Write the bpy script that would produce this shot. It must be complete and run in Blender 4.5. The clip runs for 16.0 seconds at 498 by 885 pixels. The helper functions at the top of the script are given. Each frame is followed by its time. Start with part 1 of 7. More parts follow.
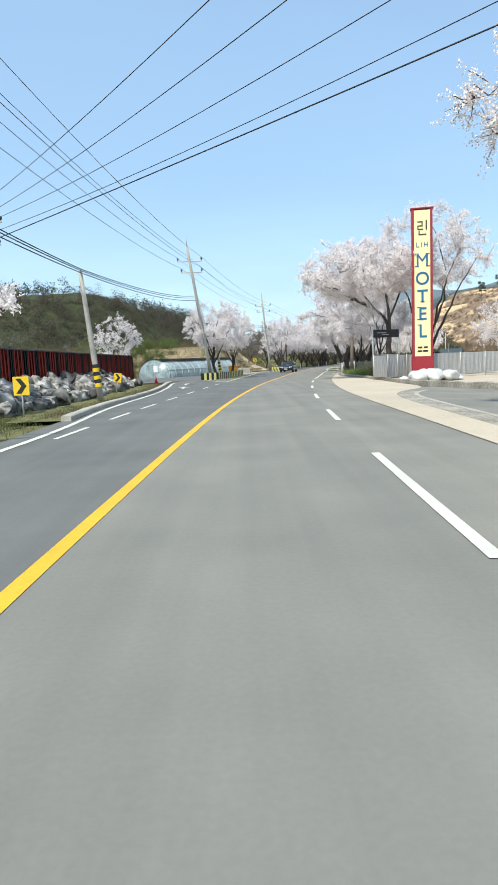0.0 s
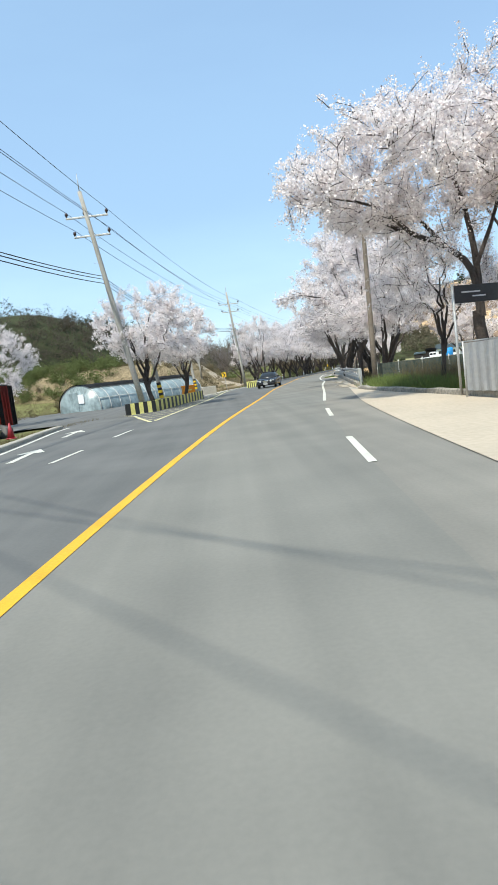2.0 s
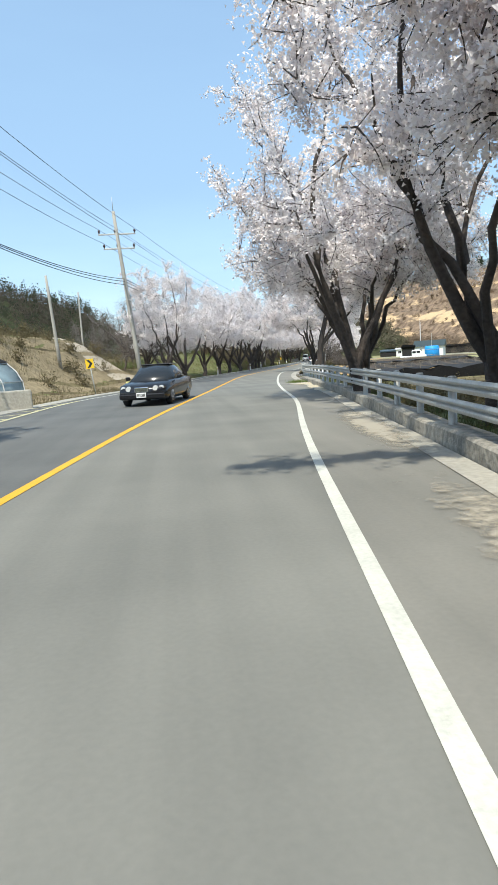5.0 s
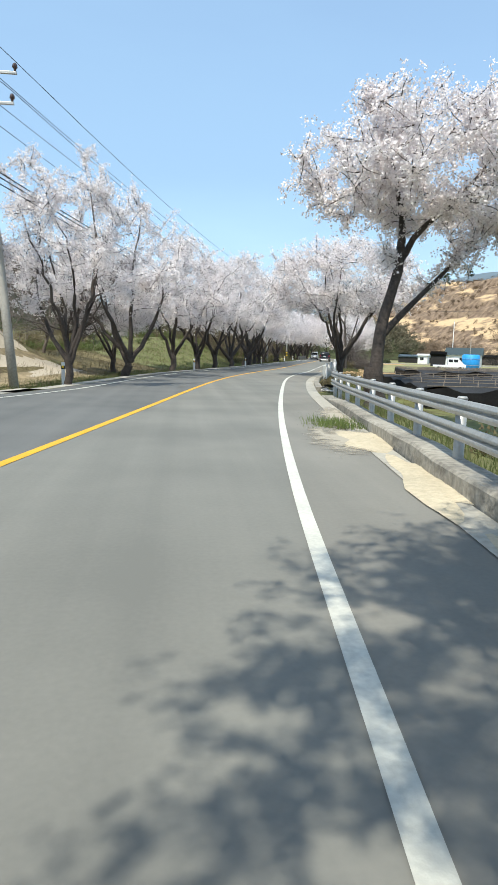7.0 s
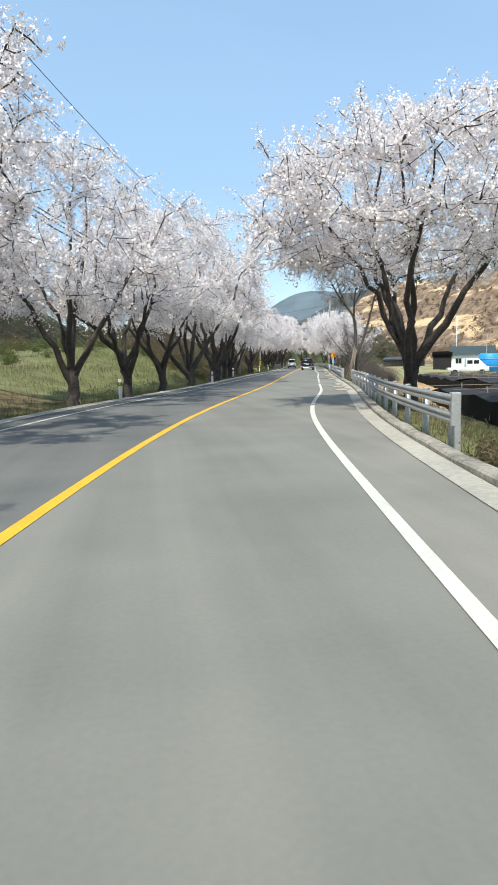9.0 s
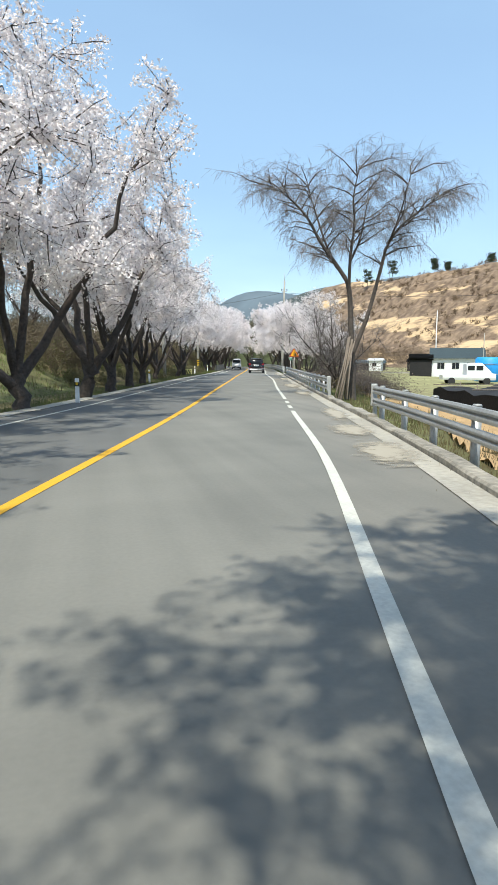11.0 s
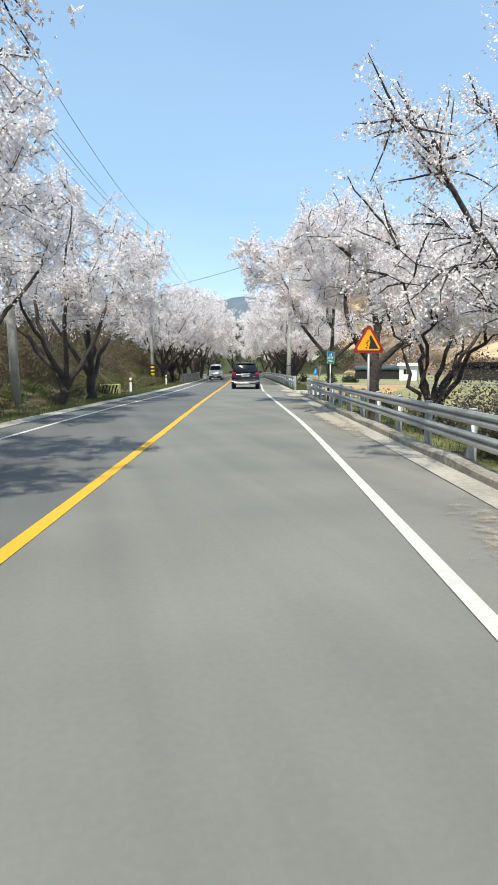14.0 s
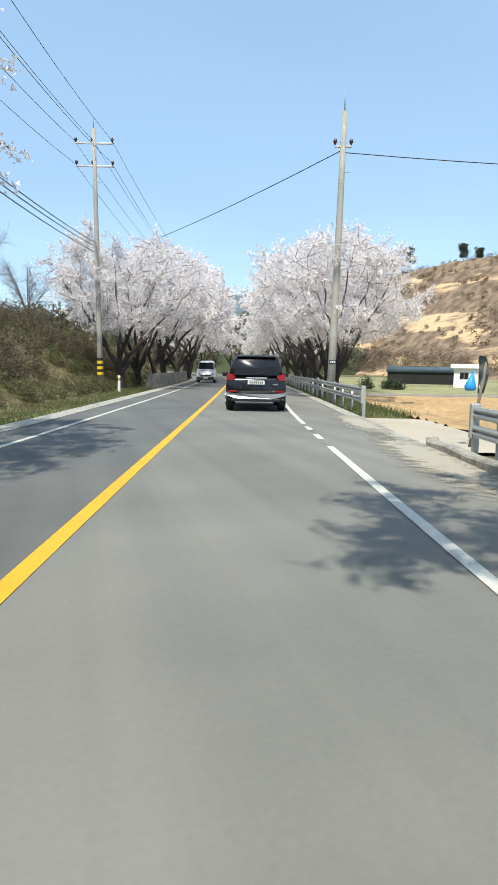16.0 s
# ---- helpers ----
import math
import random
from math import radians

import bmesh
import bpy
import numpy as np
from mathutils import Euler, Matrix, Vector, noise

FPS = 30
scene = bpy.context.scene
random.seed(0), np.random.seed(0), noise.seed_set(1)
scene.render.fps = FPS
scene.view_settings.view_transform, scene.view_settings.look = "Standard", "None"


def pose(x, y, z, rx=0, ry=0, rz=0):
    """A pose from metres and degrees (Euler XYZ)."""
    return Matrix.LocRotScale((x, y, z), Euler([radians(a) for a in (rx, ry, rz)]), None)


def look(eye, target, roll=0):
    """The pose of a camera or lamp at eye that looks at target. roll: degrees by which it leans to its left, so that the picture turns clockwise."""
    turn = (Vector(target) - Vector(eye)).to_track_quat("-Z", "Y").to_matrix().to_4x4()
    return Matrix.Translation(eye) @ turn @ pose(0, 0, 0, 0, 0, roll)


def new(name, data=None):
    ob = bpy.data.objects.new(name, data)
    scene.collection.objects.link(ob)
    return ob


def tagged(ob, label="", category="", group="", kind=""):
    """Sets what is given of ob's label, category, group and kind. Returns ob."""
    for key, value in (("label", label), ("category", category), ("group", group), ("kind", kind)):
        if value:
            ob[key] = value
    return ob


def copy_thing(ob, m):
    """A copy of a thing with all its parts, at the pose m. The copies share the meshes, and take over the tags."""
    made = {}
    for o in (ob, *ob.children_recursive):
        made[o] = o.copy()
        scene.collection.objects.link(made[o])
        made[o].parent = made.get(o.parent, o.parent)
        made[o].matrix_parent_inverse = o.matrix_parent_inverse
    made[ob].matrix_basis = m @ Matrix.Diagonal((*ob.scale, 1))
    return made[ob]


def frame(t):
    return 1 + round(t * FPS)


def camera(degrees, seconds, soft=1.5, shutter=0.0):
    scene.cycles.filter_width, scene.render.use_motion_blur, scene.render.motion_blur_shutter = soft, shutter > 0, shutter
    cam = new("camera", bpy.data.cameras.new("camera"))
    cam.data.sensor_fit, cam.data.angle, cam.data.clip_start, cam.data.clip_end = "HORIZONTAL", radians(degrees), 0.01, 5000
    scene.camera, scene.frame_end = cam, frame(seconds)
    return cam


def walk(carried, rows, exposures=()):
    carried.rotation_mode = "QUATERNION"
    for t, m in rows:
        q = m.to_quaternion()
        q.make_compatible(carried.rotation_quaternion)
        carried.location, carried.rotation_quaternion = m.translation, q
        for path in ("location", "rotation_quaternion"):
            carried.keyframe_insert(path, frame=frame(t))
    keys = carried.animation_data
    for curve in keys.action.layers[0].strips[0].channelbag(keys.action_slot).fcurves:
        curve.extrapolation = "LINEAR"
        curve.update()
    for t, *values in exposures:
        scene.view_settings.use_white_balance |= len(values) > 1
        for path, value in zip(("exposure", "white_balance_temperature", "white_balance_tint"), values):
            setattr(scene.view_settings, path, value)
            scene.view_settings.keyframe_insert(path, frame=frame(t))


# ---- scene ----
cam = camera(43.5, 16.0, soft=1.5)
# seconds, (x, y, z, tilt from straight down, yaw to the left, roll to the left)
PATH = [
    (0, (0.000, -0.000, 1.392, 82.74, 0.25, -2.41)),
    (0.5, (0.141, 5.693, 1.383, 83.47, 0.52, -4.48)),
    (1, (0.441, 11.391, 1.383, 84.21, 0.39, -5.95)),
    (1.5, (0.837, 17.201, 1.374, 84.38, -0.31, -6.92)),
    (2, (1.352, 23.105, 1.373, 83.86, -1.22, -7.20)),
    (2.5, (1.819, 28.955, 1.367, 83.09, -1.83, -7.70)),
    (3, (2.333, 34.826, 1.357, 82.41, -2.34, -8.17)),
    (3.5, (3.141, 40.669, 1.385, 82.12, -2.65, -8.37)),
    (4, (3.97, 46.610, 1.380, 82.11, -3.70, -7.66)),
    (4.5, (4.87, 52.241, 1.391, 82.33, -5.37, -5.46)),
    (4.7, (5.31, 54.443, 1.386, 82.47, -5.80, -4.70)),
    (6.8, (9.196, 77.116, 1.380, 81.76, -6.13, 1.19)),
    (7, (9.401, 79.238, 1.393, 81.77, -6.37, 1.40)),
    (7.5, (9.850, 84.525, 1.373, 81.93, -6.79, 1.11)),
    (8, (10.374, 89.698, 1.381, 82.20, -7.24, 0.34)),
    (8.5, (10.898, 94.770, 1.370, 82.43, -8.01, -0.50)),
    (9, (11.522, 99.769, 1.391, 82.67, -9.07, -1.25)),
    (9.2, (11.889, 101.716, 1.381, 82.87, -9.41, -1.83)),
    (11.3, (17.039, 122.809, 1.388, 82.59, -14.74, -0.03)),
    (11.5, (17.575, 124.947, 1.385, 82.65, -15.00, -0.36)),
    (12, (18.962, 130.336, 1.341, 82.89, -15.57, -0.50)),
    (12.5, (20.414, 135.875, 1.372, 82.95, -15.89, -0.25)),
    (13, (21.905, 141.301, 1.380, 83.04, -15.86, -0.28)),
    (13.5, (23.368, 146.897, 1.381, 83.09, -15.66, -0.41)),
    (14, (24.809, 152.638, 1.369, 83.23, -15.42, -0.19)),
    (14.5, (26.224, 158.087, 1.357, 83.32, -15.20, -0.32)),
    (15, (27.559, 163.341, 1.423, 83.30, -15.26, 0.21)),
    (15.5, (28.915, 168.806, 1.406, 83.28, -15.51, 0.35)),
    (16, (30.295, 174.354, 1.355, 83.14, -15.65, 0.92)),
]


def aim(x, y, z, tilt, yaw, lean):
    """Camera pose: tilt from straight down, turned by yaw, leaning about its own axis."""
    return pose(x, y, z, tilt, 0, yaw) @ pose(0, 0, 0, 0, 0, lean)


walk(cam, [(t, aim(*row)) for t, row in PATH], exposures=[(0, 0.8, 6780, 5), (16, 0.8, 6780, 5)])

# ---- light ----
SUN_ELEVATION, SUN_FROM = 58.0, 208.0   # degrees; SUN_FROM: compass bearing from +y, clockwise, of the sun
world = bpy.data.worlds.new("sky")
scene.world = world
world.use_nodes = True
wn = world.node_tree
sky = wn.nodes.new("ShaderNodeTexSky")
sky.sky_type, sky.sun_disc = "NISHITA", False
sky.sun_elevation, sky.sun_rotation = radians(SUN_ELEVATION), radians(SUN_FROM)
sky.altitude, sky.air_density, sky.dust_density, sky.ozone_density = 60.0, 1.0, 1.0, 1.0
# thin high haze over the whole sky, drawn out in faint wisps
haze, wisp, stretch, coord = wn.nodes.new("ShaderNodeMix"), wn.nodes.new("ShaderNodeTexNoise"), wn.nodes.new("ShaderNodeMapping"), wn.nodes.new("ShaderNodeTexCoord")
amount = wn.nodes.new("ShaderNodeMapRange")
haze.data_type = "RGBA"
haze.inputs["B"].default_value = (1.62, 2.58, 3.95, 1)
stretch.inputs["Scale"].default_value = (1.0, 2.6, 4.0)
wisp.inputs["Scale"].default_value, wisp.inputs["Detail"].default_value, wisp.inputs["Roughness"].default_value = 1.3, 5.0, 0.55
amount.inputs["From Min"].default_value, amount.inputs["From Max"].default_value = 0.35, 0.70
amount.inputs["To Min"].default_value, amount.inputs["To Max"].default_value = 0.50, 0.80
wn.links.new(coord.outputs["Generated"], stretch.inputs["Vector"])
wn.links.new(stretch.outputs[0], wisp.inputs["Vector"])
wn.links.new(wisp.outputs["Fac"], amount.inputs["Value"])
wn.links.new(amount.outputs[0], haze.inputs["Factor"])
wn.links.new(sky.outputs[0], haze.inputs["A"])
wn.links.new(haze.outputs["Result"], wn.nodes["Background"].inputs[0])
wn.nodes["Background"].inputs[1].default_value = 0.15
sun = new("sun", bpy.data.lights.new("sun", "SUN"))
sun.data.energy, sun.data.angle, sun.data.color = 3.0, radians(0.9), (1.0, 0.965, 0.905)
sun_way = Vector((math.sin(radians(SUN_FROM)) * math.cos(radians(SUN_ELEVATION)),
                  math.cos(radians(SUN_FROM)) * math.cos(radians(SUN_ELEVATION)), math.sin(radians(SUN_ELEVATION))))
sun.matrix_world = look(sun_way * 60, (0, 0, 0))

# ---- materials ----


def material(name, colour, rough=0.8, metal=0.0, spread=0.25, grain=6.0, stain=0.6, bump=0.2, tint=None, coords="Object", spec=0.5):
    """Procedural surface: two scales of colour variation, roughness and relief."""
    m = bpy.data.materials.new(name)
    m.use_nodes = True
    n, l = m.node_tree.nodes, m.node_tree.links
    b = n["Principled BSDF"]
    tc = n.new("ShaderNodeTexCoord")
    fine, broad = n.new("ShaderNodeTexNoise"), n.new("ShaderNodeTexNoise")
    fine.inputs["Scale"].default_value, fine.inputs["Detail"].default_value = grain, 6.0
    broad.inputs["Scale"].default_value, broad.inputs["Detail"].default_value = stain, 4.0
    if coords == "World":
        geo = n.new("ShaderNodeNewGeometry")
        src = geo.outputs["Position"]
    else:
        src = tc.outputs[coords]
    l.new(src, fine.inputs["Vector"])
    l.new(src, broad.inputs["Vector"])
    add = n.new("ShaderNodeMath")
    add.operation = "ADD"
    l.new(fine.outputs["Fac"], add.inputs[0])
    l.new(broad.outputs["Fac"], add.inputs[1])
    ramp = n.new("ShaderNodeMapRange")
    ramp.inputs["From Min"].default_value, ramp.inputs["From Max"].default_value = 0.7, 1.3
    l.new(add.outputs[0], ramp.inputs["Value"])
    mix = n.new("ShaderNodeMix")
    mix.data_type = "RGBA"
    other = tint or colour
    mix.inputs["A"].default_value = (*[c * (1 - spread) for c in colour], 1)
    mix.inputs["B"].default_value = (*[min(1.0, c * (1 + spread)) for c in other], 1)
    l.new(ramp.outputs[0], mix.inputs["Factor"])
    l.new(mix.outputs["Result"], b.inputs["Base Color"])
    b.inputs["Metallic"].default_value = metal
    b.inputs["Specular IOR Level"].default_value = spec
    rr = n.new("ShaderNodeMapRange")
    rr.inputs["To Min"].default_value, rr.inputs["To Max"].default_value = max(0.03, rough - 0.1), min(1.0, rough + 0.1)
    l.new(broad.outputs["Fac"], rr.inputs["Value"])
    l.new(rr.outputs[0], b.inputs["Roughness"])
    if bump:
        bp = n.new("ShaderNodeBump")
        bp.inputs["Strength"].default_value, bp.inputs["Distance"].default_value = bump, 0.05
        l.new(fine.outputs["Fac"], bp.inputs["Height"])
        l.new(bp.outputs[0], b.inputs["Normal"])
    return m


def varied(m, amount=0.25):
    """Brightness of the base colour changed from object to object."""
    n, l = m.node_tree.nodes, m.node_tree.links
    b = n["Principled BSDF"]
    old = b.inputs["Base Color"].links[0].from_socket
    info, rng, hsv = n.new("ShaderNodeObjectInfo"), n.new("ShaderNodeMapRange"), n.new("ShaderNodeHueSaturation")
    rng.inputs["To Min"].default_value, rng.inputs["To Max"].default_value = 1 - amount, 1 + amount
    l.new(info.outputs["Random"], rng.inputs["Value"])
    l.new(rng.outputs[0], hsv.inputs["Value"])
    l.new(old, hsv.inputs["Color"])
    l.new(hsv.outputs[0], b.inputs["Base Color"])
    return m


def petals(name, colour, deep, light=0.35):
    """Thin petals or leaves: each island its own shade, light passing through."""
    m = bpy.data.materials.new(name)
    m.use_nodes = True
    n, l = m.node_tree.nodes, m.node_tree.links
    b, out = n["Principled BSDF"], n["Material Output"]
    geo, ramp, mix = n.new("ShaderNodeNewGeometry"), n.new("ShaderNodeMapRange"), n.new("ShaderNodeMix")
    mix.data_type = "RGBA"
    mix.inputs["A"].default_value, mix.inputs["B"].default_value = (*deep, 1), (*colour, 1)
    noise_ = n.new("ShaderNodeTexNoise")
    noise_.inputs["Scale"].default_value = 0.7
    l.new(geo.outputs["Position"], noise_.inputs["Vector"])
    add = n.new("ShaderNodeMath")
    l.new(geo.outputs["Random Per Island"], add.inputs[0])
    l.new(noise_.outputs["Fac"], add.inputs[1])
    ramp.inputs["From Min"].default_value, ramp.inputs["From Max"].default_value = 0.25, 1.1
    l.new(add.outputs[0], ramp.inputs["Value"])
    l.new(ramp.outputs[0], mix.inputs["Factor"])
    l.new(mix.outputs["Result"], b.inputs["Base Color"])
    b.inputs["Roughness"].default_value = 0.8
    b.inputs["Specular IOR Level"].default_value = 0.15
    tr, sh = n.new("ShaderNodeBsdfTranslucent"), n.new("ShaderNodeMixShader")
    l.new(mix.outputs["Result"], tr.inputs["Color"])
    sh.inputs[0].default_value = light
    l.new(b.outputs[0], sh.inputs[1])
    l.new(tr.outputs[0], sh.inputs[2])
    l.new(sh.outputs[0], out.inputs["Surface"])
    return m


def asphalt(name, dark, light):
    """Worn asphalt: fine grit, broad patches and long wheel streaks."""
    m = bpy.data.materials.new(name)
    m.use_nodes = True
    n, l = m.node_tree.nodes, m.node_tree.links
    b = n["Principled BSDF"]
    b.inputs["Roughness"].default_value, b.inputs["Specular IOR Level"].default_value = 0.88, 0.25
    geo, warp = n.new("ShaderNodeNewGeometry"), n.new("ShaderNodeMapping")
    warp.inputs["Rotation"].default_value, warp.inputs["Scale"].default_value = (0, 0, radians(9)), (1.1, 0.03, 1)
    grit, patchy, streak = n.new("ShaderNodeTexNoise"), n.new("ShaderNodeTexNoise"), n.new("ShaderNodeTexNoise")
    for node, scale, detail in ((grit, 26.0, 8.0), (patchy, 0.45, 5.0), (streak, 1.6, 4.0)):
        node.inputs["Scale"].default_value, node.inputs["Detail"].default_value = scale, detail
    l.new(geo.outputs["Position"], grit.inputs["Vector"])
    l.new(geo.outputs["Position"], patchy.inputs["Vector"])
    l.new(geo.outputs["Position"], warp.inputs["Vector"])
    l.new(warp.outputs[0], streak.inputs["Vector"])
    total = None
    for node, w in ((grit, 0.36), (patchy, 1.1), (streak, 0.84)):
        mul = n.new("ShaderNodeMath")
        mul.operation = "MULTIPLY_ADD"
        mul.inputs[1].default_value = w
        l.new(node.outputs["Fac"], mul.inputs[0])
        if total:
            l.new(total, mul.inputs[2])
        else:
            mul.inputs[2].default_value = 0.0
        total = mul.outputs[0]
    rng_, mix = n.new("ShaderNodeMapRange"), n.new("ShaderNodeMix")
    rng_.inputs["From Min"].default_value, rng_.inputs["From Max"].default_value = 0.86, 1.44
    l.new(total, rng_.inputs["Value"])
    mix.data_type = "RGBA"
    mix.inputs["A"].default_value, mix.inputs["B"].default_value = (*dark, 1), (*light, 1)
    l.new(rng_.outputs[0], mix.inputs["Factor"])
    l.new(mix.outputs["Result"], b.inputs["Base Color"])
    bp = n.new("ShaderNodeBump")
    bp.inputs["Strength"].default_value, bp.inputs["Distance"].default_value = 0.10, 0.010
    l.new(grit.outputs["Fac"], bp.inputs["Height"])
    l.new(bp.outputs[0], b.inputs["Normal"])
    return m


M_ASPHALT = asphalt("asphalt worn", (0.157, 0.155, 0.138), (0.219, 0.213, 0.187))
M_ASPHALT_DARK = asphalt("asphalt newer", (0.107, 0.109, 0.104), (0.156, 0.156, 0.147))
M_ASPHALT_WARM = asphalt("asphalt shoulder", (0.168, 0.162, 0.142), (0.236, 0.224, 0.194))
M_WHITE_LINE = material("white road paint", (0.56, 0.55, 0.48), 0.7, 0, 0.14, 30, 2.0, 0.15, coords="World")
M_YELLOW_LINE = material("yellow road paint", (0.70, 0.37, 0.02), 0.7, 0, 0.12, 30, 2.0, 0.15, coords="World")
M_CONCRETE = material("concrete", (0.37, 0.345, 0.29), 0.9, 0, 0.22, 12, 0.8, 0.3, coords="World")
M_OLD_CONCRETE = material("stained concrete", (0.28, 0.255, 0.21), 0.95, 0, 0.5, 9, 0.9, 0.6, coords="World")
M_POLE = material("pole concrete", (0.36, 0.34, 0.30), 0.9, 0, 0.2, 14, 1.2, 0.25)
M_SAND = material("sandy concrete", (0.44, 0.375, 0.285), 0.95, 0, 0.12, 8, 0.35, 0.12, coords="World")
M_SOIL = material("tilled orange soil", (0.42, 0.28, 0.145), 1.0, 0, 0.25, 3.0, 0.25, 0.6, coords="World", spec=0.1)
M_MEADOW = material("pale dry meadow", (0.30, 0.26, 0.15), 1.0, 0, 0.35, 1.6, 0.12, 0.4, tint=(0.25, 0.25, 0.12), coords="World", spec=0.1)
M_GROUND = material("dry grass and earth", (0.16, 0.13, 0.07), 1.0, 0, 0.45, 1.3, 0.10, 0.6, tint=(0.13, 0.14, 0.055), coords="World", spec=0.1)
M_BANK = material("brown bank", (0.135, 0.10, 0.062), 1.0, 0, 0.5, 2.2, 0.25, 0.7, tint=(0.16, 0.135, 0.07), coords="World", spec=0.1)
M_FOREST = material("wooded slope", (0.055, 0.05, 0.032), 1.0, 0, 0.5, 0.35, 0.05, 0.8, tint=(0.05, 0.06, 0.03), coords="World", spec=0.05)
# haze over the far mountains is put into this blue-grey base colour
M_HAZE_TINT = material("haze-tinted mountain", (0.13, 0.165, 0.19), 1.0, 0, 0.15, 0.02, 0.004, 0.0, coords="World", spec=0.0)
M_BARK = material("dark bark", (0.058, 0.046, 0.039), 0.95, 0, 0.45, 14, 2.0, 0.8)
M_BARK_PALE = material("weathered bark", (0.12, 0.095, 0.075), 0.95, 0, 0.35, 10, 2.0, 0.8)
M_BARK_GREY = material("grey brown bark", (0.078, 0.064, 0.053), 0.95, 0, 0.4, 10, 2.0, 0.8)
M_TWIG = material("bare twigs", (0.19, 0.165, 0.152), 0.95, 0, 0.3, 9, 2.0, 0.2)
M_BLOSSOM = petals("cherry blossom", (0.93, 0.875, 0.865), (0.64, 0.57, 0.565), 0.27)
M_GRASS = petals("spring grass", (0.115, 0.14, 0.05), (0.14, 0.122, 0.065), 0.25)
M_GRASS_LUSH = petals("lush grass", (0.17, 0.22, 0.07), (0.10, 0.135, 0.045), 0.3)
M_SHRUB = petals("dry shrub", (0.17, 0.14, 0.075), (0.095, 0.072, 0.045), 0.2)
M_LEAF = petals("green shrub leaves", (0.14, 0.17, 0.06), (0.08, 0.09, 0.035), 0.25)
M_PINE = petals("pine needles", (0.06, 0.078, 0.042), (0.035, 0.046, 0.027), 0.1)
M_STEEL = material("galvanised steel", (0.44, 0.44, 0.42), 0.5, 0.45, 0.16, 20, 1.5, 0.1)
M_GREY_METAL = material("grey sheet metal", (0.55, 0.55, 0.54), 0.6, 0.1, 0.12, 8, 0.6, 0.15)
M_BLACK = material("black paint", (0.02, 0.02, 0.02), 0.5, 0, 0.3, 15, 1.0, 0.1)
M_YELLOW = material("yellow paint", (0.80, 0.52, 0.02), 0.55, 0, 0.12, 12, 1.0, 0.1)
M_AMBER = material("amber sign paint", (0.84, 0.40, 0.015), 0.5, 0, 0.1, 12, 1.0, 0.05)
M_PALE_YELLOW = material("faded yellow paint", (0.72, 0.66, 0.22), 0.7, 0, 0.2, 12, 1.0, 0.2)
M_ORANGE = material("orange plastic", (0.85, 0.30, 0.02), 0.5, 0, 0.1, 8, 1.0, 0.05)
M_RED = material("red sign paint", (0.30, 0.02, 0.03), 0.5, 0, 0.12, 8, 0.8, 0.05)
M_CREAM = material("cream sign board", (0.85, 0.74, 0.40), 0.5, 0, 0.06, 6, 0.6, 0.03)
M_BLUE = material("blue letter paint", (0.02, 0.12, 0.24), 0.5, 0, 0.1, 8, 1.0, 0.02)
M_RUST = material("red oxide sheet", (0.36, 0.05, 0.035), 0.7, 0, 0.35, 10, 0.8, 0.2)
M_ROCK = varied(material("grey boulder", (0.145, 0.135, 0.12), 0.9, 0, 0.9, 2.2, 2.2, 1.0, tint=(0.20, 0.19, 0.175)), 0.6)
M_FILM = material("greenhouse film", (0.25, 0.315, 0.325), 0.3, 0, 0.35, 3, 0.7, 0.3)
M_STRAW = material("straw-coloured mound", (0.235, 0.19, 0.12), 1.0, 0, 0.35, 3.0, 0.3, 0.7, tint=(0.26, 0.205, 0.125), coords="World", spec=0.1)
M_SACK = material("dirty white plastic", (0.52, 0.52, 0.50), 0.6, 0, 0.15, 6, 1.0, 0.3)
M_NET = material("black shade net", (0.018, 0.017, 0.017), 0.9, 0, 0.4, 8, 0.5, 0.3)
M_WHITE = material("white painted wall", (0.74, 0.75, 0.74), 0.7, 0, 0.08, 6, 0.6, 0.1)
M_ROOF = material("dark teal roof", (0.035, 0.052, 0.055), 0.6, 0, 0.2, 6, 0.6, 0.2)
M_TARP = material("blue tarpaulin", (0.02, 0.30, 0.72), 0.5, 0, 0.15, 4, 0.8, 0.3)
M_TYRE = material("tyre rubber", (0.025, 0.025, 0.025), 0.85, 0, 0.2, 12, 2.0, 0.2)
M_CARBLACK = material("black car paint", (0.012, 0.012, 0.014), 0.18, 0, 0.15, 3, 0.6, 0.0)
M_CARWHITE = material("white car paint", (0.72, 0.73, 0.73), 0.25, 0, 0.05, 3, 0.6, 0.0)
M_SILVER = material("silver bumper paint", (0.33, 0.33, 0.34), 0.35, 0.4, 0.06, 5, 0.8, 0.0)
M_CHROME = material("chrome", (0.75, 0.75, 0.76), 0.12, 1.0, 0.05, 5, 1.0, 0.0)
M_CARGLASS = material("dark car glass", (0.02, 0.023, 0.026), 0.05, 0, 0.1, 2, 0.5, 0.0)
M_LAMP_RED = material("red tail lamp", (0.22, 0.008, 0.012), 0.12, 0, 0.1, 5, 1.0, 0.0)
M_LAMP = material("clear headlamp", (0.7, 0.7, 0.68), 0.1, 0.2, 0.1, 5, 1.0, 0.0)
M_PLATE = material("number plate white", (0.78, 0.78, 0.76), 0.4, 0, 0.03, 5, 1.0, 0.0)
M_WOODPOLE = material("grey timber", (0.19, 0.155, 0.12), 0.9, 0, 0.3, 12, 2.0, 0.4)
M_CABLE = material("black cable", (0.02, 0.02, 0.022), 0.6, 0, 0.2, 5, 1.0, 0.0)
M_CERAMIC = material("brown insulator", (0.06, 0.035, 0.03), 0.3, 0, 0.2, 5, 1.0, 0.0)
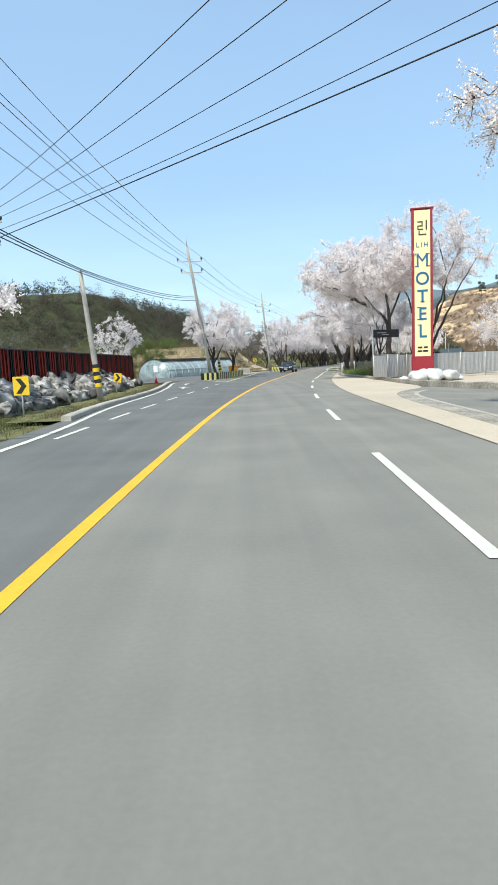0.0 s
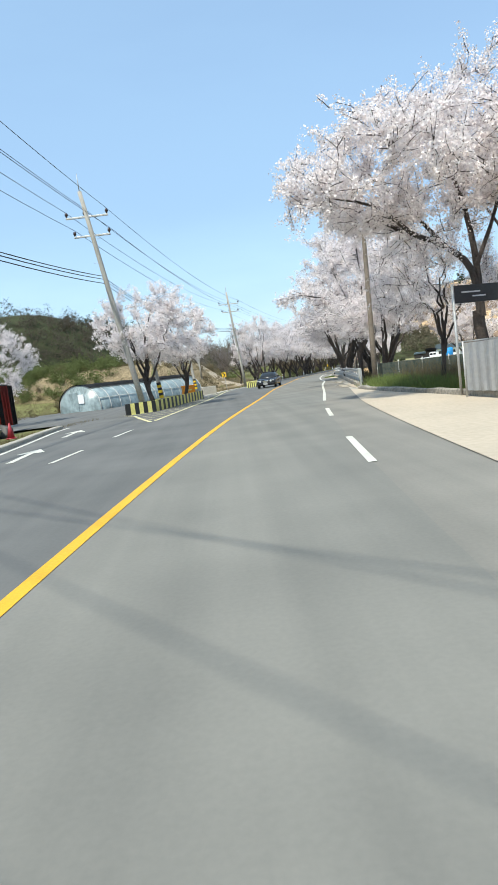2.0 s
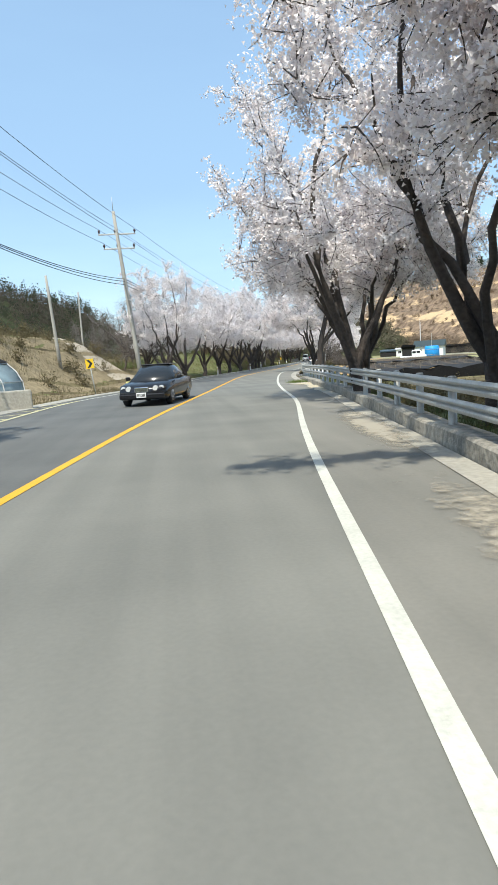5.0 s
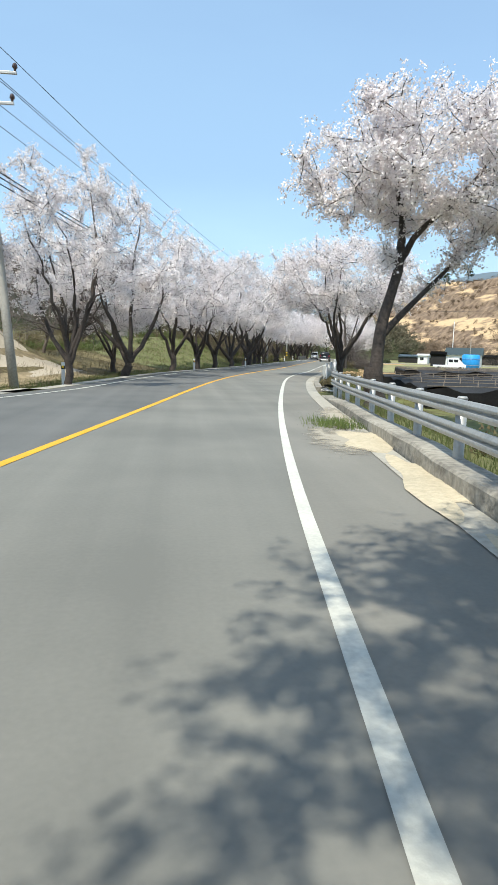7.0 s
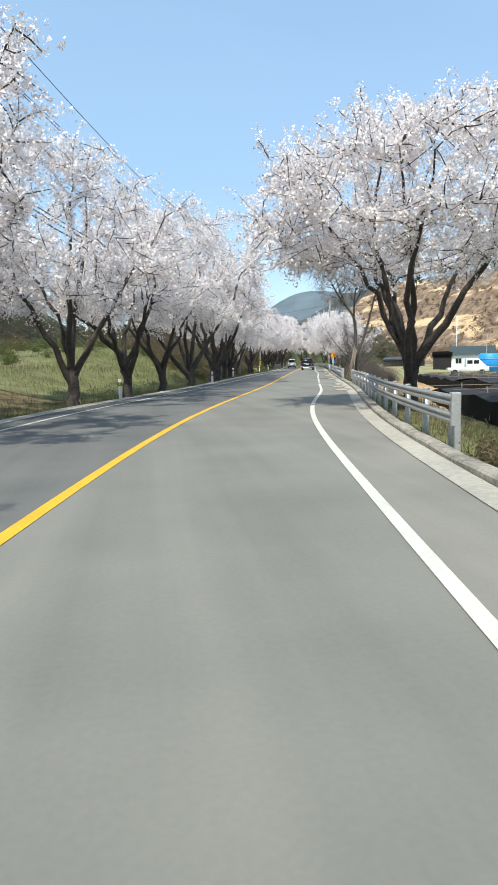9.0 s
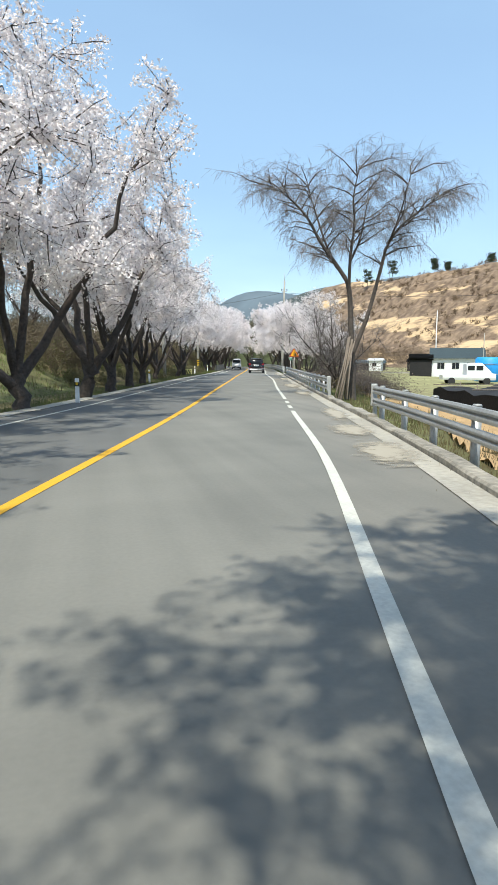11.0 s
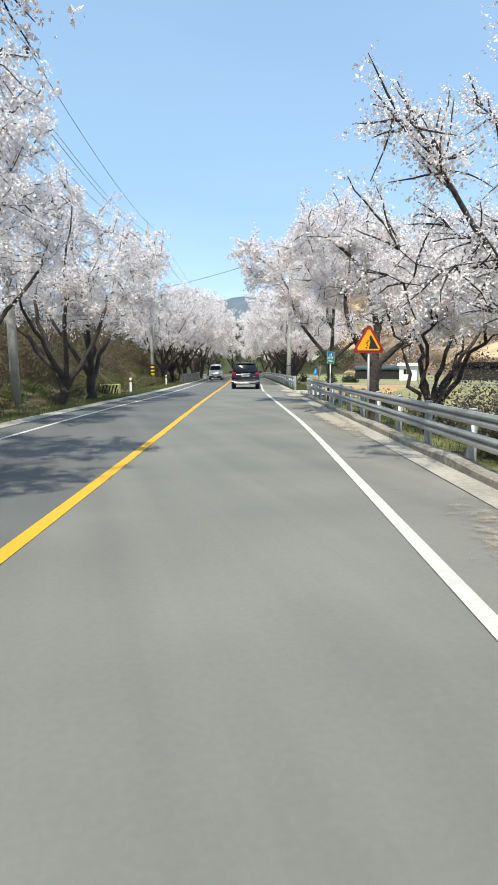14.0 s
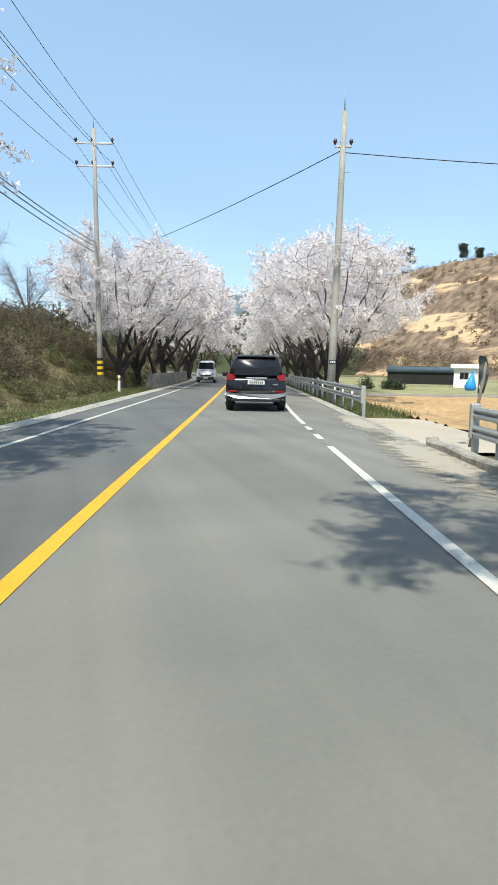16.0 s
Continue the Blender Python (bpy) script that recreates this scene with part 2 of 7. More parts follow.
M_SIGNGREEN = material("green sign plate", (0.01, 0.22, 0.15), 0.4, 0, 0.1, 5, 1.0, 0.0)
M_SIGNBLUE = material("blue sign oval", (0.02, 0.10, 0.42), 0.4, 0, 0.1, 5, 1.0, 0.0)

# ---- helpers for building ----


def thing(name, label, category, at=(0, 0, 0), turn=0.0, group="", kind=""):
    ob = tagged(new(name), label, category, group, kind)
    ob.empty_display_size = 0.2
    ob.matrix_world = pose(*at, 0, 0, turn)
    return ob


def finish(name, mesh, mat, parent=None, label="", smooth=False):
    for m in (mat if isinstance(mat, (list, tuple)) else [mat]):
        mesh.materials.append(m)
    if smooth:
        mesh.polygons.foreach_set("use_smooth", [True] * len(mesh.polygons))
    ob = new(name, mesh)
    if parent is not None:
        ob.parent = parent
    if label:
        ob["label"] = label
    return ob


def part(name, bm, mat, parent=None, label="", smooth=False):
    mesh = bpy.data.meshes.new(name)
    bm.to_mesh(mesh)
    bm.free()
    return finish(name, mesh, mat, parent, label, smooth)


def raw(name, verts, faces, mat, parent=None, label="", smooth=False):
    mesh = bpy.data.meshes.new(name)
    mesh.from_pydata([tuple(map(float, v)) for v in verts], [], [tuple(map(int, f)) for f in faces])
    mesh.update()
    return finish(name, mesh, mat, parent, label, smooth)


def box(bm, x, y, z, sx, sy, sz, m=None, bevel=0.0, mat=0):
    """A box centred at x, y, z."""
    r = bmesh.ops.create_cube(bm, size=1.0)
    vs = r["verts"]
    bmesh.ops.scale(bm, vec=(sx, sy, sz), verts=vs)
    bmesh.ops.translate(bm, vec=(x, y, z), verts=vs)
    es = list({e for v in vs for e in v.link_edges})
    fs = list({f for v in vs for f in v.link_faces})
    if bevel:
        out = bmesh.ops.bevel(bm, geom=es + vs, offset=bevel, segments=2, affect="EDGES", profile=0.5)
        fs = list(set(out["faces"]) | {f for f in fs if f.is_valid})
        vs = list({v for f in fs for v in f.verts})
    for f in fs:
        f.material_index = mat
    if m is not None:
        bmesh.ops.transform(bm, matrix=m, verts=vs)
    return vs


def boxes(*rows, bevel=0.0):
    bm = bmesh.new()
    for r in rows:
        box(bm, *r, bevel=bevel)
    return bm


def tube(bm, pts, radii, sides=8, cap=True, mat=0):
    """A round bar through points."""
    rings, up = [], Vector((0.0, 0.0, 1.0))
    pts = [Vector(p) for p in pts]
    for i, p in enumerate(pts):
        d = (pts[min(i + 1, len(pts) - 1)] - pts[max(i - 1, 0)]).normalized()
        a = d.orthogonal().normalized() if abs(d.z) > 0.95 else d.cross(up).normalized()
        if abs(d.z) > 0.95:
            a = Vector((1, 0, 0)) - d * d.x
            a.normalize()
        b = d.cross(a)
        r = radii[i] if isinstance(radii, (list, tuple)) else radii
        rings.append([bm.verts.new(p + (a * math.cos(t) + b * math.sin(t)) * r) for t in [2 * math.pi * k / sides for k in range(sides)]])
    for p, q in zip(rings, rings[1:]):
        for k in range(sides):
            f = bm.faces.new((p[k], p[(k + 1) % sides], q[(k + 1) % sides], q[k]))
            f.smooth = True
            f.material_index = mat
    if cap:
        for ring in (rings[0][::-1], rings[-1]):
            bm.faces.new(ring).material_index = mat
    return bm


def sag(a, b, drop, n=14):
    a, b = Vector(a), Vector(b)
    return [a.lerp(b, k / n) - Vector((0, 0, drop * 4 * (k / n) * (1 - k / n))) for k in range(n + 1)]


# ---- the road's line ----
CENTRE = [(-60, -3.0), (-20, -2.15), (3.7, -1.6), (14, -1.25), (22, -0.85), (30.8, -0.15), (40.8, 0.8), (46.6, 1.5), (56, 2.9), (60, 3.4), (63, 3.78), (66, 4.1), (71, 4.6), (73.5, 4.93), (78, 5.73), (84.8, 6.97), (95, 8.66), (99, 9.34), (105, 10.15), (109, 10.91), (116, 12.34), (122, 14.21), (128.4, 16.22), (134, 17.89), (137.5, 18.93), (143, 20.35), (150, 22.18), (157, 24.1), (162.5, 25.66), (170, 27.64), (176.8, 29.44), (184, 31.43), (192.8, 33.89), (213.4, 39.5), (235, 45.2), (260, 50.2), (290, 52.5), (330, 50.0), (400, 40.0)]
_cy = np.arange(-60.0, 400.0, 1.0)
_cx = np.interp(_cy, [c[0] for c in CENTRE], [c[1] for c in CENTRE])
_k = np.exp(-np.arange(-18, 19) ** 2 / 76.0)
_cx = np.convolve(np.pad(_cx, 18, mode="reflect", reflect_type="odd"), _k / _k.sum(), "valid")
_s = np.gradient(_cx, _cy)
_norm = np.hypot(1, _s)


def road(y, lat=0.0):
    """The place lat metres to the right of the centre line, abreast of the line's point at y."""
    x, g = np.interp(y, _cy, _cx), np.interp(y, _cy, _s)
    n = math.hypot(1, g)
    return Vector((x + lat / n, y - lat * g / n, 0.0))


def bearing(y):
    """Degrees by which the road turns to the left of +y (negative: to the right)."""
    return -math.degrees(math.atan(np.interp(y, _cy, _s)))


def offset(x, y):
    """Metres to the right of the centre line (arrays)."""
    g = np.interp(y, _cy, _s)
    n = np.hypot(1, g)
    d = (x - np.interp(y, _cy, _cx)) / n
    yy = y + d * g / n
    g2 = np.interp(yy, _cy, _s)
    return (x - np.interp(yy, _cy, _cx)) * np.hypot(1, g2)


def table(rows):
    ys, vs = [r[0] for r in rows], [r[1] for r in rows]
    return lambda y: float(np.mean(np.interp([y - 3, y - 2, y - 1, y, y + 1, y + 2, y + 3], ys, vs)))


LANE_R = table([(-60, 3.21), (36, 3.2), (47, 3.26), (51, 3.36), (56, 3.45), (61, 3.53), (67, 3.66), (72, 3.84), (76, 3.99), (78.5, 4.0), (80.5, 3.9), (83, 3.68), (86.3, 3.48), (90.5, 3.34), (94, 3.26), (100, 3.27), (104, 3.31), (109, 3.29), (113, 3.2), (118, 3.12), (122, 3.15), (126, 3.27), (128.5, 3.33), (131, 3.27), (134, 3.14), (138, 3.09), (145, 3.11), (152, 3.1), (163, 3.19), (168, 3.23), (175, 3.12), (181, 3.0), (186, 2.9), (192, 2.8), (200, 2.95), (400, 3.06)])
LANE_L = table([(-60, -3.0), (10, -2.75), (30, -2.92), (47, -3.5), (55, -3.9), (69, -4.28), (74, -4.7), (85, -5.9), (92, -5.2), (100, -3.6), (118, -3.87), (128, -3.5), (140, -3.22), (172, -3.0), (184, -2.53), (200, -2.47), (400, -2.77)])
EDGE_R = table([(-60, 4.9), (20, 4.52), (45, 4.52), (60, 4.92), (70, 5.2), (80, 5.16), (88, 4.63), (100, 4.22), (114, 4.35), (122, 4.47), (130, 4.47), (140, 4.27), (170, 4.23), (186, 4.36), (400, 4.26)])
EDGE_L = table([(-60, -4.2), (10, -3.6), (18, -4.31), (30, -4.94), (38, -6.06), (48, -8.33), (54, -10.67), (56, -10.66), (78, -6.39), (90, -6.37), (100, -4.41), (118, -4.62), (140, -4.08), (172, -3.86), (188, -3.34), (400, -3.51)])
RAIL = table([(50, 5.3), (60, 5.48), (72, 5.78), (84, 5.44), (98, 5.0), (110, 5.18), (130, 5.2), (142, 4.71), (165, 4.8), (182, 5.0), (400, 4.79)])


def smooth(a, b, v):
    t = np.clip((v - a) / (b - a), 0, 1)
    return t * t * (3 - 2 * t)


def hashed(x, y, scale):
    """Cheap smooth bumps between -1 and 1."""
    return (np.sin(x / scale + 1.3 * np.sin(y / scale * 0.7)) + np.sin(y / scale * 1.1 + 0.8 * np.sin(x / scale * 1.3)) + np.sin((x + y) / scale * 0.53)) / 3


def height(x, y):
    """The ground's height (arrays)."""
    x, y = np.asarray(x, float), np.asarray(y, float)
    d = offset(x, y)
    h = np.full_like(d, -0.10)
    # left: a flat lot to begin with, then a brown mound and a bank that follows the road
    mound = 4.2 * smooth(84, 96, y) * (1 - smooth(112, 124, y)) * smooth(-8.5, -15, d) * (1 - smooth(-45, -70, d) * 0.6)
    low = smooth(102, 118, y) * smooth(-6.0, -14, d) * (1.3 + 1.5 * smooth(132, 150, y) + 1.0 * smooth(180, 200, y))
    h = h + np.maximum(mound, low)
    h = h + 0.12 * hashed(x, y, 6.0) * smooth(6.5, 10, np.abs(d))
    # right: fields that lie a little lower
    h = h - smooth(6.0, 9.5, d) * (0.15 + 0.85 * smooth(70, 90, y) - 0.45 * smooth(130, 150, y) - 0.2 * smooth(180, 195, y))
    # far left the land climbs slowly
    h = h + 6.0 * smooth(-30, -140, d)
    return h


def patch(name, y0, y1, left, right, mat, lift, label="", kind="structure", category="", step=1.5, n=6, ground=True, parent=None):
    """A sheet of ground between two lines that follow the road."""
    ys = np.arange(y0, y1 + step * 0.5, step)
    ys[-1] = y1
    verts, faces = [], []
    for y in ys:
        for k in range(n + 1):
            p = road(y, left(y) + (right(y) - left(y)) * k / n)
            z = float(height(p.x, p.y)) if ground else 0.0
            verts.append((p.x, p.y, z + lift))
    for i in range(len(ys) - 1):
        for k in range(n):
            a = i * (n + 1) + k
            faces.append((a, a + 1, a + n + 2, a + n + 1))
    ob = raw(name, verts, faces, mat, parent, "", True)
    return tagged(ob, label, category, "", kind) if parent is None else ob


def strip(bm, y0, y1, lat, width, z, step=1.0, thick=0.0):
    """A painted line along the road."""
    ys = list(np.arange(y0, y1, step)) + [y1]
    prev = None
    for y in ys:
        a, b = road(y, lat(y) - width / 2), road(y, lat(y) + width / 2)
        cur = (bm.verts.new((a.x, a.y, z)), bm.verts.new((b.x, b.y, z)))
        if prev:
            bm.faces.new((prev[0], prev[1], cur[1], cur[0]))
        prev = cur
    return bm


def kerb(name, y0, y1, lat, width, low, top, mat, label, category="kerb", step=1.0, wobble=0.0, seed=1, rise=lambda y: 0.0):
    """A run of kerb or low wall with a top, a face and worn edges."""
    rng = np.random.default_rng(seed)
    ys = list(np.arange(y0, y1, step)) + [y1]
    verts, faces = [], []
    for y in ys:
        w = rng.uniform(-wobble, wobble)
        for dx, z in ((-width / 2, low), (-width / 2 + 0.0, top - 0.03), (-width / 2 + 0.03, top), (width / 2 - 0.03, top), (width / 2, top - 0.03), (width / 2, low)):
            p = road(y, lat(y) + dx + w * 0.4)
            verts.append((p.x, p.y, z + (w + rise(y) if z > low else 0)))
    for i in range(len(ys) - 1):
        for k in range(5):
            a = i * 6 + k
            faces.append((a, a + 6, a + 7, a + 1))
    faces += [tuple(range(6)), tuple(range(len(verts) - 6, len(verts)))[::-1]]
    return tagged(raw(name, verts, faces, mat), label, category, "", "structure")

# ---- ground, road ----


def ground_sheet():
    def axis(lo, hi, step, far):
        mid = list(np.arange(lo, hi + step / 2, step))
        left, right, g = [], [], step
        while lo > -far:
            g *= 1.22
            lo -= g
            left.append(lo)
        g = step
        while hi < far:
            g *= 1.22
            hi += g
            right.append(hi)
        return np.array(left[::-1] + mid + right)

    xs, ys = axis(-45, 95, 1.6, 3200), axis(-30, 270, 1.6, 3200)
    gx, gy = np.meshgrid(xs, ys)
    gz = height(gx, gy)
    n = len(xs)
    verts = np.stack([gx.ravel(), gy.ravel(), gz.ravel()], 1)
    idx = np.arange(len(verts)).reshape(gx.shape)
    faces = np.stack([idx[:-1, :-1].ravel(), idx[:-1, 1:].ravel(), idx[1:, 1:].ravel(), idx[1:, :-1].ravel()], 1)
    return tagged(raw("ground", verts, faces, M_GROUND, None, "", True), "dry grass and bare earth beside the road", "ground", "", "structure")


ground_sheet()
patch("road", -60, 335, lambda y: 0.0, LANE_R, M_ASPHALT, 0.0, "worn light grey asphalt lane with wheel tracks", category="road", ground=False, step=2.0)
patch("shoulder", -60, 335, LANE_R, lambda y: max(EDGE_R(y), 5.24) if y < 26 else EDGE_R(y) + 0.7 * smooth(33, 26, y), M_ASPHALT_WARM, 0.0, "warm grey asphalt shoulder outside the edge line", category="shoulder", ground=False, n=3, step=2.0)
patch("road_opposite", -60, 335, EDGE_L, lambda y: 0.0, M_ASPHALT_DARK, 0.0, "darker grey asphalt of the opposite lane", category="road", ground=False, step=2.0)

YELLOW_Z, WHITE_Z = 0.006, 0.009
bm = strip(bmesh.new(), -60, 334, lambda y: 0.0, 0.15, YELLOW_Z)
tagged(part("road_marking", bm, M_YELLOW_LINE), "solid yellow centre line on grey asphalt", "road marking", "", "structure")


def marking(y0, y1, lat, width=0.15, label="white edge line on grey asphalt", mat=None):
    return tagged(part("road_marking", strip(bmesh.new(), y0, y1, lat, width, WHITE_Z), mat or M_WHITE_LINE), label, "road marking", "", "structure")


for y0 in (-3.6, 4.2, 14.4, 23.0, 31.7, 40.2):
    tagged(marking(y0, y0 + (5.0 if y0 == 4.2 else 3.25), LANE_R, 0.125, "short white dash on worn grey asphalt"), group="lane dashes")
for y0, y1 in ((47.9, 119.6), (120.1, 137.3), (142.6, 185.2), (189.4, 334)):
    marking(y0, y1, LANE_R, 0.125)
for y0, y1 in ((138.3, 139.4), (140.4, 141.55), (186.2, 187.1), (187.9, 188.7)):
    tagged(marking(y0, y1, LANE_R, 0.125, "short white dash at a field entrance"), group="entrance dashes")
for y0 in (-12, -6, 0, 6, 12.6, 17.0, 21.0, 25.5, 30.6, 36.4, 41.8):
    tagged(marking(y0, y0 + 2.3, LANE_L, 0.12, "short white dash on dark asphalt"), group="turn lane dashes")
marking(-60, 8, lambda y: LANE_L(y) - 0.5, 0.14)
marking(48, 334, LANE_L, 0.12)
OUTER = table([(-20, -3.2), (8, -3.2), (14, -3.2), (18, -3.8), (23, -4.35), (30, -4.7), (36, -5.4), (44, -6.9), (50, -8.4)])
marking(8, 50.5, OUTER, 0.16, "white line along the kerb of the side turning")

# turn arrows on the approach to the side road
for (y0, lat0) in ((37.5, -4.6), (44.5, -6.0)):
    bm = bmesh.new()
    pts = [(-0.09, 0), (0.09, 0), (0.09, 2.0), (0.42, 2.0), (0.0, 3.2), (-0.42, 2.0), (-0.09, 2.0)]
    vs = []
    for dx, dy in pts:
        q = road(y0 + dy, lat0 + dx - 0.18 * dy)
        vs.append(bm.verts.new((q.x, q.y, WHITE_Z)))
    bm.faces.new(vs)
    tagged(part("road_marking", bm, M_WHITE_LINE), "white turn arrow painted on asphalt", "road marking", "turn arrows", "structure")

# hatched area before and beside the traffic island
M_PALE_LINE = material("pale yellow road paint", (0.60, 0.54, 0.30), 0.7, 0, 0.14, 30, 2.0, 0.15, coords="World")
HATCH = lambda y: float(np.interp(y, [48.0, 55.2, 57.6, 58.4, 72.3, 86.0], [-1.95, -3.6, -4.2, -2.6, -0.55, 0.3]))


def bar(p, q, width, z):
    bm = bmesh.new()
    d = (q - p).normalized()
    w = Vector((-d.y, d.x, 0)) * width / 2
    bm.faces.new([bm.verts.new((c.x, c.y, z)) for c in (p - w, q - w, q + w, p + w)])
    return bm


for y0 in np.arange(49.2, 85, 1.75):
    p = road(y0, LANE_L(y0) - 0.04)
    q = Vector((HATCH(y0 + 0.7), y0 + 0.7, 0))
    if (q - p).length > 0.5:
        tagged(part("road_marking", bar(p, q, 0.16, WHITE_Z + 0.004), M_PALE_LINE), "pale diagonal hatch stripe on asphalt", "road marking", "hatch stripes", "structure")
marking(48, 86, lambda y: LANE_L(y) - 0.02, 0.15, "pale yellow outline of a hatched area", M_PALE_LINE).location.z = 0.003
for p, q in (((-1.9, 48.0), (-2.9, 52.0)), ((-2.9, 52.0), (-3.6, 55.2)), ((-3.6, 55.2), (-4.4, 57.0))):
    tagged(part("road_marking", bar(Vector((*p, 0)), Vector((*q, 0)), 0.15, WHITE_Z + 0.006), M_PALE_LINE), "pale yellow outline round the nose of a hatched area", "road marking", "hatch outline", "structure")

rng = np.random.default_rng(3)

# sandy forecourt beside the road, the drive out of it and the kerbs
FORE = table([(-30, 16), (20, 14), (30, 9.3), (36, 8.0), (42, 7.6), (46, 6.4), (55, 5.0)])
SAND_L = table([(-30, 5.2), (9, 5.15), (16, 5.0), (22, 4.75), (30, 4.5), (60, 4.5)])
SAND = table([(-30, 6.0), (12, 6.0), (17, 5.95), (24, 5.95), (26.5, 6.6), (29, 8.2), (31, 8.95), (36, 7.98), (42, 7.58), (46, 6.38), (55, 4.98)])
patch("forecourt", -30, 55, lambda y: SAND_L(y) if y < 30 else EDGE_R(y) - 0.02, SAND, M_SAND, 0.115, "pale sandy concrete forecourt beside the road", category="forecourt", n=10, step=0.75)
patch("forecourt_asphalt", -30, 31.2, lambda y: SAND(y) - 0.03, lambda y: max(SAND(y) + 0.05, 30.0 if y < 24 else FORE(y)), M_ASPHALT_WARM, 0.104, "worn grey asphalt forecourt leading off the road", category="forecourt", n=16, step=0.75)
patch("drain", -30, 26.5, lambda y: SAND(y) + 0.02, lambda y: SAND(y) + 0.62, M_OLD_CONCRETE, 0.112, "dark concrete drain channel along the forecourt", category="drain", n=3, step=0.75)
patch("drain_edge", -30, 27.5, lambda y: SAND(y) + 0.62, lambda y: SAND(y) + 0.80, M_CONCRETE, 0.118, "pale concrete edge of a drain channel", category="drain", n=2, step=0.75)
patch("forecourt_back", 24, 62, FORE, lambda y: 34.0, M_SAND, 0.14, "pale concrete yard behind a metal fence", category="yard", n=10)
kerb("kerb", 24.5, 55, lambda y: FORE(y) + 0.1, 0.22, -0.3, 0.16, M_OLD_CONCRETE, "worn concrete kerb at the back of the forecourt", wobble=0.03)
LIFT = table([(50, 0.14), (84, 0.14), (97, 0.03), (102, 0.0), (103, 0.0), (400, 0.0)])
patch("gutter", 55, 334, lambda y: EDGE_R(y) - 0.01, lambda y: EDGE_R(y) + 0.36, M_CONCRETE, 0.012, "pale concrete gutter along the asphalt", category="gutter", ground=False, n=2)
kerb("kerb_wall", 57, 101, lambda y: EDGE_R(y) + 0.60, 0.42, -1.2, 0.12, M_OLD_CONCRETE, "rough concrete footing under the guard rail", wobble=0.03, seed=2, rise=lambda y: LIFT(y) - 0.14 * smooth(95, 101, y))
kerb("kerb_wall", 104.5, 134.5, lambda y: EDGE_R(y) + 0.5, 0.26, -1.2, 0.10, M_OLD_CONCRETE, "rough concrete footing under the guard rail", wobble=0.02, seed=3)
kerb("kerb_wall", 134.5, 185.6, lambda y: EDGE_R(y) + 0.48, 0.24, -1.2, 0.13, M_OLD_CONCRETE, "dark stained concrete footing under the guard rail", wobble=0.03, seed=4)
kerb("kerb", 17, 50.5, lambda y: OUTER(y) - 0.42, 0.3, -0.3, 0.15, M_CONCRETE, "pale concrete kerb round the side turning", wobble=0.01)
patch("verge", 17, 50.5, lambda y: OUTER(y) - 2.2, lambda y: OUTER(y) - 0.55, M_GROUND, 0.115, "dry grass verge behind the kerb", category="verge")
patch("gutter_left", 98, 334, lambda y: EDGE_L(y) - 0.55, lambda y: EDGE_L(y) + 0.01, M_CONCRETE, 0.012, "pale dusty concrete edge of the opposite lane", category="gutter", ground=False, n=2)
patch("shoulder_left", 78, 100, lambda y: EDGE_L(y) - 0.9, lambda y: EDGE_L(y) + 0.01, M_CONCRETE, 0.012, "pale concrete shoulder", category="shoulder", ground=False, n=2)
patch("side_road", 56, 80, lambda y: -46.0, lambda y: EDGE_L(y) + 0.02, M_ASPHALT_DARK, 0.104, "grey asphalt side road turning off", category="road", n=16)
patch("field", 66, 128, lambda y: 12.5, lambda y: 55.0, M_BANK, 0.03, "brown farm plot beside the road", category="field", n=20)


def furrows(name, y0, y1, left, right, mat, lift, label, pitch=0.85, deep=0.07):
    """Tilled field: low ridges that run away from the road."""
    ys = np.arange(y0, y1, pitch / 4)
    verts, n = [], 16
    for i, y in enumerate(ys):
        for k in range(n + 1):
            p = road(y, left(y) + (right(y) - left(y)) * k / n)
            verts.append((p.x, p.y, float(height(p.x, p.y)) + lift + deep * math.sin(i * math.pi / 2) * (1 + 0.4 * math.sin(0.7 * i + k))))
    faces = [(i * (n + 1) + k, i * (n + 1) + k + 1, (i + 1) * (n + 1) + k + 1, (i + 1) * (n + 1) + k) for i in range(len(ys) - 1) for k in range(n)]
    return tagged(raw(name, verts, faces, mat, None, "", True), label, "field", "", "structure")


furrows("field", 128, 152, lambda y: 5.6 + smooth(128, 140, y) * 1.6, lambda y: 62.0, M_SOIL, 0.05, "bare orange tilled soil beside the road")
furrows("field", 152, 190, lambda y: 5.6 + smooth(128, 140, y) * 1.6, lambda y: 62.0, M_MEADOW, 0.05, "pale dry stubble field in low furrows", deep=0.04)
furrows("field", 190, 214, lambda y: 6.6, lambda y: 10.0 + 0.36 * (y - 190), M_SOIL, 0.05, "bare orange tilled soil in low furrows")
furrows("field", 190, 214, lambda y: 10.0 + 0.36 * (y - 190), lambda y: 62.0, M_MEADOW, 0.05, "pale dry stubble beside the tilled soil", deep=0.04)
patch("mound", 86, 113, lambda y: -44.0, lambda y: EDGE_L(y) - 2.2, M_STRAW, 0.05, "dry straw-coloured mound above the side road", category="bank", n=26, step=1.0)
patch("meadow", 214, 300, lambda y: 6.0, lambda y: 62.0, M_MEADOW, 0.04, "pale dry meadow behind the tilled field", category="field", n=24)
kerb("kerb", 214, 214.4, lambda y: 34.0, 54.0, -0.8, -0.18, M_CONCRETE, "low pale concrete wall between the fields", step=0.4)
patch("field_track", 185.0, 192.0, lambda y: EDGE_R(y) + 0.3, lambda y: 6.7, M_SAND, 0.06, "pale concrete entrance to the field", category="track", n=6)
patch("bank", 84, 260, lambda y: -46.0, lambda y: EDGE_L(y) - 1.6, M_BANK, 0.02, "brown grassy bank above the road", category="bank", n=30)
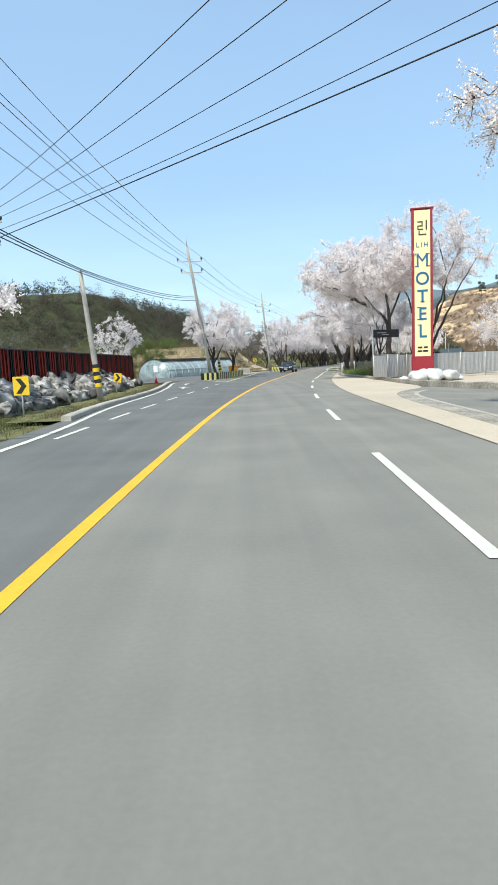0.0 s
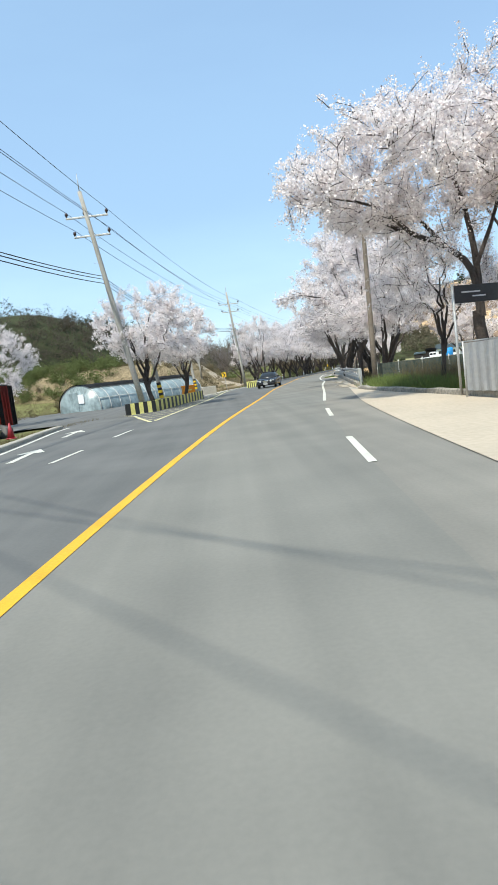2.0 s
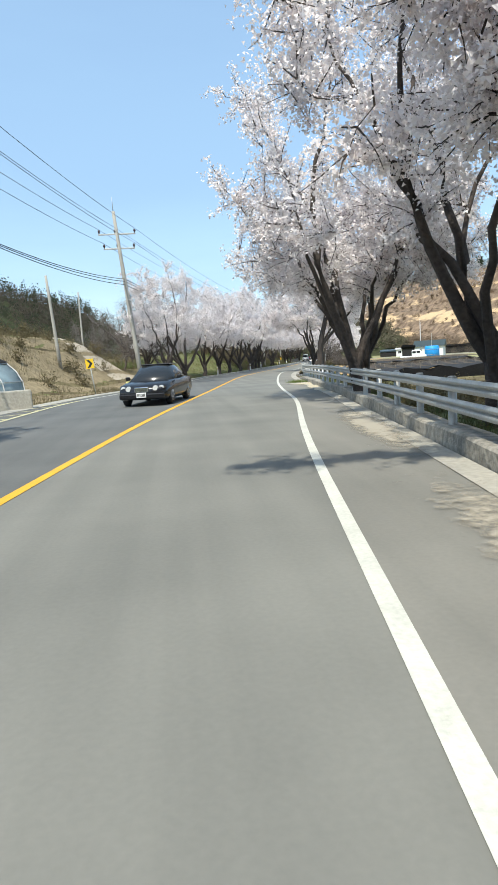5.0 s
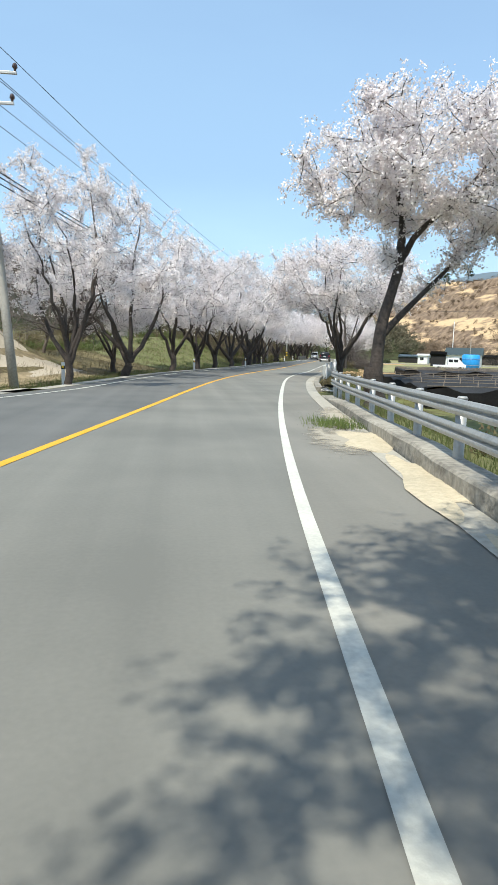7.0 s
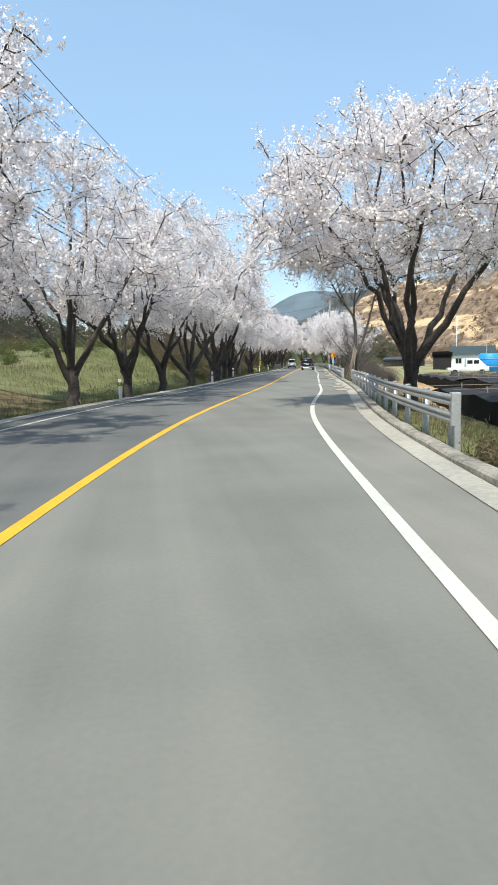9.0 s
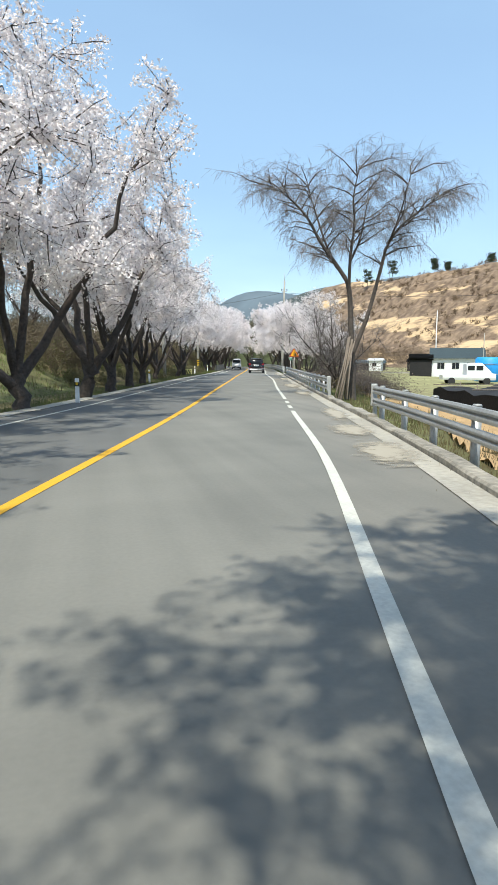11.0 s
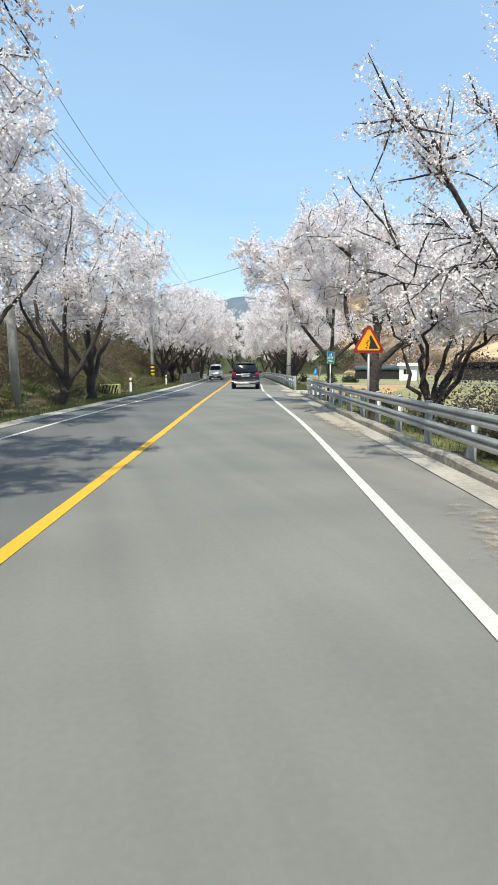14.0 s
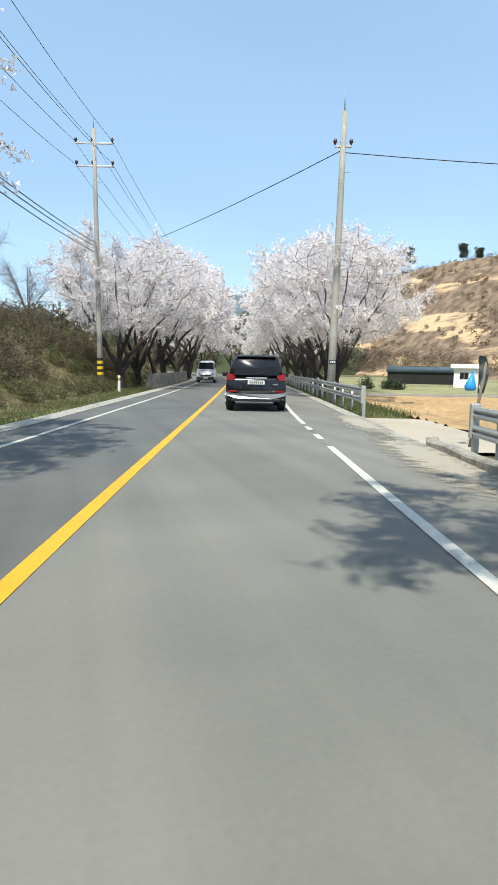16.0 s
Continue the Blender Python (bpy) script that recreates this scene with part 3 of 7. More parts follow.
patch("slope", 124, 152, lambda y: EDGE_L(y) - 15.0, lambda y: EDGE_L(y) - 2.3, material("olive spring slope", (0.19, 0.17, 0.095), 1.0, 0, 0.45, 2.0, 0.3, 0.6, tint=(0.14, 0.15, 0.065), coords="World", spec=0.1), 0.05, "olive and straw-coloured grass slope above the verge", category="bank", n=12)
patch("sand_path", 107, 113, lambda y: -19.0, lambda y: -8.0, M_SAND, 0.06, "pale sandy path on the bank", category="path", n=8, step=0.75)


def hill(name, x0, x1, y0, y1, n, fn, mat, label):
    xs, ys = np.linspace(x0, x1, n), np.linspace(y0, y1, n)
    gx, gy = np.meshgrid(xs, ys)
    gz = fn(gx, gy)
    idx = np.arange(n * n).reshape(n, n)
    faces = np.stack([idx[:-1, :-1].ravel(), idx[:-1, 1:].ravel(), idx[1:, 1:].ravel(), idx[1:, :-1].ravel()], 1)
    return tagged(raw(name, np.stack([gx.ravel(), gy.ravel(), gz.ravel()], 1), faces, mat, None, "", True), label, "hill", "", "structure")


def orange_slope():
    """Bare hillside: brown scrub cut by terraces of exposed orange earth."""
    m = bpy.data.materials.new("bare orange hillside")
    m.use_nodes = True
    n, l = m.node_tree.nodes, m.node_tree.links
    b = n["Principled BSDF"]
    b.inputs["Roughness"].default_value = 1.0
    geo, a, c, sep = n.new("ShaderNodeNewGeometry"), n.new("ShaderNodeTexNoise"), n.new("ShaderNodeTexNoise"), n.new("ShaderNodeMapping")
    sep.inputs["Scale"].default_value = (0.02, 0.02, 0.11)
    l.new(geo.outputs["Position"], sep.inputs["Vector"])
    l.new(sep.outputs[0], a.inputs["Vector"])
    a.inputs["Scale"].default_value, a.inputs["Detail"].default_value, a.inputs["Roughness"].default_value = 1.6, 6.0, 0.6
    l.new(geo.outputs["Position"], c.inputs["Vector"])
    c.inputs["Scale"].default_value, c.inputs["Detail"].default_value = 0.35, 6.0
    r1, r2 = n.new("ShaderNodeValToRGB"), n.new("ShaderNodeValToRGB")
    r1.color_ramp.elements[0].position, r1.color_ramp.elements[1].position = 0.535, 0.60
    l.new(a.outputs["Fac"], r1.inputs["Fac"])
    r2.color_ramp.elements[0].color, r2.color_ramp.elements[1].color = (0.15, 0.10, 0.065, 1), (0.28, 0.195, 0.125, 1)
    r2.color_ramp.elements[0].position, r2.color_ramp.elements[1].position = 0.4, 0.62
    l.new(c.outputs["Fac"], r2.inputs["Fac"])
    mix = n.new("ShaderNodeMix")
    mix.data_type = "RGBA"
    l.new(r1.outputs["Color"], mix.inputs["Factor"])
    l.new(r2.outputs["Color"], mix.inputs["A"])
    mix.inputs["B"].default_value = (0.60, 0.42, 0.24, 1)
    l.new(mix.outputs["Result"], b.inputs["Base Color"])
    bp = n.new("ShaderNodeBump")
    bp.inputs["Strength"].default_value, bp.inputs["Distance"].default_value = 0.8, 1.0
    l.new(c.outputs["Fac"], bp.inputs["Height"])
    l.new(bp.outputs[0], b.inputs["Normal"])
    return m


M_HILL = orange_slope()


def hill_right(x, y):
    # along: metres along the ridge; across: distance from the ridge line on the road's side
    u = smooth(106, 182, x + 0.09 * (y - 330))
    ends = smooth(610, 480, y - 0.25 * (x - 150)) * smooth(150, 290, y)
    back = 1 - 0.3 * smooth(220, 330, x)
    h = (43 + 0.05 * (y - 375)) * u * ends * back + 1.6 * hashed(x, y, 13) * u + 0.8 * hashed(x, y, 5) * u
    h += 1.2 * np.sin(h * 1.1) * u
    return h - 1.5


hill("hill_right", 80, 350, 130, 620, 130, hill_right, M_HILL, "bare hillside with terraces of orange earth")


def ridge_left(x, y):
    d = offset(x, np.clip(y, -60, 399))
    far = smooth(120, 235, y - 0.75 * x) * smooth(-30, -82, d)
    h = 24 * far + 3.0 * hashed(x, y, 30) * far + 1.5 * hashed(x, y, 11) * far
    return h - 9.0 + 8.0 * far


hill("ridge_left", -320, 60, 60, 480, 90, ridge_left, M_FOREST, "low wooded ridge in early spring brown and green")


def ridge_end(x, y):
    u = smooth(335, 385, y) * smooth(170, 100, x)
    return 17 * u + 2.5 * hashed(x, y, 27) * u + 1.2 * hashed(x, y, 10) * u - 3.0


hill("ridge_end", -120, 175, 325, 470, 60, ridge_end, M_FOREST, "wooded ridge closing the valley")


def far_mountain(x, y):
    c1 = 118 * np.exp(-(((x - 350) / 125) ** 2 + ((y - 1500) / 220) ** 2))
    c2 = 55 * np.exp(-(((x - 30) / 260) ** 2 + ((y - 1600) / 200) ** 2))
    c3 = 185 * np.exp(-(((x - 640) / 250) ** 2 + ((y - 1300) / 300) ** 2))
    return c1 + c2 + c3 + 9 * hashed(x, y, 60) - 6


hill("far_mountains", -500, 1300, 1000, 2000, 90, far_mountain, M_HAZE_TINT, "wooded mountains far off, coloured blue for haze")


def near_mountain(x, y):
    return 66 * np.exp(-(((x - 330) / 150) ** 2 + ((y - 560) / 150) ** 2)) + 40 * np.exp(-(((x - 190) / 90) ** 2 + ((y - 640) / 100) ** 2)) + 3.5 * hashed(x, y, 25) - 4


# the bluish tint of this hill's base colour stands in for haze
hill("mountain_right", 40, 640, 380, 900, 80, near_mountain, material("haze-tinted wooded hill", (0.085, 0.10, 0.098), 1.0, 0, 0.3, 0.12, 0.02, 0.6, coords="World", spec=0.0),
     "dark wooded hill behind the fields, tinted bluish for haze")

# ---- trees ----


def skeleton_of(rng, height_, fork, limbs, spread, subs, twigs, droop=0.0, lean=0.0, girth=0.026, first=2, reach=1.0):
    """Trunk, limbs, branches and twigs as polylines with radii, in levels."""
    out = {0: [], 1: [], 2: [], 3: []}
    base_r = girth * height_

    def path(start, way, length, n, bend, up):
        pts, d = [Vector(start)], Vector(way).normalized()
        for k in range(n):
            d = (d + Vector(rng.normal(0, bend, 3)) + Vector((0, 0, up))).normalized()
            pts.append(pts[-1] + d * (length / n))
        return pts

    def twig(p, way, length):
        p3 = path(p, way, length, 4, 0.2, -0.02 - droop * 0.25)
        out[3].append((p3, [0.013, 0.011, 0.009, 0.006, 0.003]))

    trunk = path((0, 0, -0.3), Vector((rng.normal(0, 0.1) + lean, rng.normal(0, 0.1), 1)), fork + 0.3, 5, 0.08, 0.05)
    out[0].append((trunk, [base_r * (1.35, 1.05, 0.95, 0.9, 0.88, 0.85)[k] for k in range(6)]))
    turn0 = rng.uniform(0, 6.28)
    for i in range(limbs):
        az = turn0 + 6.283 * i / limbs + rng.normal(0, 0.25)
        tilt = radians(rng.uniform(26, 46)) * spread * (0.35 if i == limbs - 1 else 1.0)
        way = Vector((math.cos(az) * math.sin(tilt), math.sin(az) * math.sin(tilt), math.cos(tilt)))
        length = (height_ - fork) * rng.uniform(0.78, 0.95) / max(0.75, math.cos(tilt))
        pts = path(trunk[-1 - (i % 2)], way, length, 10, 0.085, 0.02)
        r0 = base_r * rng.uniform(0.5, 0.66)
        out[1].append((pts, [r0 * (1 - k / 10) ** 1.15 + 0.012 for k in range(11)]))
        for j in range(subs):
            k = first + int(j * (10.9 - first) / subs)
            frac = k / 10
            outward = pts[k] - trunk[-1]
            outward.z = 0
            outward = outward.normalized() if outward.length > 0.05 else Vector((1, 0, 0))
            w2 = (outward * 0.45 * reach ** 2 + Vector(rng.normal(0, 0.5, 3)) + Vector((0, 0, 0.55 - 0.2 * droop))).normalized()
            l2 = height_ * reach * rng.uniform(0.17, 0.33) * (1.2 - 0.5 * frac)
            p2 = path(pts[k], w2, l2, 6, 0.11, 0.05 - droop * 0.05)
            r2 = min(0.05, r0 * (1 - frac) * 0.5 + 0.014)
            out[2].append((p2, [r2 * (1 - 0.85 * q / 6) + 0.005 for q in range(7)]))
            for t in range(twigs):
                q = 1 + int(t * 5.9 / twigs)
                w3 = Vector(rng.normal(0, 1, 3)) + (p2[q] - p2[q - 1]).normalized() * 0.8 + Vector((0, 0, 0.1 - droop))
                twig(p2[q], w3, height_ * rng.uniform(0.06, 0.14))
        for k in range(5, 11):
            for t in range(2):
                twig(pts[k], Vector(rng.normal(0, 1, 3)) + Vector((0, 0, 0.3 - droop)), height_ * rng.uniform(0.06, 0.12))
    return out


def tree_wood(levels, sides=(9, 7, 5, 3)):
    bm = bmesh.new()
    for lv, rows in levels.items():
        for pts, radii in rows:
            tube(bm, pts, radii, sides[lv], cap=False)
    return bm


def flecks(rng, centres, size, per, scatter, stretch=1.0):
    """Many small three-cornered petals or leaves round the centres."""
    c = np.repeat(np.array(centres), per, 0)
    c = c + rng.normal(0, scatter, c.shape)
    n = len(c)
    a = rng.normal(0, 1, (n, 3))
    a /= np.linalg.norm(a, axis=1, keepdims=True)
    b = np.cross(a, rng.normal(0, 1, (n, 3)))
    b /= np.linalg.norm(b, axis=1, keepdims=True)
    s = size * rng.uniform(0.6, 1.4, (n, 1))
    v = np.stack([c - a * s * 0.6 - b * s * 0.5, c + a * s * 0.6 - b * s * 0.4, c + b * s * 0.7 * stretch + a * s * 0.1 * (rng.random((n, 1)) - 0.5)], 1).reshape(-1, 3)
    return v, np.arange(3 * n).reshape(-1, 3)


def along(rows, gap):
    pts = []
    for p, _ in rows:
        for a, b in zip(p, p[1:]):
            m = max(1, int((b - a).length / gap))
            pts += [tuple(a.lerp(b, (k + 0.5) / m)) for k in range(m)]
    return pts


def fast_mesh(name, v, f):
    mesh = bpy.data.meshes.new(name)
    mesh.vertices.add(len(v))
    mesh.vertices.foreach_set("co", np.asarray(v, np.float32).ravel())
    mesh.loops.add(len(f) * 3)
    mesh.loops.foreach_set("vertex_index", np.asarray(f, np.int32).ravel())
    mesh.polygons.add(len(f))
    mesh.polygons.foreach_set("loop_start", np.arange(0, len(f) * 3, 3, dtype=np.int32))
    mesh.polygons.foreach_set("loop_total", np.full(len(f), 3, np.int32))
    mesh.update(calc_edges=True)
    return mesh


CHERRY = "old cherry tree in full pale pink blossom beside the road"


def bezier(a, c, b, n):
    return [a * (1 - k / n) ** 2 + c * 2 * (k / n) * (1 - k / n) + b * (k / n) ** 2 for k in range(n + 1)]


def curve_through(row):
    """Points on a smooth line through the given ones."""
    row, pts = [Vector(p) for p in row], []
    for k in range(len(row) - 1):
        p0, p1, p2, p3 = row[max(k - 1, 0)], row[k], row[k + 1], row[min(k + 2, len(row) - 1)]
        for q in (0.0, 0.34, 0.67):
            pts.append(0.5 * (2 * p1 + (p2 - p0) * q + (2 * p0 - 5 * p1 + 4 * p2 - p3) * q * q + (3 * p1 - p0 - 3 * p2 + p3) * q ** 3))
    return pts + [row[-1]]


def cherry(seed, height_=9.0, fork=1.5, limbs=5, radius=4.6, low=0.36, lean=0.10, girth=0.024, tilt=(0.0, 0.0), arms=None, middle=None, goals=62, fine=6, gap=0.20, per=11, size=0.056, grip=0.07):
    """Leaning trunk, rising limbs that fork and fork again, and tufts of blossom sitting along every twig of the crown."""
    rng = np.random.default_rng(seed)
    lv = {0: [], 1: [], 2: [], 3: []}
    base, top_z, floor_z = girth * height_, height_, low * height_
    mid = Vector(middle) if middle else Vector((tilt[0] * fork * 1.6, tilt[1] * fork * 1.6, 0.58 * height_ if low < 0.47 else 0.68 * height_))
    ragged = rng.uniform(0, 6.28, 3)

    def inside(p):
        d = p - mid
        az = math.atan2(d.y, d.x)
        r = radius * (1 + 0.10 * math.sin(2 * az + ragged[0]) + 0.09 * math.sin(3 * az + ragged[1]) + 0.06 * math.sin(7 * az + 3 * d.z + ragged[2]))
        half = top_z - mid.z if d.z > 0 else (mid.z - floor_z) * 1.25
        return (d.x ** 2 + d.y ** 2) ** 1.25 / r ** 2.5 + abs(d.z / half) ** 2.2 < 1 and p.z > floor_z

    def run(p, way, length, n, bend, up):
        pts, d = [p], way.normalized()
        for _ in range(n):
            d = (d + Vector(rng.normal(0, bend, 3)) + Vector((0, 0, up))).normalized()
            q = pts[-1] + d * (length / n)
            if len(pts) > 2 and not inside(q):
                break
            pts.append(q)
        return pts

    def taper(pts, r0, r1):
        n = len(pts) - 1
        return [r0 + (r1 - r0) * (k / n) ** 0.8 for k in range(n + 1)]

    tip = Vector((rng.normal(0, lean) + tilt[0], rng.normal(0, lean) + tilt[1], 1)) * fork
    trunk = [Vector((0, 0, -0.3))] + [tip * (k / 5) + Vector(rng.normal(0, 0.04, 3)) for k in range(6)]
    lv[0].append((trunk, [base * q for q in (1.55, 1.25, 1.0, 0.92, 0.9, 0.93, 0.86)]))
    for row in arms or ():
        pts = curve_through(row)
        lv[1].append((pts, [r + 0.016 for r in taper(pts, base * (0.66 if row[0][2] < fork + 0.3 else 0.36), 0.0)]))
    turn0 = rng.uniform(0, 6.28)
    for i in range(0 if arms else limbs):
        az = turn0 + 6.283 * i / limbs + rng.normal(0, 0.25)
        out = radius * (rng.uniform(0.6, 0.92) if i else 0.25)
        end = mid + Vector((math.cos(az) * out, math.sin(az) * out, (top_z - mid.z) * (rng.uniform(0.05, 0.6) if i else 0.75)))
        start = trunk[-1 - (i % 3)]
        span = (end - start).length
        bend = start.lerp(end, 0.45) + Vector((rng.normal(0, 0.12), rng.normal(0, 0.12), rng.uniform(-0.06, 0.14))) * span
        pts = [p + Vector(rng.normal(0, 0.07, 3)) * min(1, k / 4) for k, p in enumerate(bezier(start, bend, end, 13))]
        lv[1].append((pts, [r + 0.014 for r in taper(pts, base * rng.uniform(0.48, 0.66), 0.0)]))
    # twigs reach for places spread through the crown; each branch starts from the nearest wood that already stands
    nodes = [(p, r, (p - pts[max(k - 1, 0)]).normalized() if k else Vector((0, 0, 1))) for pts, radii in lv[1] for k, (p, r) in enumerate(zip(pts, radii)) if p.z > 0.75 * floor_z]
    spots, tries = [], 0
    for pts, _ in lv[1]:
        spots.append(pts[-1] + Vector(rng.normal(0, 0.1, 3)))
        for p in pts[len(pts) * 2 // 5:] if arms else ():
            spots.append(p + Vector(rng.normal(0, 0.09 * radius, 3)) + Vector((0, 0, 0.1)))
    while len(spots) < goals and tries < 4000:
        tries += 1
        d = Vector(rng.normal(0, 1, 3)).normalized()
        f = rng.uniform(0.25, 1.0) ** 0.4
        half = top_z - mid.z if d.z > 0 else mid.z - floor_z
        c = mid + Vector((d.x * radius * f, d.y * radius * f, d.z * f * half))
        if inside(c) and all((c - o).length > 0.17 * radius for o in spots):
            spots.append(c)
    bloom = [pts[int(len(pts) * 0.7):] for pts, _ in lv[1]]
    spots.sort(key=lambda c: min((c - n_[0]).length for n_ in nodes))
    for c in spots:
        p, r, d = min(nodes, key=lambda n_: (n_[0] - c).length + 1.1 * max(0, n_[0].z - c.z + 0.25))
        span = (c - p).length
        n = max(4, int(span / 0.3))
        swing = p + d * span * 0.45 + Vector(rng.normal(0, 0.06, 3)) * span
        second = [q + Vector(rng.normal(0, 0.035, 3)) * (0 < k < n) for k, q in enumerate(bezier(p, swing, c, n))]
        radii = [q + 0.004 for q in taper(second, min(0.045, r * 0.6), 0.004)]
        lv[2].append((second, radii))
        nodes += [(q, w, (q - o).normalized()) for o, q, w in zip(second, second[1:], radii[1:])]
        reach = [q for q in second if (q - c).length < 0.30 * radius]
        bloom.append(reach)
        m = len(reach) - 1
        for q in range(fine):
            at = reach[min(m, max(0, round(m * (q + rng.random()) / fine)))]
            w3 = (c - p).normalized() * 0.5 + Vector(rng.normal(0, 0.75, 3)) + Vector((0, 0, 0.1))
            third = run(at, w3, radius * rng.uniform(0.14, 0.26), 4, 0.16, -0.02)
            lv[3].append((third, [0.019, 0.016, 0.013, 0.010, 0.006][:len(third)]))
            bloom.append(third)
            for k in range(1, len(third)):
                w4 = (third[k] - third[k - 1]).normalized() * 0.6 + Vector(rng.normal(0, 0.7, 3))
                small = run(third[k], w4, rng.uniform(0.05, 0.12) * radius, 2, 0.2, -0.05)
                bloom.append(small)
    top = thing("cherry_tree", CHERRY, "tree", (0, 0, -200), 0, "roadside cherry trees")
    part("trunk", tree_wood(lv, (10, 6, 3, 3)), M_BARK, top)
    centres = np.array(along([(row, 0) for row in bloom], gap))
    centres = centres + rng.normal(0, 0.035, centres.shape)
    v, f = flecks(rng, centres, size, per, grip)
    finish("crown", fast_mesh("crown", v, f), M_BLOSSOM, top, "dense white and pale pink blossom")
    return top


def bare(seed, height_=9.0, fork=2.0, limbs=5, spread=0.8, subs=9, twigs=12, droop=0.0, label="leafless grey tree with fine bare twigs", mat=None, girth=0.018, first=2, reach=1.0):
    rng = np.random.default_rng(seed)
    lv = skeleton_of(rng, height_, fork, limbs, spread, subs, twigs, droop, 0.0, girth, first, reach)
    fine = lv.pop(3)
    top = thing("bare_tree", label, "tree", (0, 0, -200), 0, "leafless trees")
    part("trunk", tree_wood(lv), mat or M_BARK_PALE, top)
    bm = bmesh.new()
    for pts, radii in fine:
        tube(bm, pts, [r * 0.75 for r in radii], 3, cap=False)
        for k in (1, 2, 3):
            w = (Vector(rng.normal(0, 1, 3)) + Vector((0, 0, -0.8 * droop))).normalized()
            tube(bm, [pts[k], pts[k] + w * 0.3, pts[k] + w * 0.6 + Vector((0, 0, -0.25 * droop))], [0.006, 0.005, 0.002], 3, cap=False)
    part("crown", bm, M_TWIG, top, "fine bare twigs")
    return top


def place(master, x, y, size=1.0, turn=0.0, sink=0.05, label=""):
    z = float(height(x, y)) - sink
    ob = copy_thing(master, pose(x, y, z, 0, 0, turn))
    ob.scale = (size, size, size)
    if label:
        ob["label"] = label
    return ob


def drop_masters(*masters):
    for m in masters:
        for o in [*m.children_recursive, m]:
            bpy.data.objects.remove(o)


CH = [cherry(11, 9.2, 1.3, 5, 4.7), cherry(12, 9.4, 1.0, 5, 4.5), cherry(13, 9.0, 1.6, 6, 4.8), cherry(14, 9.6, 1.2, 5, 4.4), cherry(15, 9.1, 1.4, 6, 4.7)]
TALL = [cherry(16, 11.6, 1.4, 6, 4.2, 0.30, girth=0.017), cherry(17, 11.8, 1.6, 6, 4.1, 0.30, girth=0.017)]
BIG = cherry(29, 13.0, 3.2, 6, 4.5, 0.53, girth=0.017, goals=85)
SLIM = cherry(23, 8.2, 2.0, 5, 3.4, 0.42, girth=0.019)
LEANING = cherry(18, 6.9, 1.9, 4, 3.5, 0.65, lean=0.02, girth=0.019, middle=(-0.7, 0.1, 5.3), goals=64, arms=(
    ((0, 0, 1.7), (-0.2, 0.05, 2.05), (-0.74, 0.2, 2.7), (-1.28, 0.35, 3.5), (-1.6, 0.4, 4.5), (-2.2, 0.4, 5.2), (-3.3, 0.4, 6.0)),
    ((0.02, 0, 1.8), (0.1, 0.1, 2.5), (0.13, 0.1, 3.4), (0.2, 0.1, 4.4), (0.55, 0.0, 4.95), (0.8, -0.1, 6.2)),
    ((0.12, 0.1, 3.0), (-0.1, 0.15, 3.5), (-0.02, 0.2, 4.2), (0.1, 0.3, 5.2), (-0.3, 0.5, 6.4)),
    ((0.03, 0, 1.75), (0.3, -0.05, 2.05), (0.88, -0.2, 2.55), (1.6, -0.35, 3.35), (2.2, -0.45, 4.0), (2.7, -0.4, 5.4))))
# small trees behind the second guard rail: one almost bare, one with many stems, one with a thick pale trunk
SPARSE = cherry(41, 6.2, 1.3, 5, 3.3, 0.34, lean=0.02, girth=0.018, middle=(-0.3, 0.1, 3.9), goals=62, fine=6, gap=0.30, per=9, size=0.032, grip=0.05, arms=(
    ((0, 0, 1.1), (-0.3, 0.1, 1.7), (-0.65, 0.2, 2.2), (-1.4, 0.4, 3.1), (-2.0, 0.6, 4.1), (-2.4, 0.8, 4.9)),
    ((0, 0, 1.2), (-0.15, 0, 2.0), (-0.3, -0.1, 2.8), (-0.5, -0.2, 3.8), (-0.8, -0.3, 5.2), (-0.9, -0.4, 6.0)),
    ((0, 0, 1.2), (0.25, 0.1, 1.9), (0.5, 0.2, 2.8), (0.7, 0.3, 4.0), (0.6, 0.4, 5.8)),
    ((0.2, 0.1, 1.8), (0.9, -0.3, 2.6), (1.7, -0.6, 3.4), (2.5, -0.9, 4.4)),
    ((-0.3, 0, 2.6), (-0.1, 0.8, 3.6), (0.0, 1.5, 4.6), (-0.2, 2.0, 5.4))))
YOUNG = cherry(44, 6.6, 2.4, 5, 3.0, 0.54, girth=0.016, goals=44, gap=0.55, per=12, size=0.042)
STEMS = cherry(42, 4.8, 0.5, 7, 2.1, 0.44, girth=0.022, middle=(0.8, -0.2, 3.2), goals=58, gap=0.22, per=16, size=0.036)
STOUT = cherry(43, 6.0, 1.8, 5, 3.0, 0.55, lean=0.02, girth=0.029, middle=(-0.2, 0.0, 4.5), goals=64, per=20, size=0.036, arms=(
    ((0, 0, 1.6), (-0.5, 0.05, 2.2), (-0.8, 0.1, 2.9), (-0.85, 0.2, 3.6), (-0.7, 0.2, 4.6), (-1.0, 0.2, 5.6)),
    ((0, 0, 1.7), (0.05, 0, 2.6), (-0.1, 0.1, 3.4), (-0.45, 0.1, 4.3), (-1.4, -0.2, 4.9), (-2.2, -0.4, 5.0)),
    ((0.05, 0, 1.6), (0.5, -0.1, 2.0), (1.2, -0.3, 2.6), (1.9, -0.5, 3.4), (2.4, -0.6, 4.5)),
    ((0.05, 0, 2.4), (0.5, 0.3, 3.3), (0.8, 0.7, 4.4), (0.8, 0.9, 5.6))))
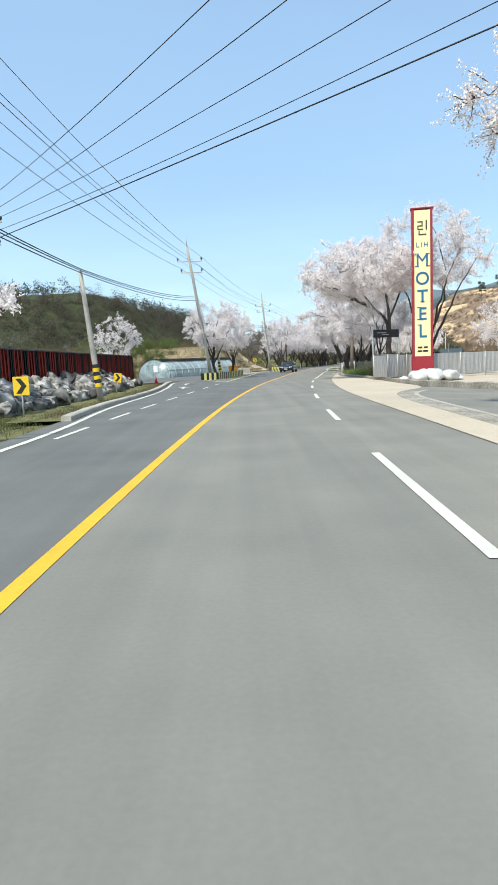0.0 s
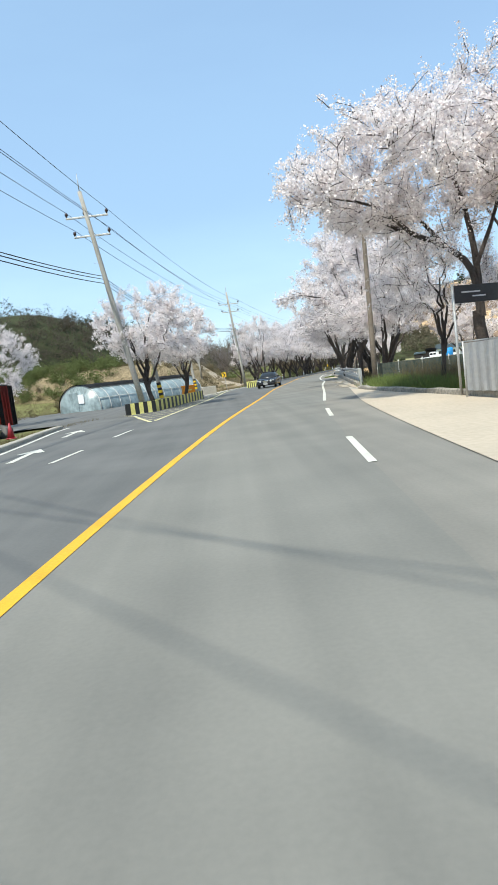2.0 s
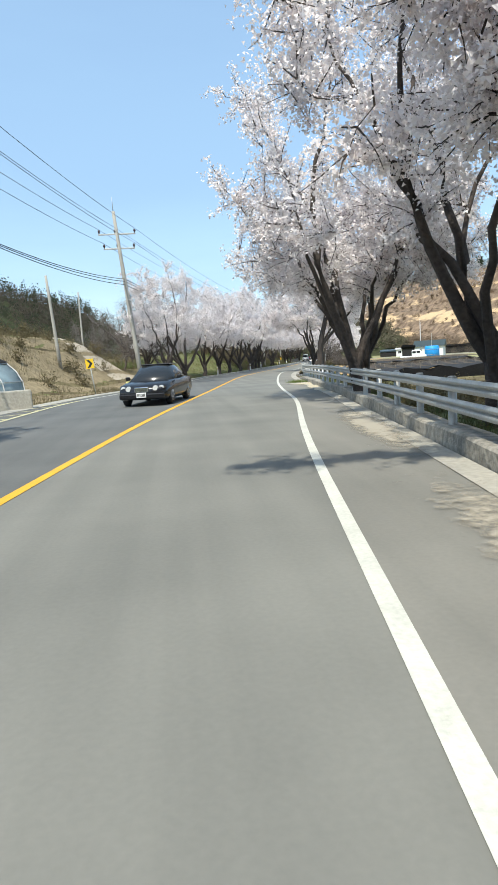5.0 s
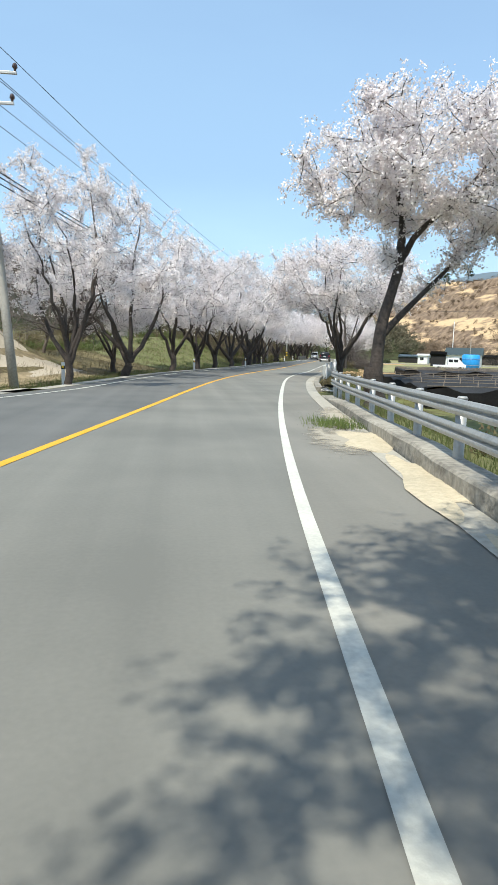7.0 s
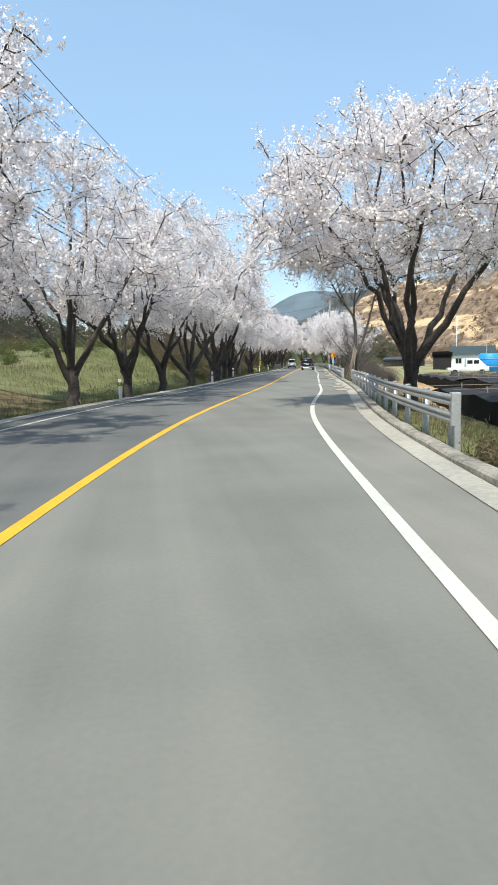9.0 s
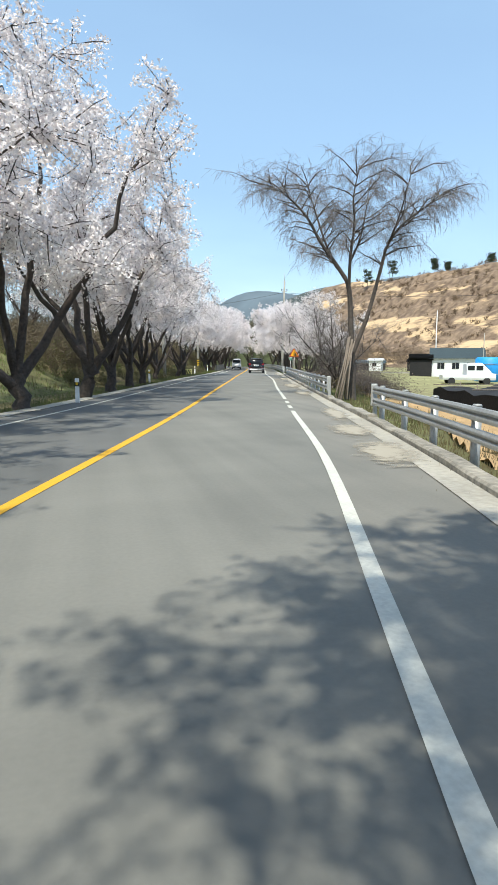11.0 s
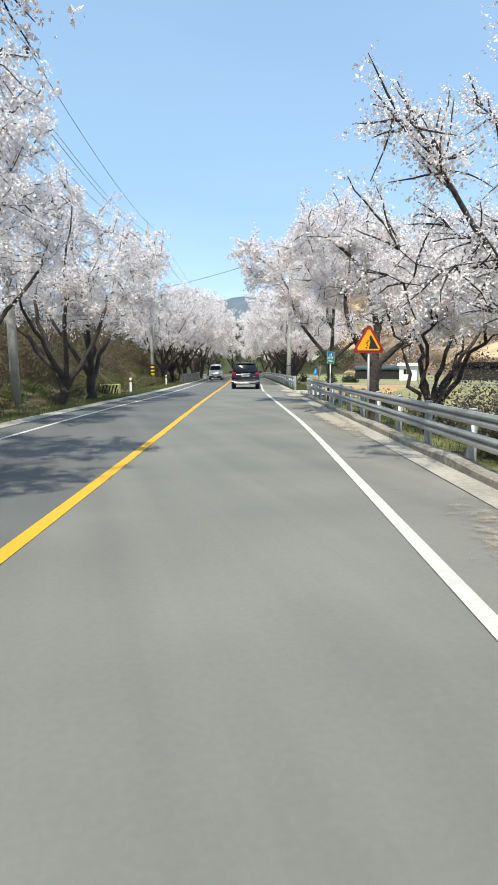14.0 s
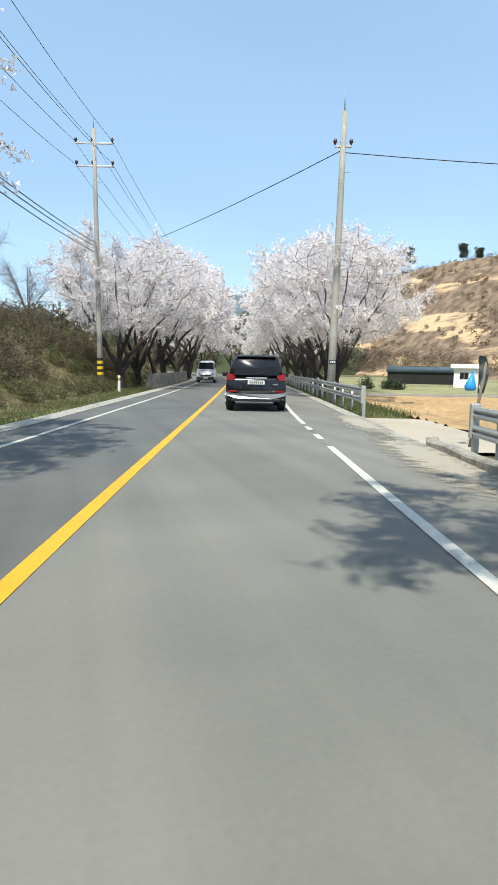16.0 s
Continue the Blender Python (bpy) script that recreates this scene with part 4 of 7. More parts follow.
NEAR = cherry(19, 10.4, 3.0, 6, 4.3, 0.60, lean=0.02, girth=0.022, middle=(-2.2, 0.0, 8.0), goals=125, arms=(
    ((0, 0, 2.8), (-0.2, 0, 4.4), (-1.0, 0.1, 5.3), (-2.4, 0.2, 6.0), (-4.0, 0.2, 6.9), (-5.8, 0.1, 7.5)),
    ((-2.0, 0.2, 5.8), (-3.6, -0.9, 6.7), (-5.2, -1.4, 7.0)),
    ((-1.0, 0.1, 5.3), (-2.2, 0.5, 7.0), (-3.6, 0.9, 8.6)),
    ((-1.6, 0.1, 5.6), (-2.4, 1.8, 6.6), (-4.2, 2.8, 7.2)),
    ((0, 0, 2.9), (0.0, 0.1, 5.0), (-0.3, 0.2, 7.0), (-0.8, 0.3, 8.6), (-1.2, 0.3, 9.8)),
    ((0.0, 0, 4.6), (0.7, -0.3, 6.4), (0.9, -0.5, 8.0), (0.8, -0.6, 9.4))))
EDGE = cherry(25, 9.0, 1.2, 5, 4.0, 0.595, lean=0.02, girth=0.035, middle=(1.6, 0.4, 6.8), goals=128, arms=(
    ((0, 0, 0.6), (0.12, 0.1, 2.3), (0.5, 0.2, 3.8), (0.60, 0.1, 4.9), (0.40, -0.1, 6.0), (0.05, -0.4, 7.0), (-0.4, -0.8, 8.8)),
    ((0.5, 0.2, 3.7), (0.9, 0.0, 4.9), (1.8, -0.4, 5.8), (2.7, -0.7, 6.9), (3.1, -1.0, 8.5)),
    ((0.12, 0.1, 2.1), (0.9, 0.4, 2.9), (1.9, 0.6, 3.9), (2.9, 0.9, 4.9), (4.1, 1.2, 5.6)),
    ((0.58, 0.1, 4.6), (0.8, 0.9, 6.0), (1.1, 1.9, 7.5), (1.2, 2.4, 9.2)),
    ((0.5, 0.2, 4.0), (0.9, 1.2, 5.4), (0.8, 2.1, 6.8), (0.4, 2.6, 8.0))))
OVER = cherry(27, 10.2, 2.2, 5, 3.9, 0.36, lean=0.02, girth=0.017, middle=(1.1, 0.0, 6.0), goals=110, arms=(
    ((0, 0, 1.8), (0.1, 0.1, 3.6), (-0.3, 0.1, 4.8), (-1.4, -0.1, 5.5), (-2.6, -0.3, 5.8), (-3.6, -0.3, 6.0), (-4.7, -0.2, 5.9)),
    ((0.1, 0.1, 3.4), (-0.3, 0.4, 5.2), (-1.0, 0.7, 7.2), (-1.7, 0.9, 9.2)),
    ((0, 0, 2.0), (0.4, 0.1, 4.0), (0.6, 0.3, 6.2), (0.5, 0.3, 8.6), (0.3, 0.2, 10.8)),
    ((0.05, 0, 2.0), (0.9, -0.4, 3.6), (1.9, -0.9, 5.2), (2.7, -1.3, 7.2), (3.0, -1.6, 8.8)),
    ((0.3, 0.1, 3.6), (0.7, 1.2, 5.2), (1.2, 2.4, 6.8), (1.4, 3.0, 8.6))))
DOME = cherry(24, 8.5, 1.5, 8, 5.1, 0.49, girth=0.027, goals=125, gap=0.17)
FAR = [cherry(21, 9.0, 1.8, 5, 4.7, goals=45, fine=5, gap=0.22, per=6, size=0.10, grip=0.10), cherry(22, 9.2, 1.5, 6, 4.9, goals=45, fine=5, gap=0.22, per=6, size=0.10, grip=0.10)]

# right of the road, by the forecourt and the first guard rail
for n, (x, y, s, t) in enumerate(((9.7, 43.2, 1.0, 0), (12.6, 44.0, 1.25, 140), (9.7, 47.4, 0.95, 0), (10.8, 60.0, 0.8, 300), (9.9, 62.8, 1.0, 0), (12.2, 65.6, 1.3, 100),
                                  (11.9, 69.0, 1.35, 200), (11.5, 76.0, 1.25, 290), (16.5, 60.5, 0.6, 170), (12.2, 78.3, 1.08, 0),
                                  (15.15, 97.4, 1.0, -6), (19.2, 117.2, 0.98, 180),
                                  (26.0, 48.0, 0.6, 10), (31.0, 52.0, 0.6, 80), (23.0, 56.0, 0.7, 110), (9.0, 14.5, 0.88, 60))):
    slim = s > 1.05 and 55 < y < 90
    place(NEAR if n == 0 else BIG if n == 1 else DOME if n == 11 else EDGE if n == 10 else OVER if n == 4 else YOUNG if n == 2 else BIG if n == 15 else DOME if n == 9 else TALL[n % 2] if slim else CH[n % 5], x, y, 0.92 if n < 2 else s / 1.28 if slim else s, t)
for n, (x, y, s, t) in enumerate(((42.4, 202.2, 0.76, 310), (44.2, 207.0, 0.86, 20), (46.0, 212.0, 0.86, 150),
                                  (47.5, 217.5, 1.05, 80), (49.2, 223.0, 1.0, 240), (51.0, 229.5, 1.0, 330), (53.0, 236.0, 1.0, 130), (55.2, 243.0, 1.0, 40), (57.0, 251.0, 1.0, 210), (59.0, 261.0, 1.0, 280))):
    place(FAR[n % 2] if y > 212 else CH[n % 5], x, y, s * (1.15 if y < 225 else 1.3), t)
place(LEANING, 34.35, 175.3)
place(SPARSE, 31.45, 159.5, label="almost bare grey cherry tree with few blossoms behind the guard rail")
place(STEMS, 32.35, 165.1, 1.0, 0, label="small many-stemmed cherry tree in pale blossom behind the guard rail")
place(STOUT, 33.05, 169.0, label="thick-trunked cherry tree in pale blossom behind a road sign")
# left of the road
LEFT = ((5.1, 103.8, 0.74, 60), (6.5, 112.6, 0.95, 170), (8.9, 122.8, 0.95, 250), (10.7, 127.2, 0.95, 20), (12.3, 133.0, 0.95, 310), (14.3, 139.2, 1.1, 90), (16.0, 144.6, 1.14, 140),
        (17.2, 150.4, 1.02, 210), (18.4, 156.0, 1.0, 350), (19.6, 160.8, 0.95, 40), (21.2, 169.8, 0.95, 280), (24.2, 178.5, 0.9, 160), (25.5, 183.6, 0.95, 75),
        (33.2, 213.6, 0.95, 110), (34.6, 218.2, 0.95, 20), (36.2, 223.4, 1.0, 300), (38.0, 229.0, 1.0, 190), (40.2, 236.0, 1.0, 60), (42.6, 244.0, 1.0, 330), (44.0, 253.0, 1.0, 150),
        (45.5, 263.0, 1.0, 260))
for n, (x, y, s, t) in enumerate(LEFT):
    place(FAR[n % 2] if y > 220 else TALL[1] if n == 0 else CH[(n * 2 + 1) % 5], x, y, s * (1.06 if y < 200 else 1.16 if y < 225 else 1.3), t)
# on the traffic island, beyond it, and closing the far bend
for n, (x, y, s, t) in enumerate(((-3.0, 60.2, 0.86, 30), (-2.0, 69.6, 0.84, 200), (5.4, 117.0, 0.7, 120), (-13.6, 64.8, 0.62, 70), (-11.3, 21.6, 0.75, 250), (-16.5, 19.0, 0.7, 20),
                                  (50.0, 274.0, 1.1, 30), (56.0, 277.0, 1.1, 100), (45.0, 279.0, 1.1, 200), (61.0, 272.0, 1.1, 290), (40.0, 272.0, 1.0, 10), (66.0, 268.0, 1.0, 60))):
    place(SLIM if n < 2 else TALL[0] if n == 3 else FAR[n % 2] if n > 2 else CH[(n + 3) % 5], x, y, s * (1.1 if n < 2 else 1.0), t)


def willow(seed, fork=2.3):
    """Upright limbs from a lopped trunk; arching branches hung with fine twigs."""
    rng = np.random.default_rng(seed)
    lv = {0: [], 1: [], 2: []}

    def run(p, d, length, n, bend, up):
        pts, d = [Vector(p)], Vector(d).normalized()
        for _ in range(n):
            d = (d + Vector(rng.normal(0, bend, 3)) + Vector((0, 0, up))).normalized()
            pts.append(pts[-1] + d * (length / n))
        return pts

    trunk = run((0, 0, -0.3), (0.03, 0.02, 1), fork + 0.3, 5, 0.04, 0.1)
    lv[0].append((trunk, [0.30, 0.24, 0.21, 0.20, 0.215, 0.20]))
    bm = bmesh.new()
    limbs = (((0.0, 0, 2.2), (-0.1, 0.1, 4.0), (-0.22, 0.1, 5.2), (-0.75, 0.2, 6.1), (-1.46, 0.3, 7.1), (-2.1, 0.3, 8.2), (-2.9, 0.2, 9.0), (-3.6, 0.0, 9.4)),
             ((-0.2, 0.1, 4.9), (-0.2, -0.3, 6.5), (-0.1, -0.6, 7.7), (-0.2, -0.8, 8.8), (0.0, -0.9, 9.9)),
             ((-0.75, 0.2, 6.0), (-1.25, 0.8, 7.3), (-1.7, 1.2, 8.8), (-2.0, 1.4, 9.8)),
             ((0.05, 0, 2.2), (0.6, 0.1, 3.6), (0.9, 0.2, 4.6), (1.3, 0.3, 6.1), (1.55, 0.2, 7.1), (2.2, 0.0, 7.9), (3.0, -0.2, 8.5), (3.8, -0.3, 9.1)),
             ((1.5, 0.2, 6.9), (1.9, -0.5, 8.2), (2.2, -0.9, 9.7)),
             ((-0.2, -0.2, 6.2), (0.4, 0.6, 7.5), (0.8, 1.2, 9.6)))
    for i, row in enumerate(limbs):
        limb = curve_through(row)
        n = len(limb) - 1
        thick = (0.125, 0.07, 0.055, 0.10, 0.05, 0.05)[i]
        lv[1].append((limb, [thick * (1 - k / n) ** 0.8 + 0.012 for k in range(n + 1)]))
        if thick > 0.09:
            lv[1].append((run(limb[3], (0.5 - i, 0.6, 0.5), 0.4, 3, 0.05, 0.1), [0.065, 0.06, 0.058, 0.058]))
        for k in range(2, n + 1):
            if limb[k].z < 6.0:
                continue
            for _ in range(2 if k < n else 3):
                q = rng.uniform(0, 6.283)
                d = (limb[k] - limb[k - 1]).normalized() * 0.6 + Vector((math.cos(q), math.sin(q), 0.15)) * 0.8
                arm = run(limb[k], d, rng.uniform(0.9, 1.9), 5, 0.12, -0.07)
                lv[2].append((arm, [0.030 * (1 - 0.8 * w / 5) + 0.004 for w in range(6)]))
                for w in range(1, 6):
                    for _ in range(2):
                        d2 = (arm[w] - arm[w - 1]).normalized() + Vector(rng.normal(0, 0.7, 3))
                        small = run(arm[w], d2, rng.uniform(0.45, 1.05), 4, 0.16, -0.10)
                        tube(bm, small, [0.009, 0.008, 0.006, 0.005, 0.003], 3, cap=False)
                        for c in range(1, 5):
                            for _ in range(2):
                                d3 = (small[c] - small[c - 1]).normalized() * 0.5 + Vector(rng.normal(0, 0.5, 3)) + Vector((0, 0, -0.5))
                                tube(bm, run(small[c], d3, rng.uniform(0.3, 0.7), 2, 0.1, -0.2), [0.0045, 0.004, 0.002], 3, cap=False)
    top = thing("bare_tree", "tall leafless lopped tree with drooping grey twigs", "tree", (0, 0, -200), 0, "leafless trees")
    part("trunk", tree_wood(lv), M_BARK_GREY, top)
    part("crown", bm, M_TWIG, top, "fine drooping bare twigs")
    return top


POLLARD = willow(31)
BARE = [bare(32, 8.0, 1.2, 7, 0.95, 10, 13, 0.0, mat=M_BARK), bare(33, 7.0, 1.6, 5, 0.65, 8, 11, 0.0)]
place(POLLARD, 26.2, 142.6, 0.86, -15)
for n, (x, y, s, t) in enumerate(((29.7, 152.2, 0.57, 40), (30.9, 155.0, 0.6, 250), (3.2, 114.0, 0.9, 200), (1.0, 119.0, 0.85, 20), (-22.0, 52.0, 0.7, 60),
                                  (-16.0, 58.0, 0.6, 130), (-26.0, 60.0, 0.7, 10), (24.5, 212.0, 0.75, 100), (21.0, 206.0, 0.8, 300), (27.0, 222.0, 0.7, 30), (18.0, 196.0, 0.75, 220), (13.0, 186.0, 0.7, 70),
                                  (12.0, 168.0, 0.75, 170), (6.0, 152.0, 0.8, 240), (0.5, 138.0, 0.8, 320), (-3.0, 126.0, 0.75, 40))):
    place(BARE[n % 2], x, y, s, t)
drop_masters(*CH, *TALL, SPARSE, YOUNG, STEMS, STOUT, NEAR, EDGE, OVER, DOME, BIG, SLIM, LEANING, *FAR, POLLARD, *BARE)

# ---- guard rails ----


def guard_rail(y0, y1, start_plate=True, end_plate=False, spacing=2.0):
    """Two corrugated beams on steel posts that follow the road's edge."""
    p0 = road(y0, RAIL(y0))
    top = thing("guard_rail", "grey galvanised guard rail with two beams beside the road", "guard rail", (p0.x, p0.y, 0), 0, "guard rails")
    inv = top.matrix_world.inverted()
    profile = [(-0.045, -0.01), (-0.065, 0.03), (-0.06, 0.055), (-0.015, 0.075), (-0.015, 0.085), (-0.06, 0.105), (-0.065, 0.13), (-0.045, 0.17), (-0.01, 0.17), (-0.03, 0.13), (-0.025, 0.105), (0.015, 0.085), (0.015, 0.075), (-0.025, 0.055), (-0.03, 0.03), (-0.01, -0.01)]
    for z0 in (0.36, 0.64):
        bm = bmesh.new()
        rings = []
        for y in list(np.arange(y0, y1, 1.5)) + [y1]:
            rings.append([bm.verts.new(inv @ (road(y, RAIL(y) + dx) + Vector((0, 0, z0 + dz + LIFT(y))))) for dx, dz in profile])
        n = len(profile)
        for a, b in zip(rings, rings[1:]):
            for k in range(n):
                bm.faces.new((a[k], a[(k + 1) % n], b[(k + 1) % n], b[k]))
        for ring in (rings[0][::-1], rings[-1]):
            bm.faces.new(ring)
        part("beam", bm, M_STEEL, top)
    for y in np.arange(y0 + 0.5, y1, spacing):
        p = inv @ (road(y, RAIL(y) + 0.07) + Vector((0, 0, LIFT(y))))
        bm = bmesh.new()
        tube(bm, [(0, 0, -0.6), (0, 0, 0.80)], 0.065, 10)
        tube(bm, [(0, 0, 0.80), (0, 0, 0.83)], [0.072, 0.05], 10)
        q = part("post", bm, M_STEEL, top)
        q.location = p
    for y, want in ((y0, start_plate), (y1, end_plate)):
        if want:
            p = inv @ (road(y, RAIL(y) - 0.02) + Vector((0, 0, LIFT(y))))
            bm = boxes((0, 0, 0.59, 0.15, 0.09, 0.54), (0.03, 0, 0.1, 0.1, 0.09, 0.5), bevel=0.02)
            q = part("end_plate", bm, M_STEEL, top, "pale end plate")
            q.location, q.rotation_euler = p, (0, 0, radians(bearing(y)))
    return top


guard_rail(56.6, 101.5)
guard_rail(109.9, 124.5)
guard_rail(126.0, 135.0, False, True)
guard_rail(142.7, 184.0, True, True)
guard_rail(193.0, 262.0)

# ---- poles and cables ----


def utility_pole(x, y, h, lean_x=0.0, lean_y=0.0, arms=(), stripe=False, label="tall grey concrete utility pole with crossarms", turn=0.0, r=0.17, number=False, mat=None):
    top = thing("utility_pole", label, "utility pole", (x, y, float(height(x, y))), turn, "utility poles")
    way = Vector((lean_x, lean_y, 1.0)).normalized()
    bm = bmesh.new()
    tube(bm, [way * t * h for t in (-0.03, 0.25, 0.5, 0.75, 1.0)], [r, r * 0.92, r * 0.82, r * 0.72, r * 0.62], 14)
    part("shaft", bm, mat or M_POLE, top)
    for frac, half in arms:
        c = way * h * frac
        bm = boxes((c.x, c.y, c.z, half * 2, 0.09, 0.09), bevel=0.012)
        part("crossarm", bm, M_STEEL, top, "steel crossarm")
        for k in (-0.95, -0.1, 0.95):
            bm = bmesh.new()
            b0 = c + Vector((k * half, 0, 0.05))
            tube(bm, [b0, b0 + Vector((0, 0, 0.08)), b0 + Vector((0, 0, 0.12)), b0 + Vector((0, 0, 0.22)), b0 + Vector((0, 0, 0.26))], [0.03, 0.05, 0.09, 0.07, 0.03], 9)
            part("insulator", bm, M_CERAMIC, top, "dark ceramic insulator")
    if arms:
        c = way * h
        bm = bmesh.new()
        tube(bm, [c, c + Vector((-0.02, 0, 0.9))], [0.03, 0.012], 6)
        part("spike", bm, M_STEEL, top)
    for k in range(6):
        t = 0.3 + 0.1 * k
        if h > 8:
            c = way * h * t
            bm = bmesh.new()
            s = 1 if k % 2 else -1
            tube(bm, [c, c + Vector((s * 0.32, 0, 0))], 0.012, 5)
            part("step_bolt", bm, M_STEEL, top)
    if stripe:
        for k in range(6):
            z0 = 0.75 + 0.16 * k
            a, b = way * z0, way * (z0 + 0.16)
            bm = bmesh.new()
            tube(bm, [a, b], [r + 0.006, r + 0.006], 14, cap=False)
            part("warning_band", bm, M_BLACK if k % 2 else M_YELLOW, top, "black and yellow reflective band")
    if number:
        c = way * 1.75
        bm = boxes((c.x, c.y - r - 0.012, c.z, 0.30, 0.02, 0.16))
        part("number_plate", bm, M_BLACK, top, "small black number plate")
        bm = boxes(*[(c.x - 0.08 + 0.08 * k, c.y - r - 0.026, c.z, 0.045, 0.006, 0.09) for k in range(3)])
        part("bar_row", bm, M_WHITE, top)
    return top


def cable(a, b, drop=0.6, r=0.012, label="thin black overhead cable"):
    bm = tube(bmesh.new(), sag(a, b, drop), r, 5)
    return tagged(part("overhead_cable", bm, M_CABLE), label, "cable", "overhead cables")


utility_pole(-3.45, 58.4, 12.1, -0.13, -0.14, ((0.895, 1.1), (0.815, 0.95)), turn=0)
utility_pole(3.54, 102.2, 12.0, -0.083, 0.0, ((0.875, 1.25), (0.795, 1.05)), label="leaning grey concrete utility pole with crossarms")
utility_pole(22.75, 176.3, 12.5, -0.02, 0, ((0.95, 1.2), (0.82, 1.0)), turn=-14, stripe=False)
utility_pole(31.75, 211.4, 14.2, -0.015, 0, ((0.945, 1.05), (0.86, 1.05)), turn=-15, stripe=True)
utility_pole(-6.35, 26.7, 5.6, -0.09, 0, (), True, "short pale concrete pole with black and yellow bands", 0, 0.14)
utility_pole(-2.7, 61.6, 5.2, -0.10, 0, (), True, "short pale concrete pole with black and yellow bands", 0, 0.13)
utility_pole(-1.7, 83.8, 7.4, -0.09, 0.05, (), True, "pale concrete pole with black and yellow bands", 0, 0.14)
utility_pole(-1.8, 101.5, 6.2, -0.06, 0, (), False, "pale concrete pole on the bank", 0, 0.13)
utility_pole(9.4, 57.3, 10.5, 0.02, 0, (), False, "old brown timber utility pole without crossarms", 0, 0.16, mat=M_WOODPOLE)
utility_pole(41.0, 199.6, 12.0, 0.02, 0, ((0.885, 0.35),), False, "tall pale concrete pole with a number plate", -15, 0.18, number=True)
utility_pole(21.4, 180.5, 6.5, -0.05, 0, (), False, "thin grey timber pole on the bank", 0, 0.09, mat=M_WOODPOLE)
utility_pole(-2.5, 118.0, 6.5, 0, 0, (), False, "grey pole with a lamp on the bank", 0, 0.10)
utility_pole(-15.5, 38.5, 11.0, 0, 0, ((0.94, 1.2), (0.82, 1.0)))
utility_pole(56.5, 178.0, 5.0, 0, 0, (), False, "thin grey pole in the field", 0, 0.06)

P1 = [(-5.95, 56.9, 10.9), (-4.85, 56.9, 10.9), (-3.8, 56.9, 10.9), (-5.6, 57.05, 9.95), (-3.8, 57.05, 9.95)]
P2 = [(1.4, 102.2, 10.75), (2.65, 102.2, 10.75), (3.85, 102.2, 10.75), (1.7, 102.2, 9.8), (3.75, 102.2, 9.8)]
P3 = [(21.4, 176.6, 12.1), (22.5, 176.3, 12.1), (23.6, 176.0, 12.1), (21.6, 176.5, 10.5), (23.4, 176.1, 10.5)]
P4 = [(30.5, 211.7, 13.6), (31.5, 211.4, 13.6), (32.5, 211.1, 13.6), (30.5, 211.7, 12.4), (32.5, 211.1, 12.4)]
P0 = [(-16.6, 38.5, 10.6), (-15.5, 38.5, 10.6), (-14.4, 38.5, 10.6), (-16.4, 38.5, 9.3), (-14.6, 38.5, 9.3)]
PB = [(-9.6, 8.0, 10.8), (-8.6, 8.0, 10.8), (-7.6, 8.0, 10.8), (-9.4, 8.0, 9.6), (-7.8, 8.0, 9.6)]
P5 = [(43.0, 252.0, 12.4), (44.0, 252.0, 12.4), (45.0, 252.0, 12.4), (43.0, 252.0, 11.2), (45.0, 252.0, 11.2)]
utility_pole(-8.6, 8.0, 11.4, 0, 0, ((0.945, 1.1), (0.84, 1.0)))
for a, b in ((PB, P1), (P1, P2), (P2, P3), (P3, P4), (P4, P5)):
    for p, q in zip(a, b):
        cable(p, q, 0.7 if a is not P2 else 1.2)
PR = [(8.5, 4.0, 10.8), (10.0, 5.0, 10.6), (12.0, 6.0, 10.2), (13.5, 8.0, 10.0), (15.5, 10.5, 9.8)]
for p, q, r in zip(P0[:4], PR, (0.014, 0.014, 0.014, 0.014)):
    cable(p, q, 0.55, r)
for dz in (0.0, 0.22, 0.38):
    cable((-8.6, 8.0, 6.3 + dz), (-6.8, 26.7, 5.4 + dz * 0.4), 0.2, 0.02, "black overhead telephone cable")
    cable((-6.8, 26.7, 5.4 + dz * 0.4), (-4.6, 57.6, 7.2 + dz), 0.35, 0.02, "black overhead telephone cable")
    cable((-4.6, 57.6, 7.2 + dz), (-2.35, 84.2, 7.3 + dz * 0.3), 0.4, 0.02, "black overhead telephone cable")
    cable((-2.35, 84.2, 7.3 + dz * 0.3), (2.95, 102.2, 7.0 + dz), 0.4, 0.02, "black overhead telephone cable")
    cable((2.95, 102.2, 7.0 + dz), (22.6, 176.3, 7.6 + dz), 1.2, 0.02, "black overhead telephone cable")
    cable((22.6, 176.3, 7.6 + dz), (31.6, 211.4, 7.6 + dz * 1.4), 0.6, 0.02, "black overhead telephone cable")
cable((-24.0, 38.3, 6.2), (23.0, -3.4, 8.75), 0.3, 0.018, "thick black overhead cable crossing the road")
cable((41.2, 199.6, 10.3), (75.0, 192.0, 10.6), 0.5, 0.02)
cable((41.2, 199.6, 10.4), (31.8, 240.0, 11.5), 0.5, 0.02)

# ---- signs ----


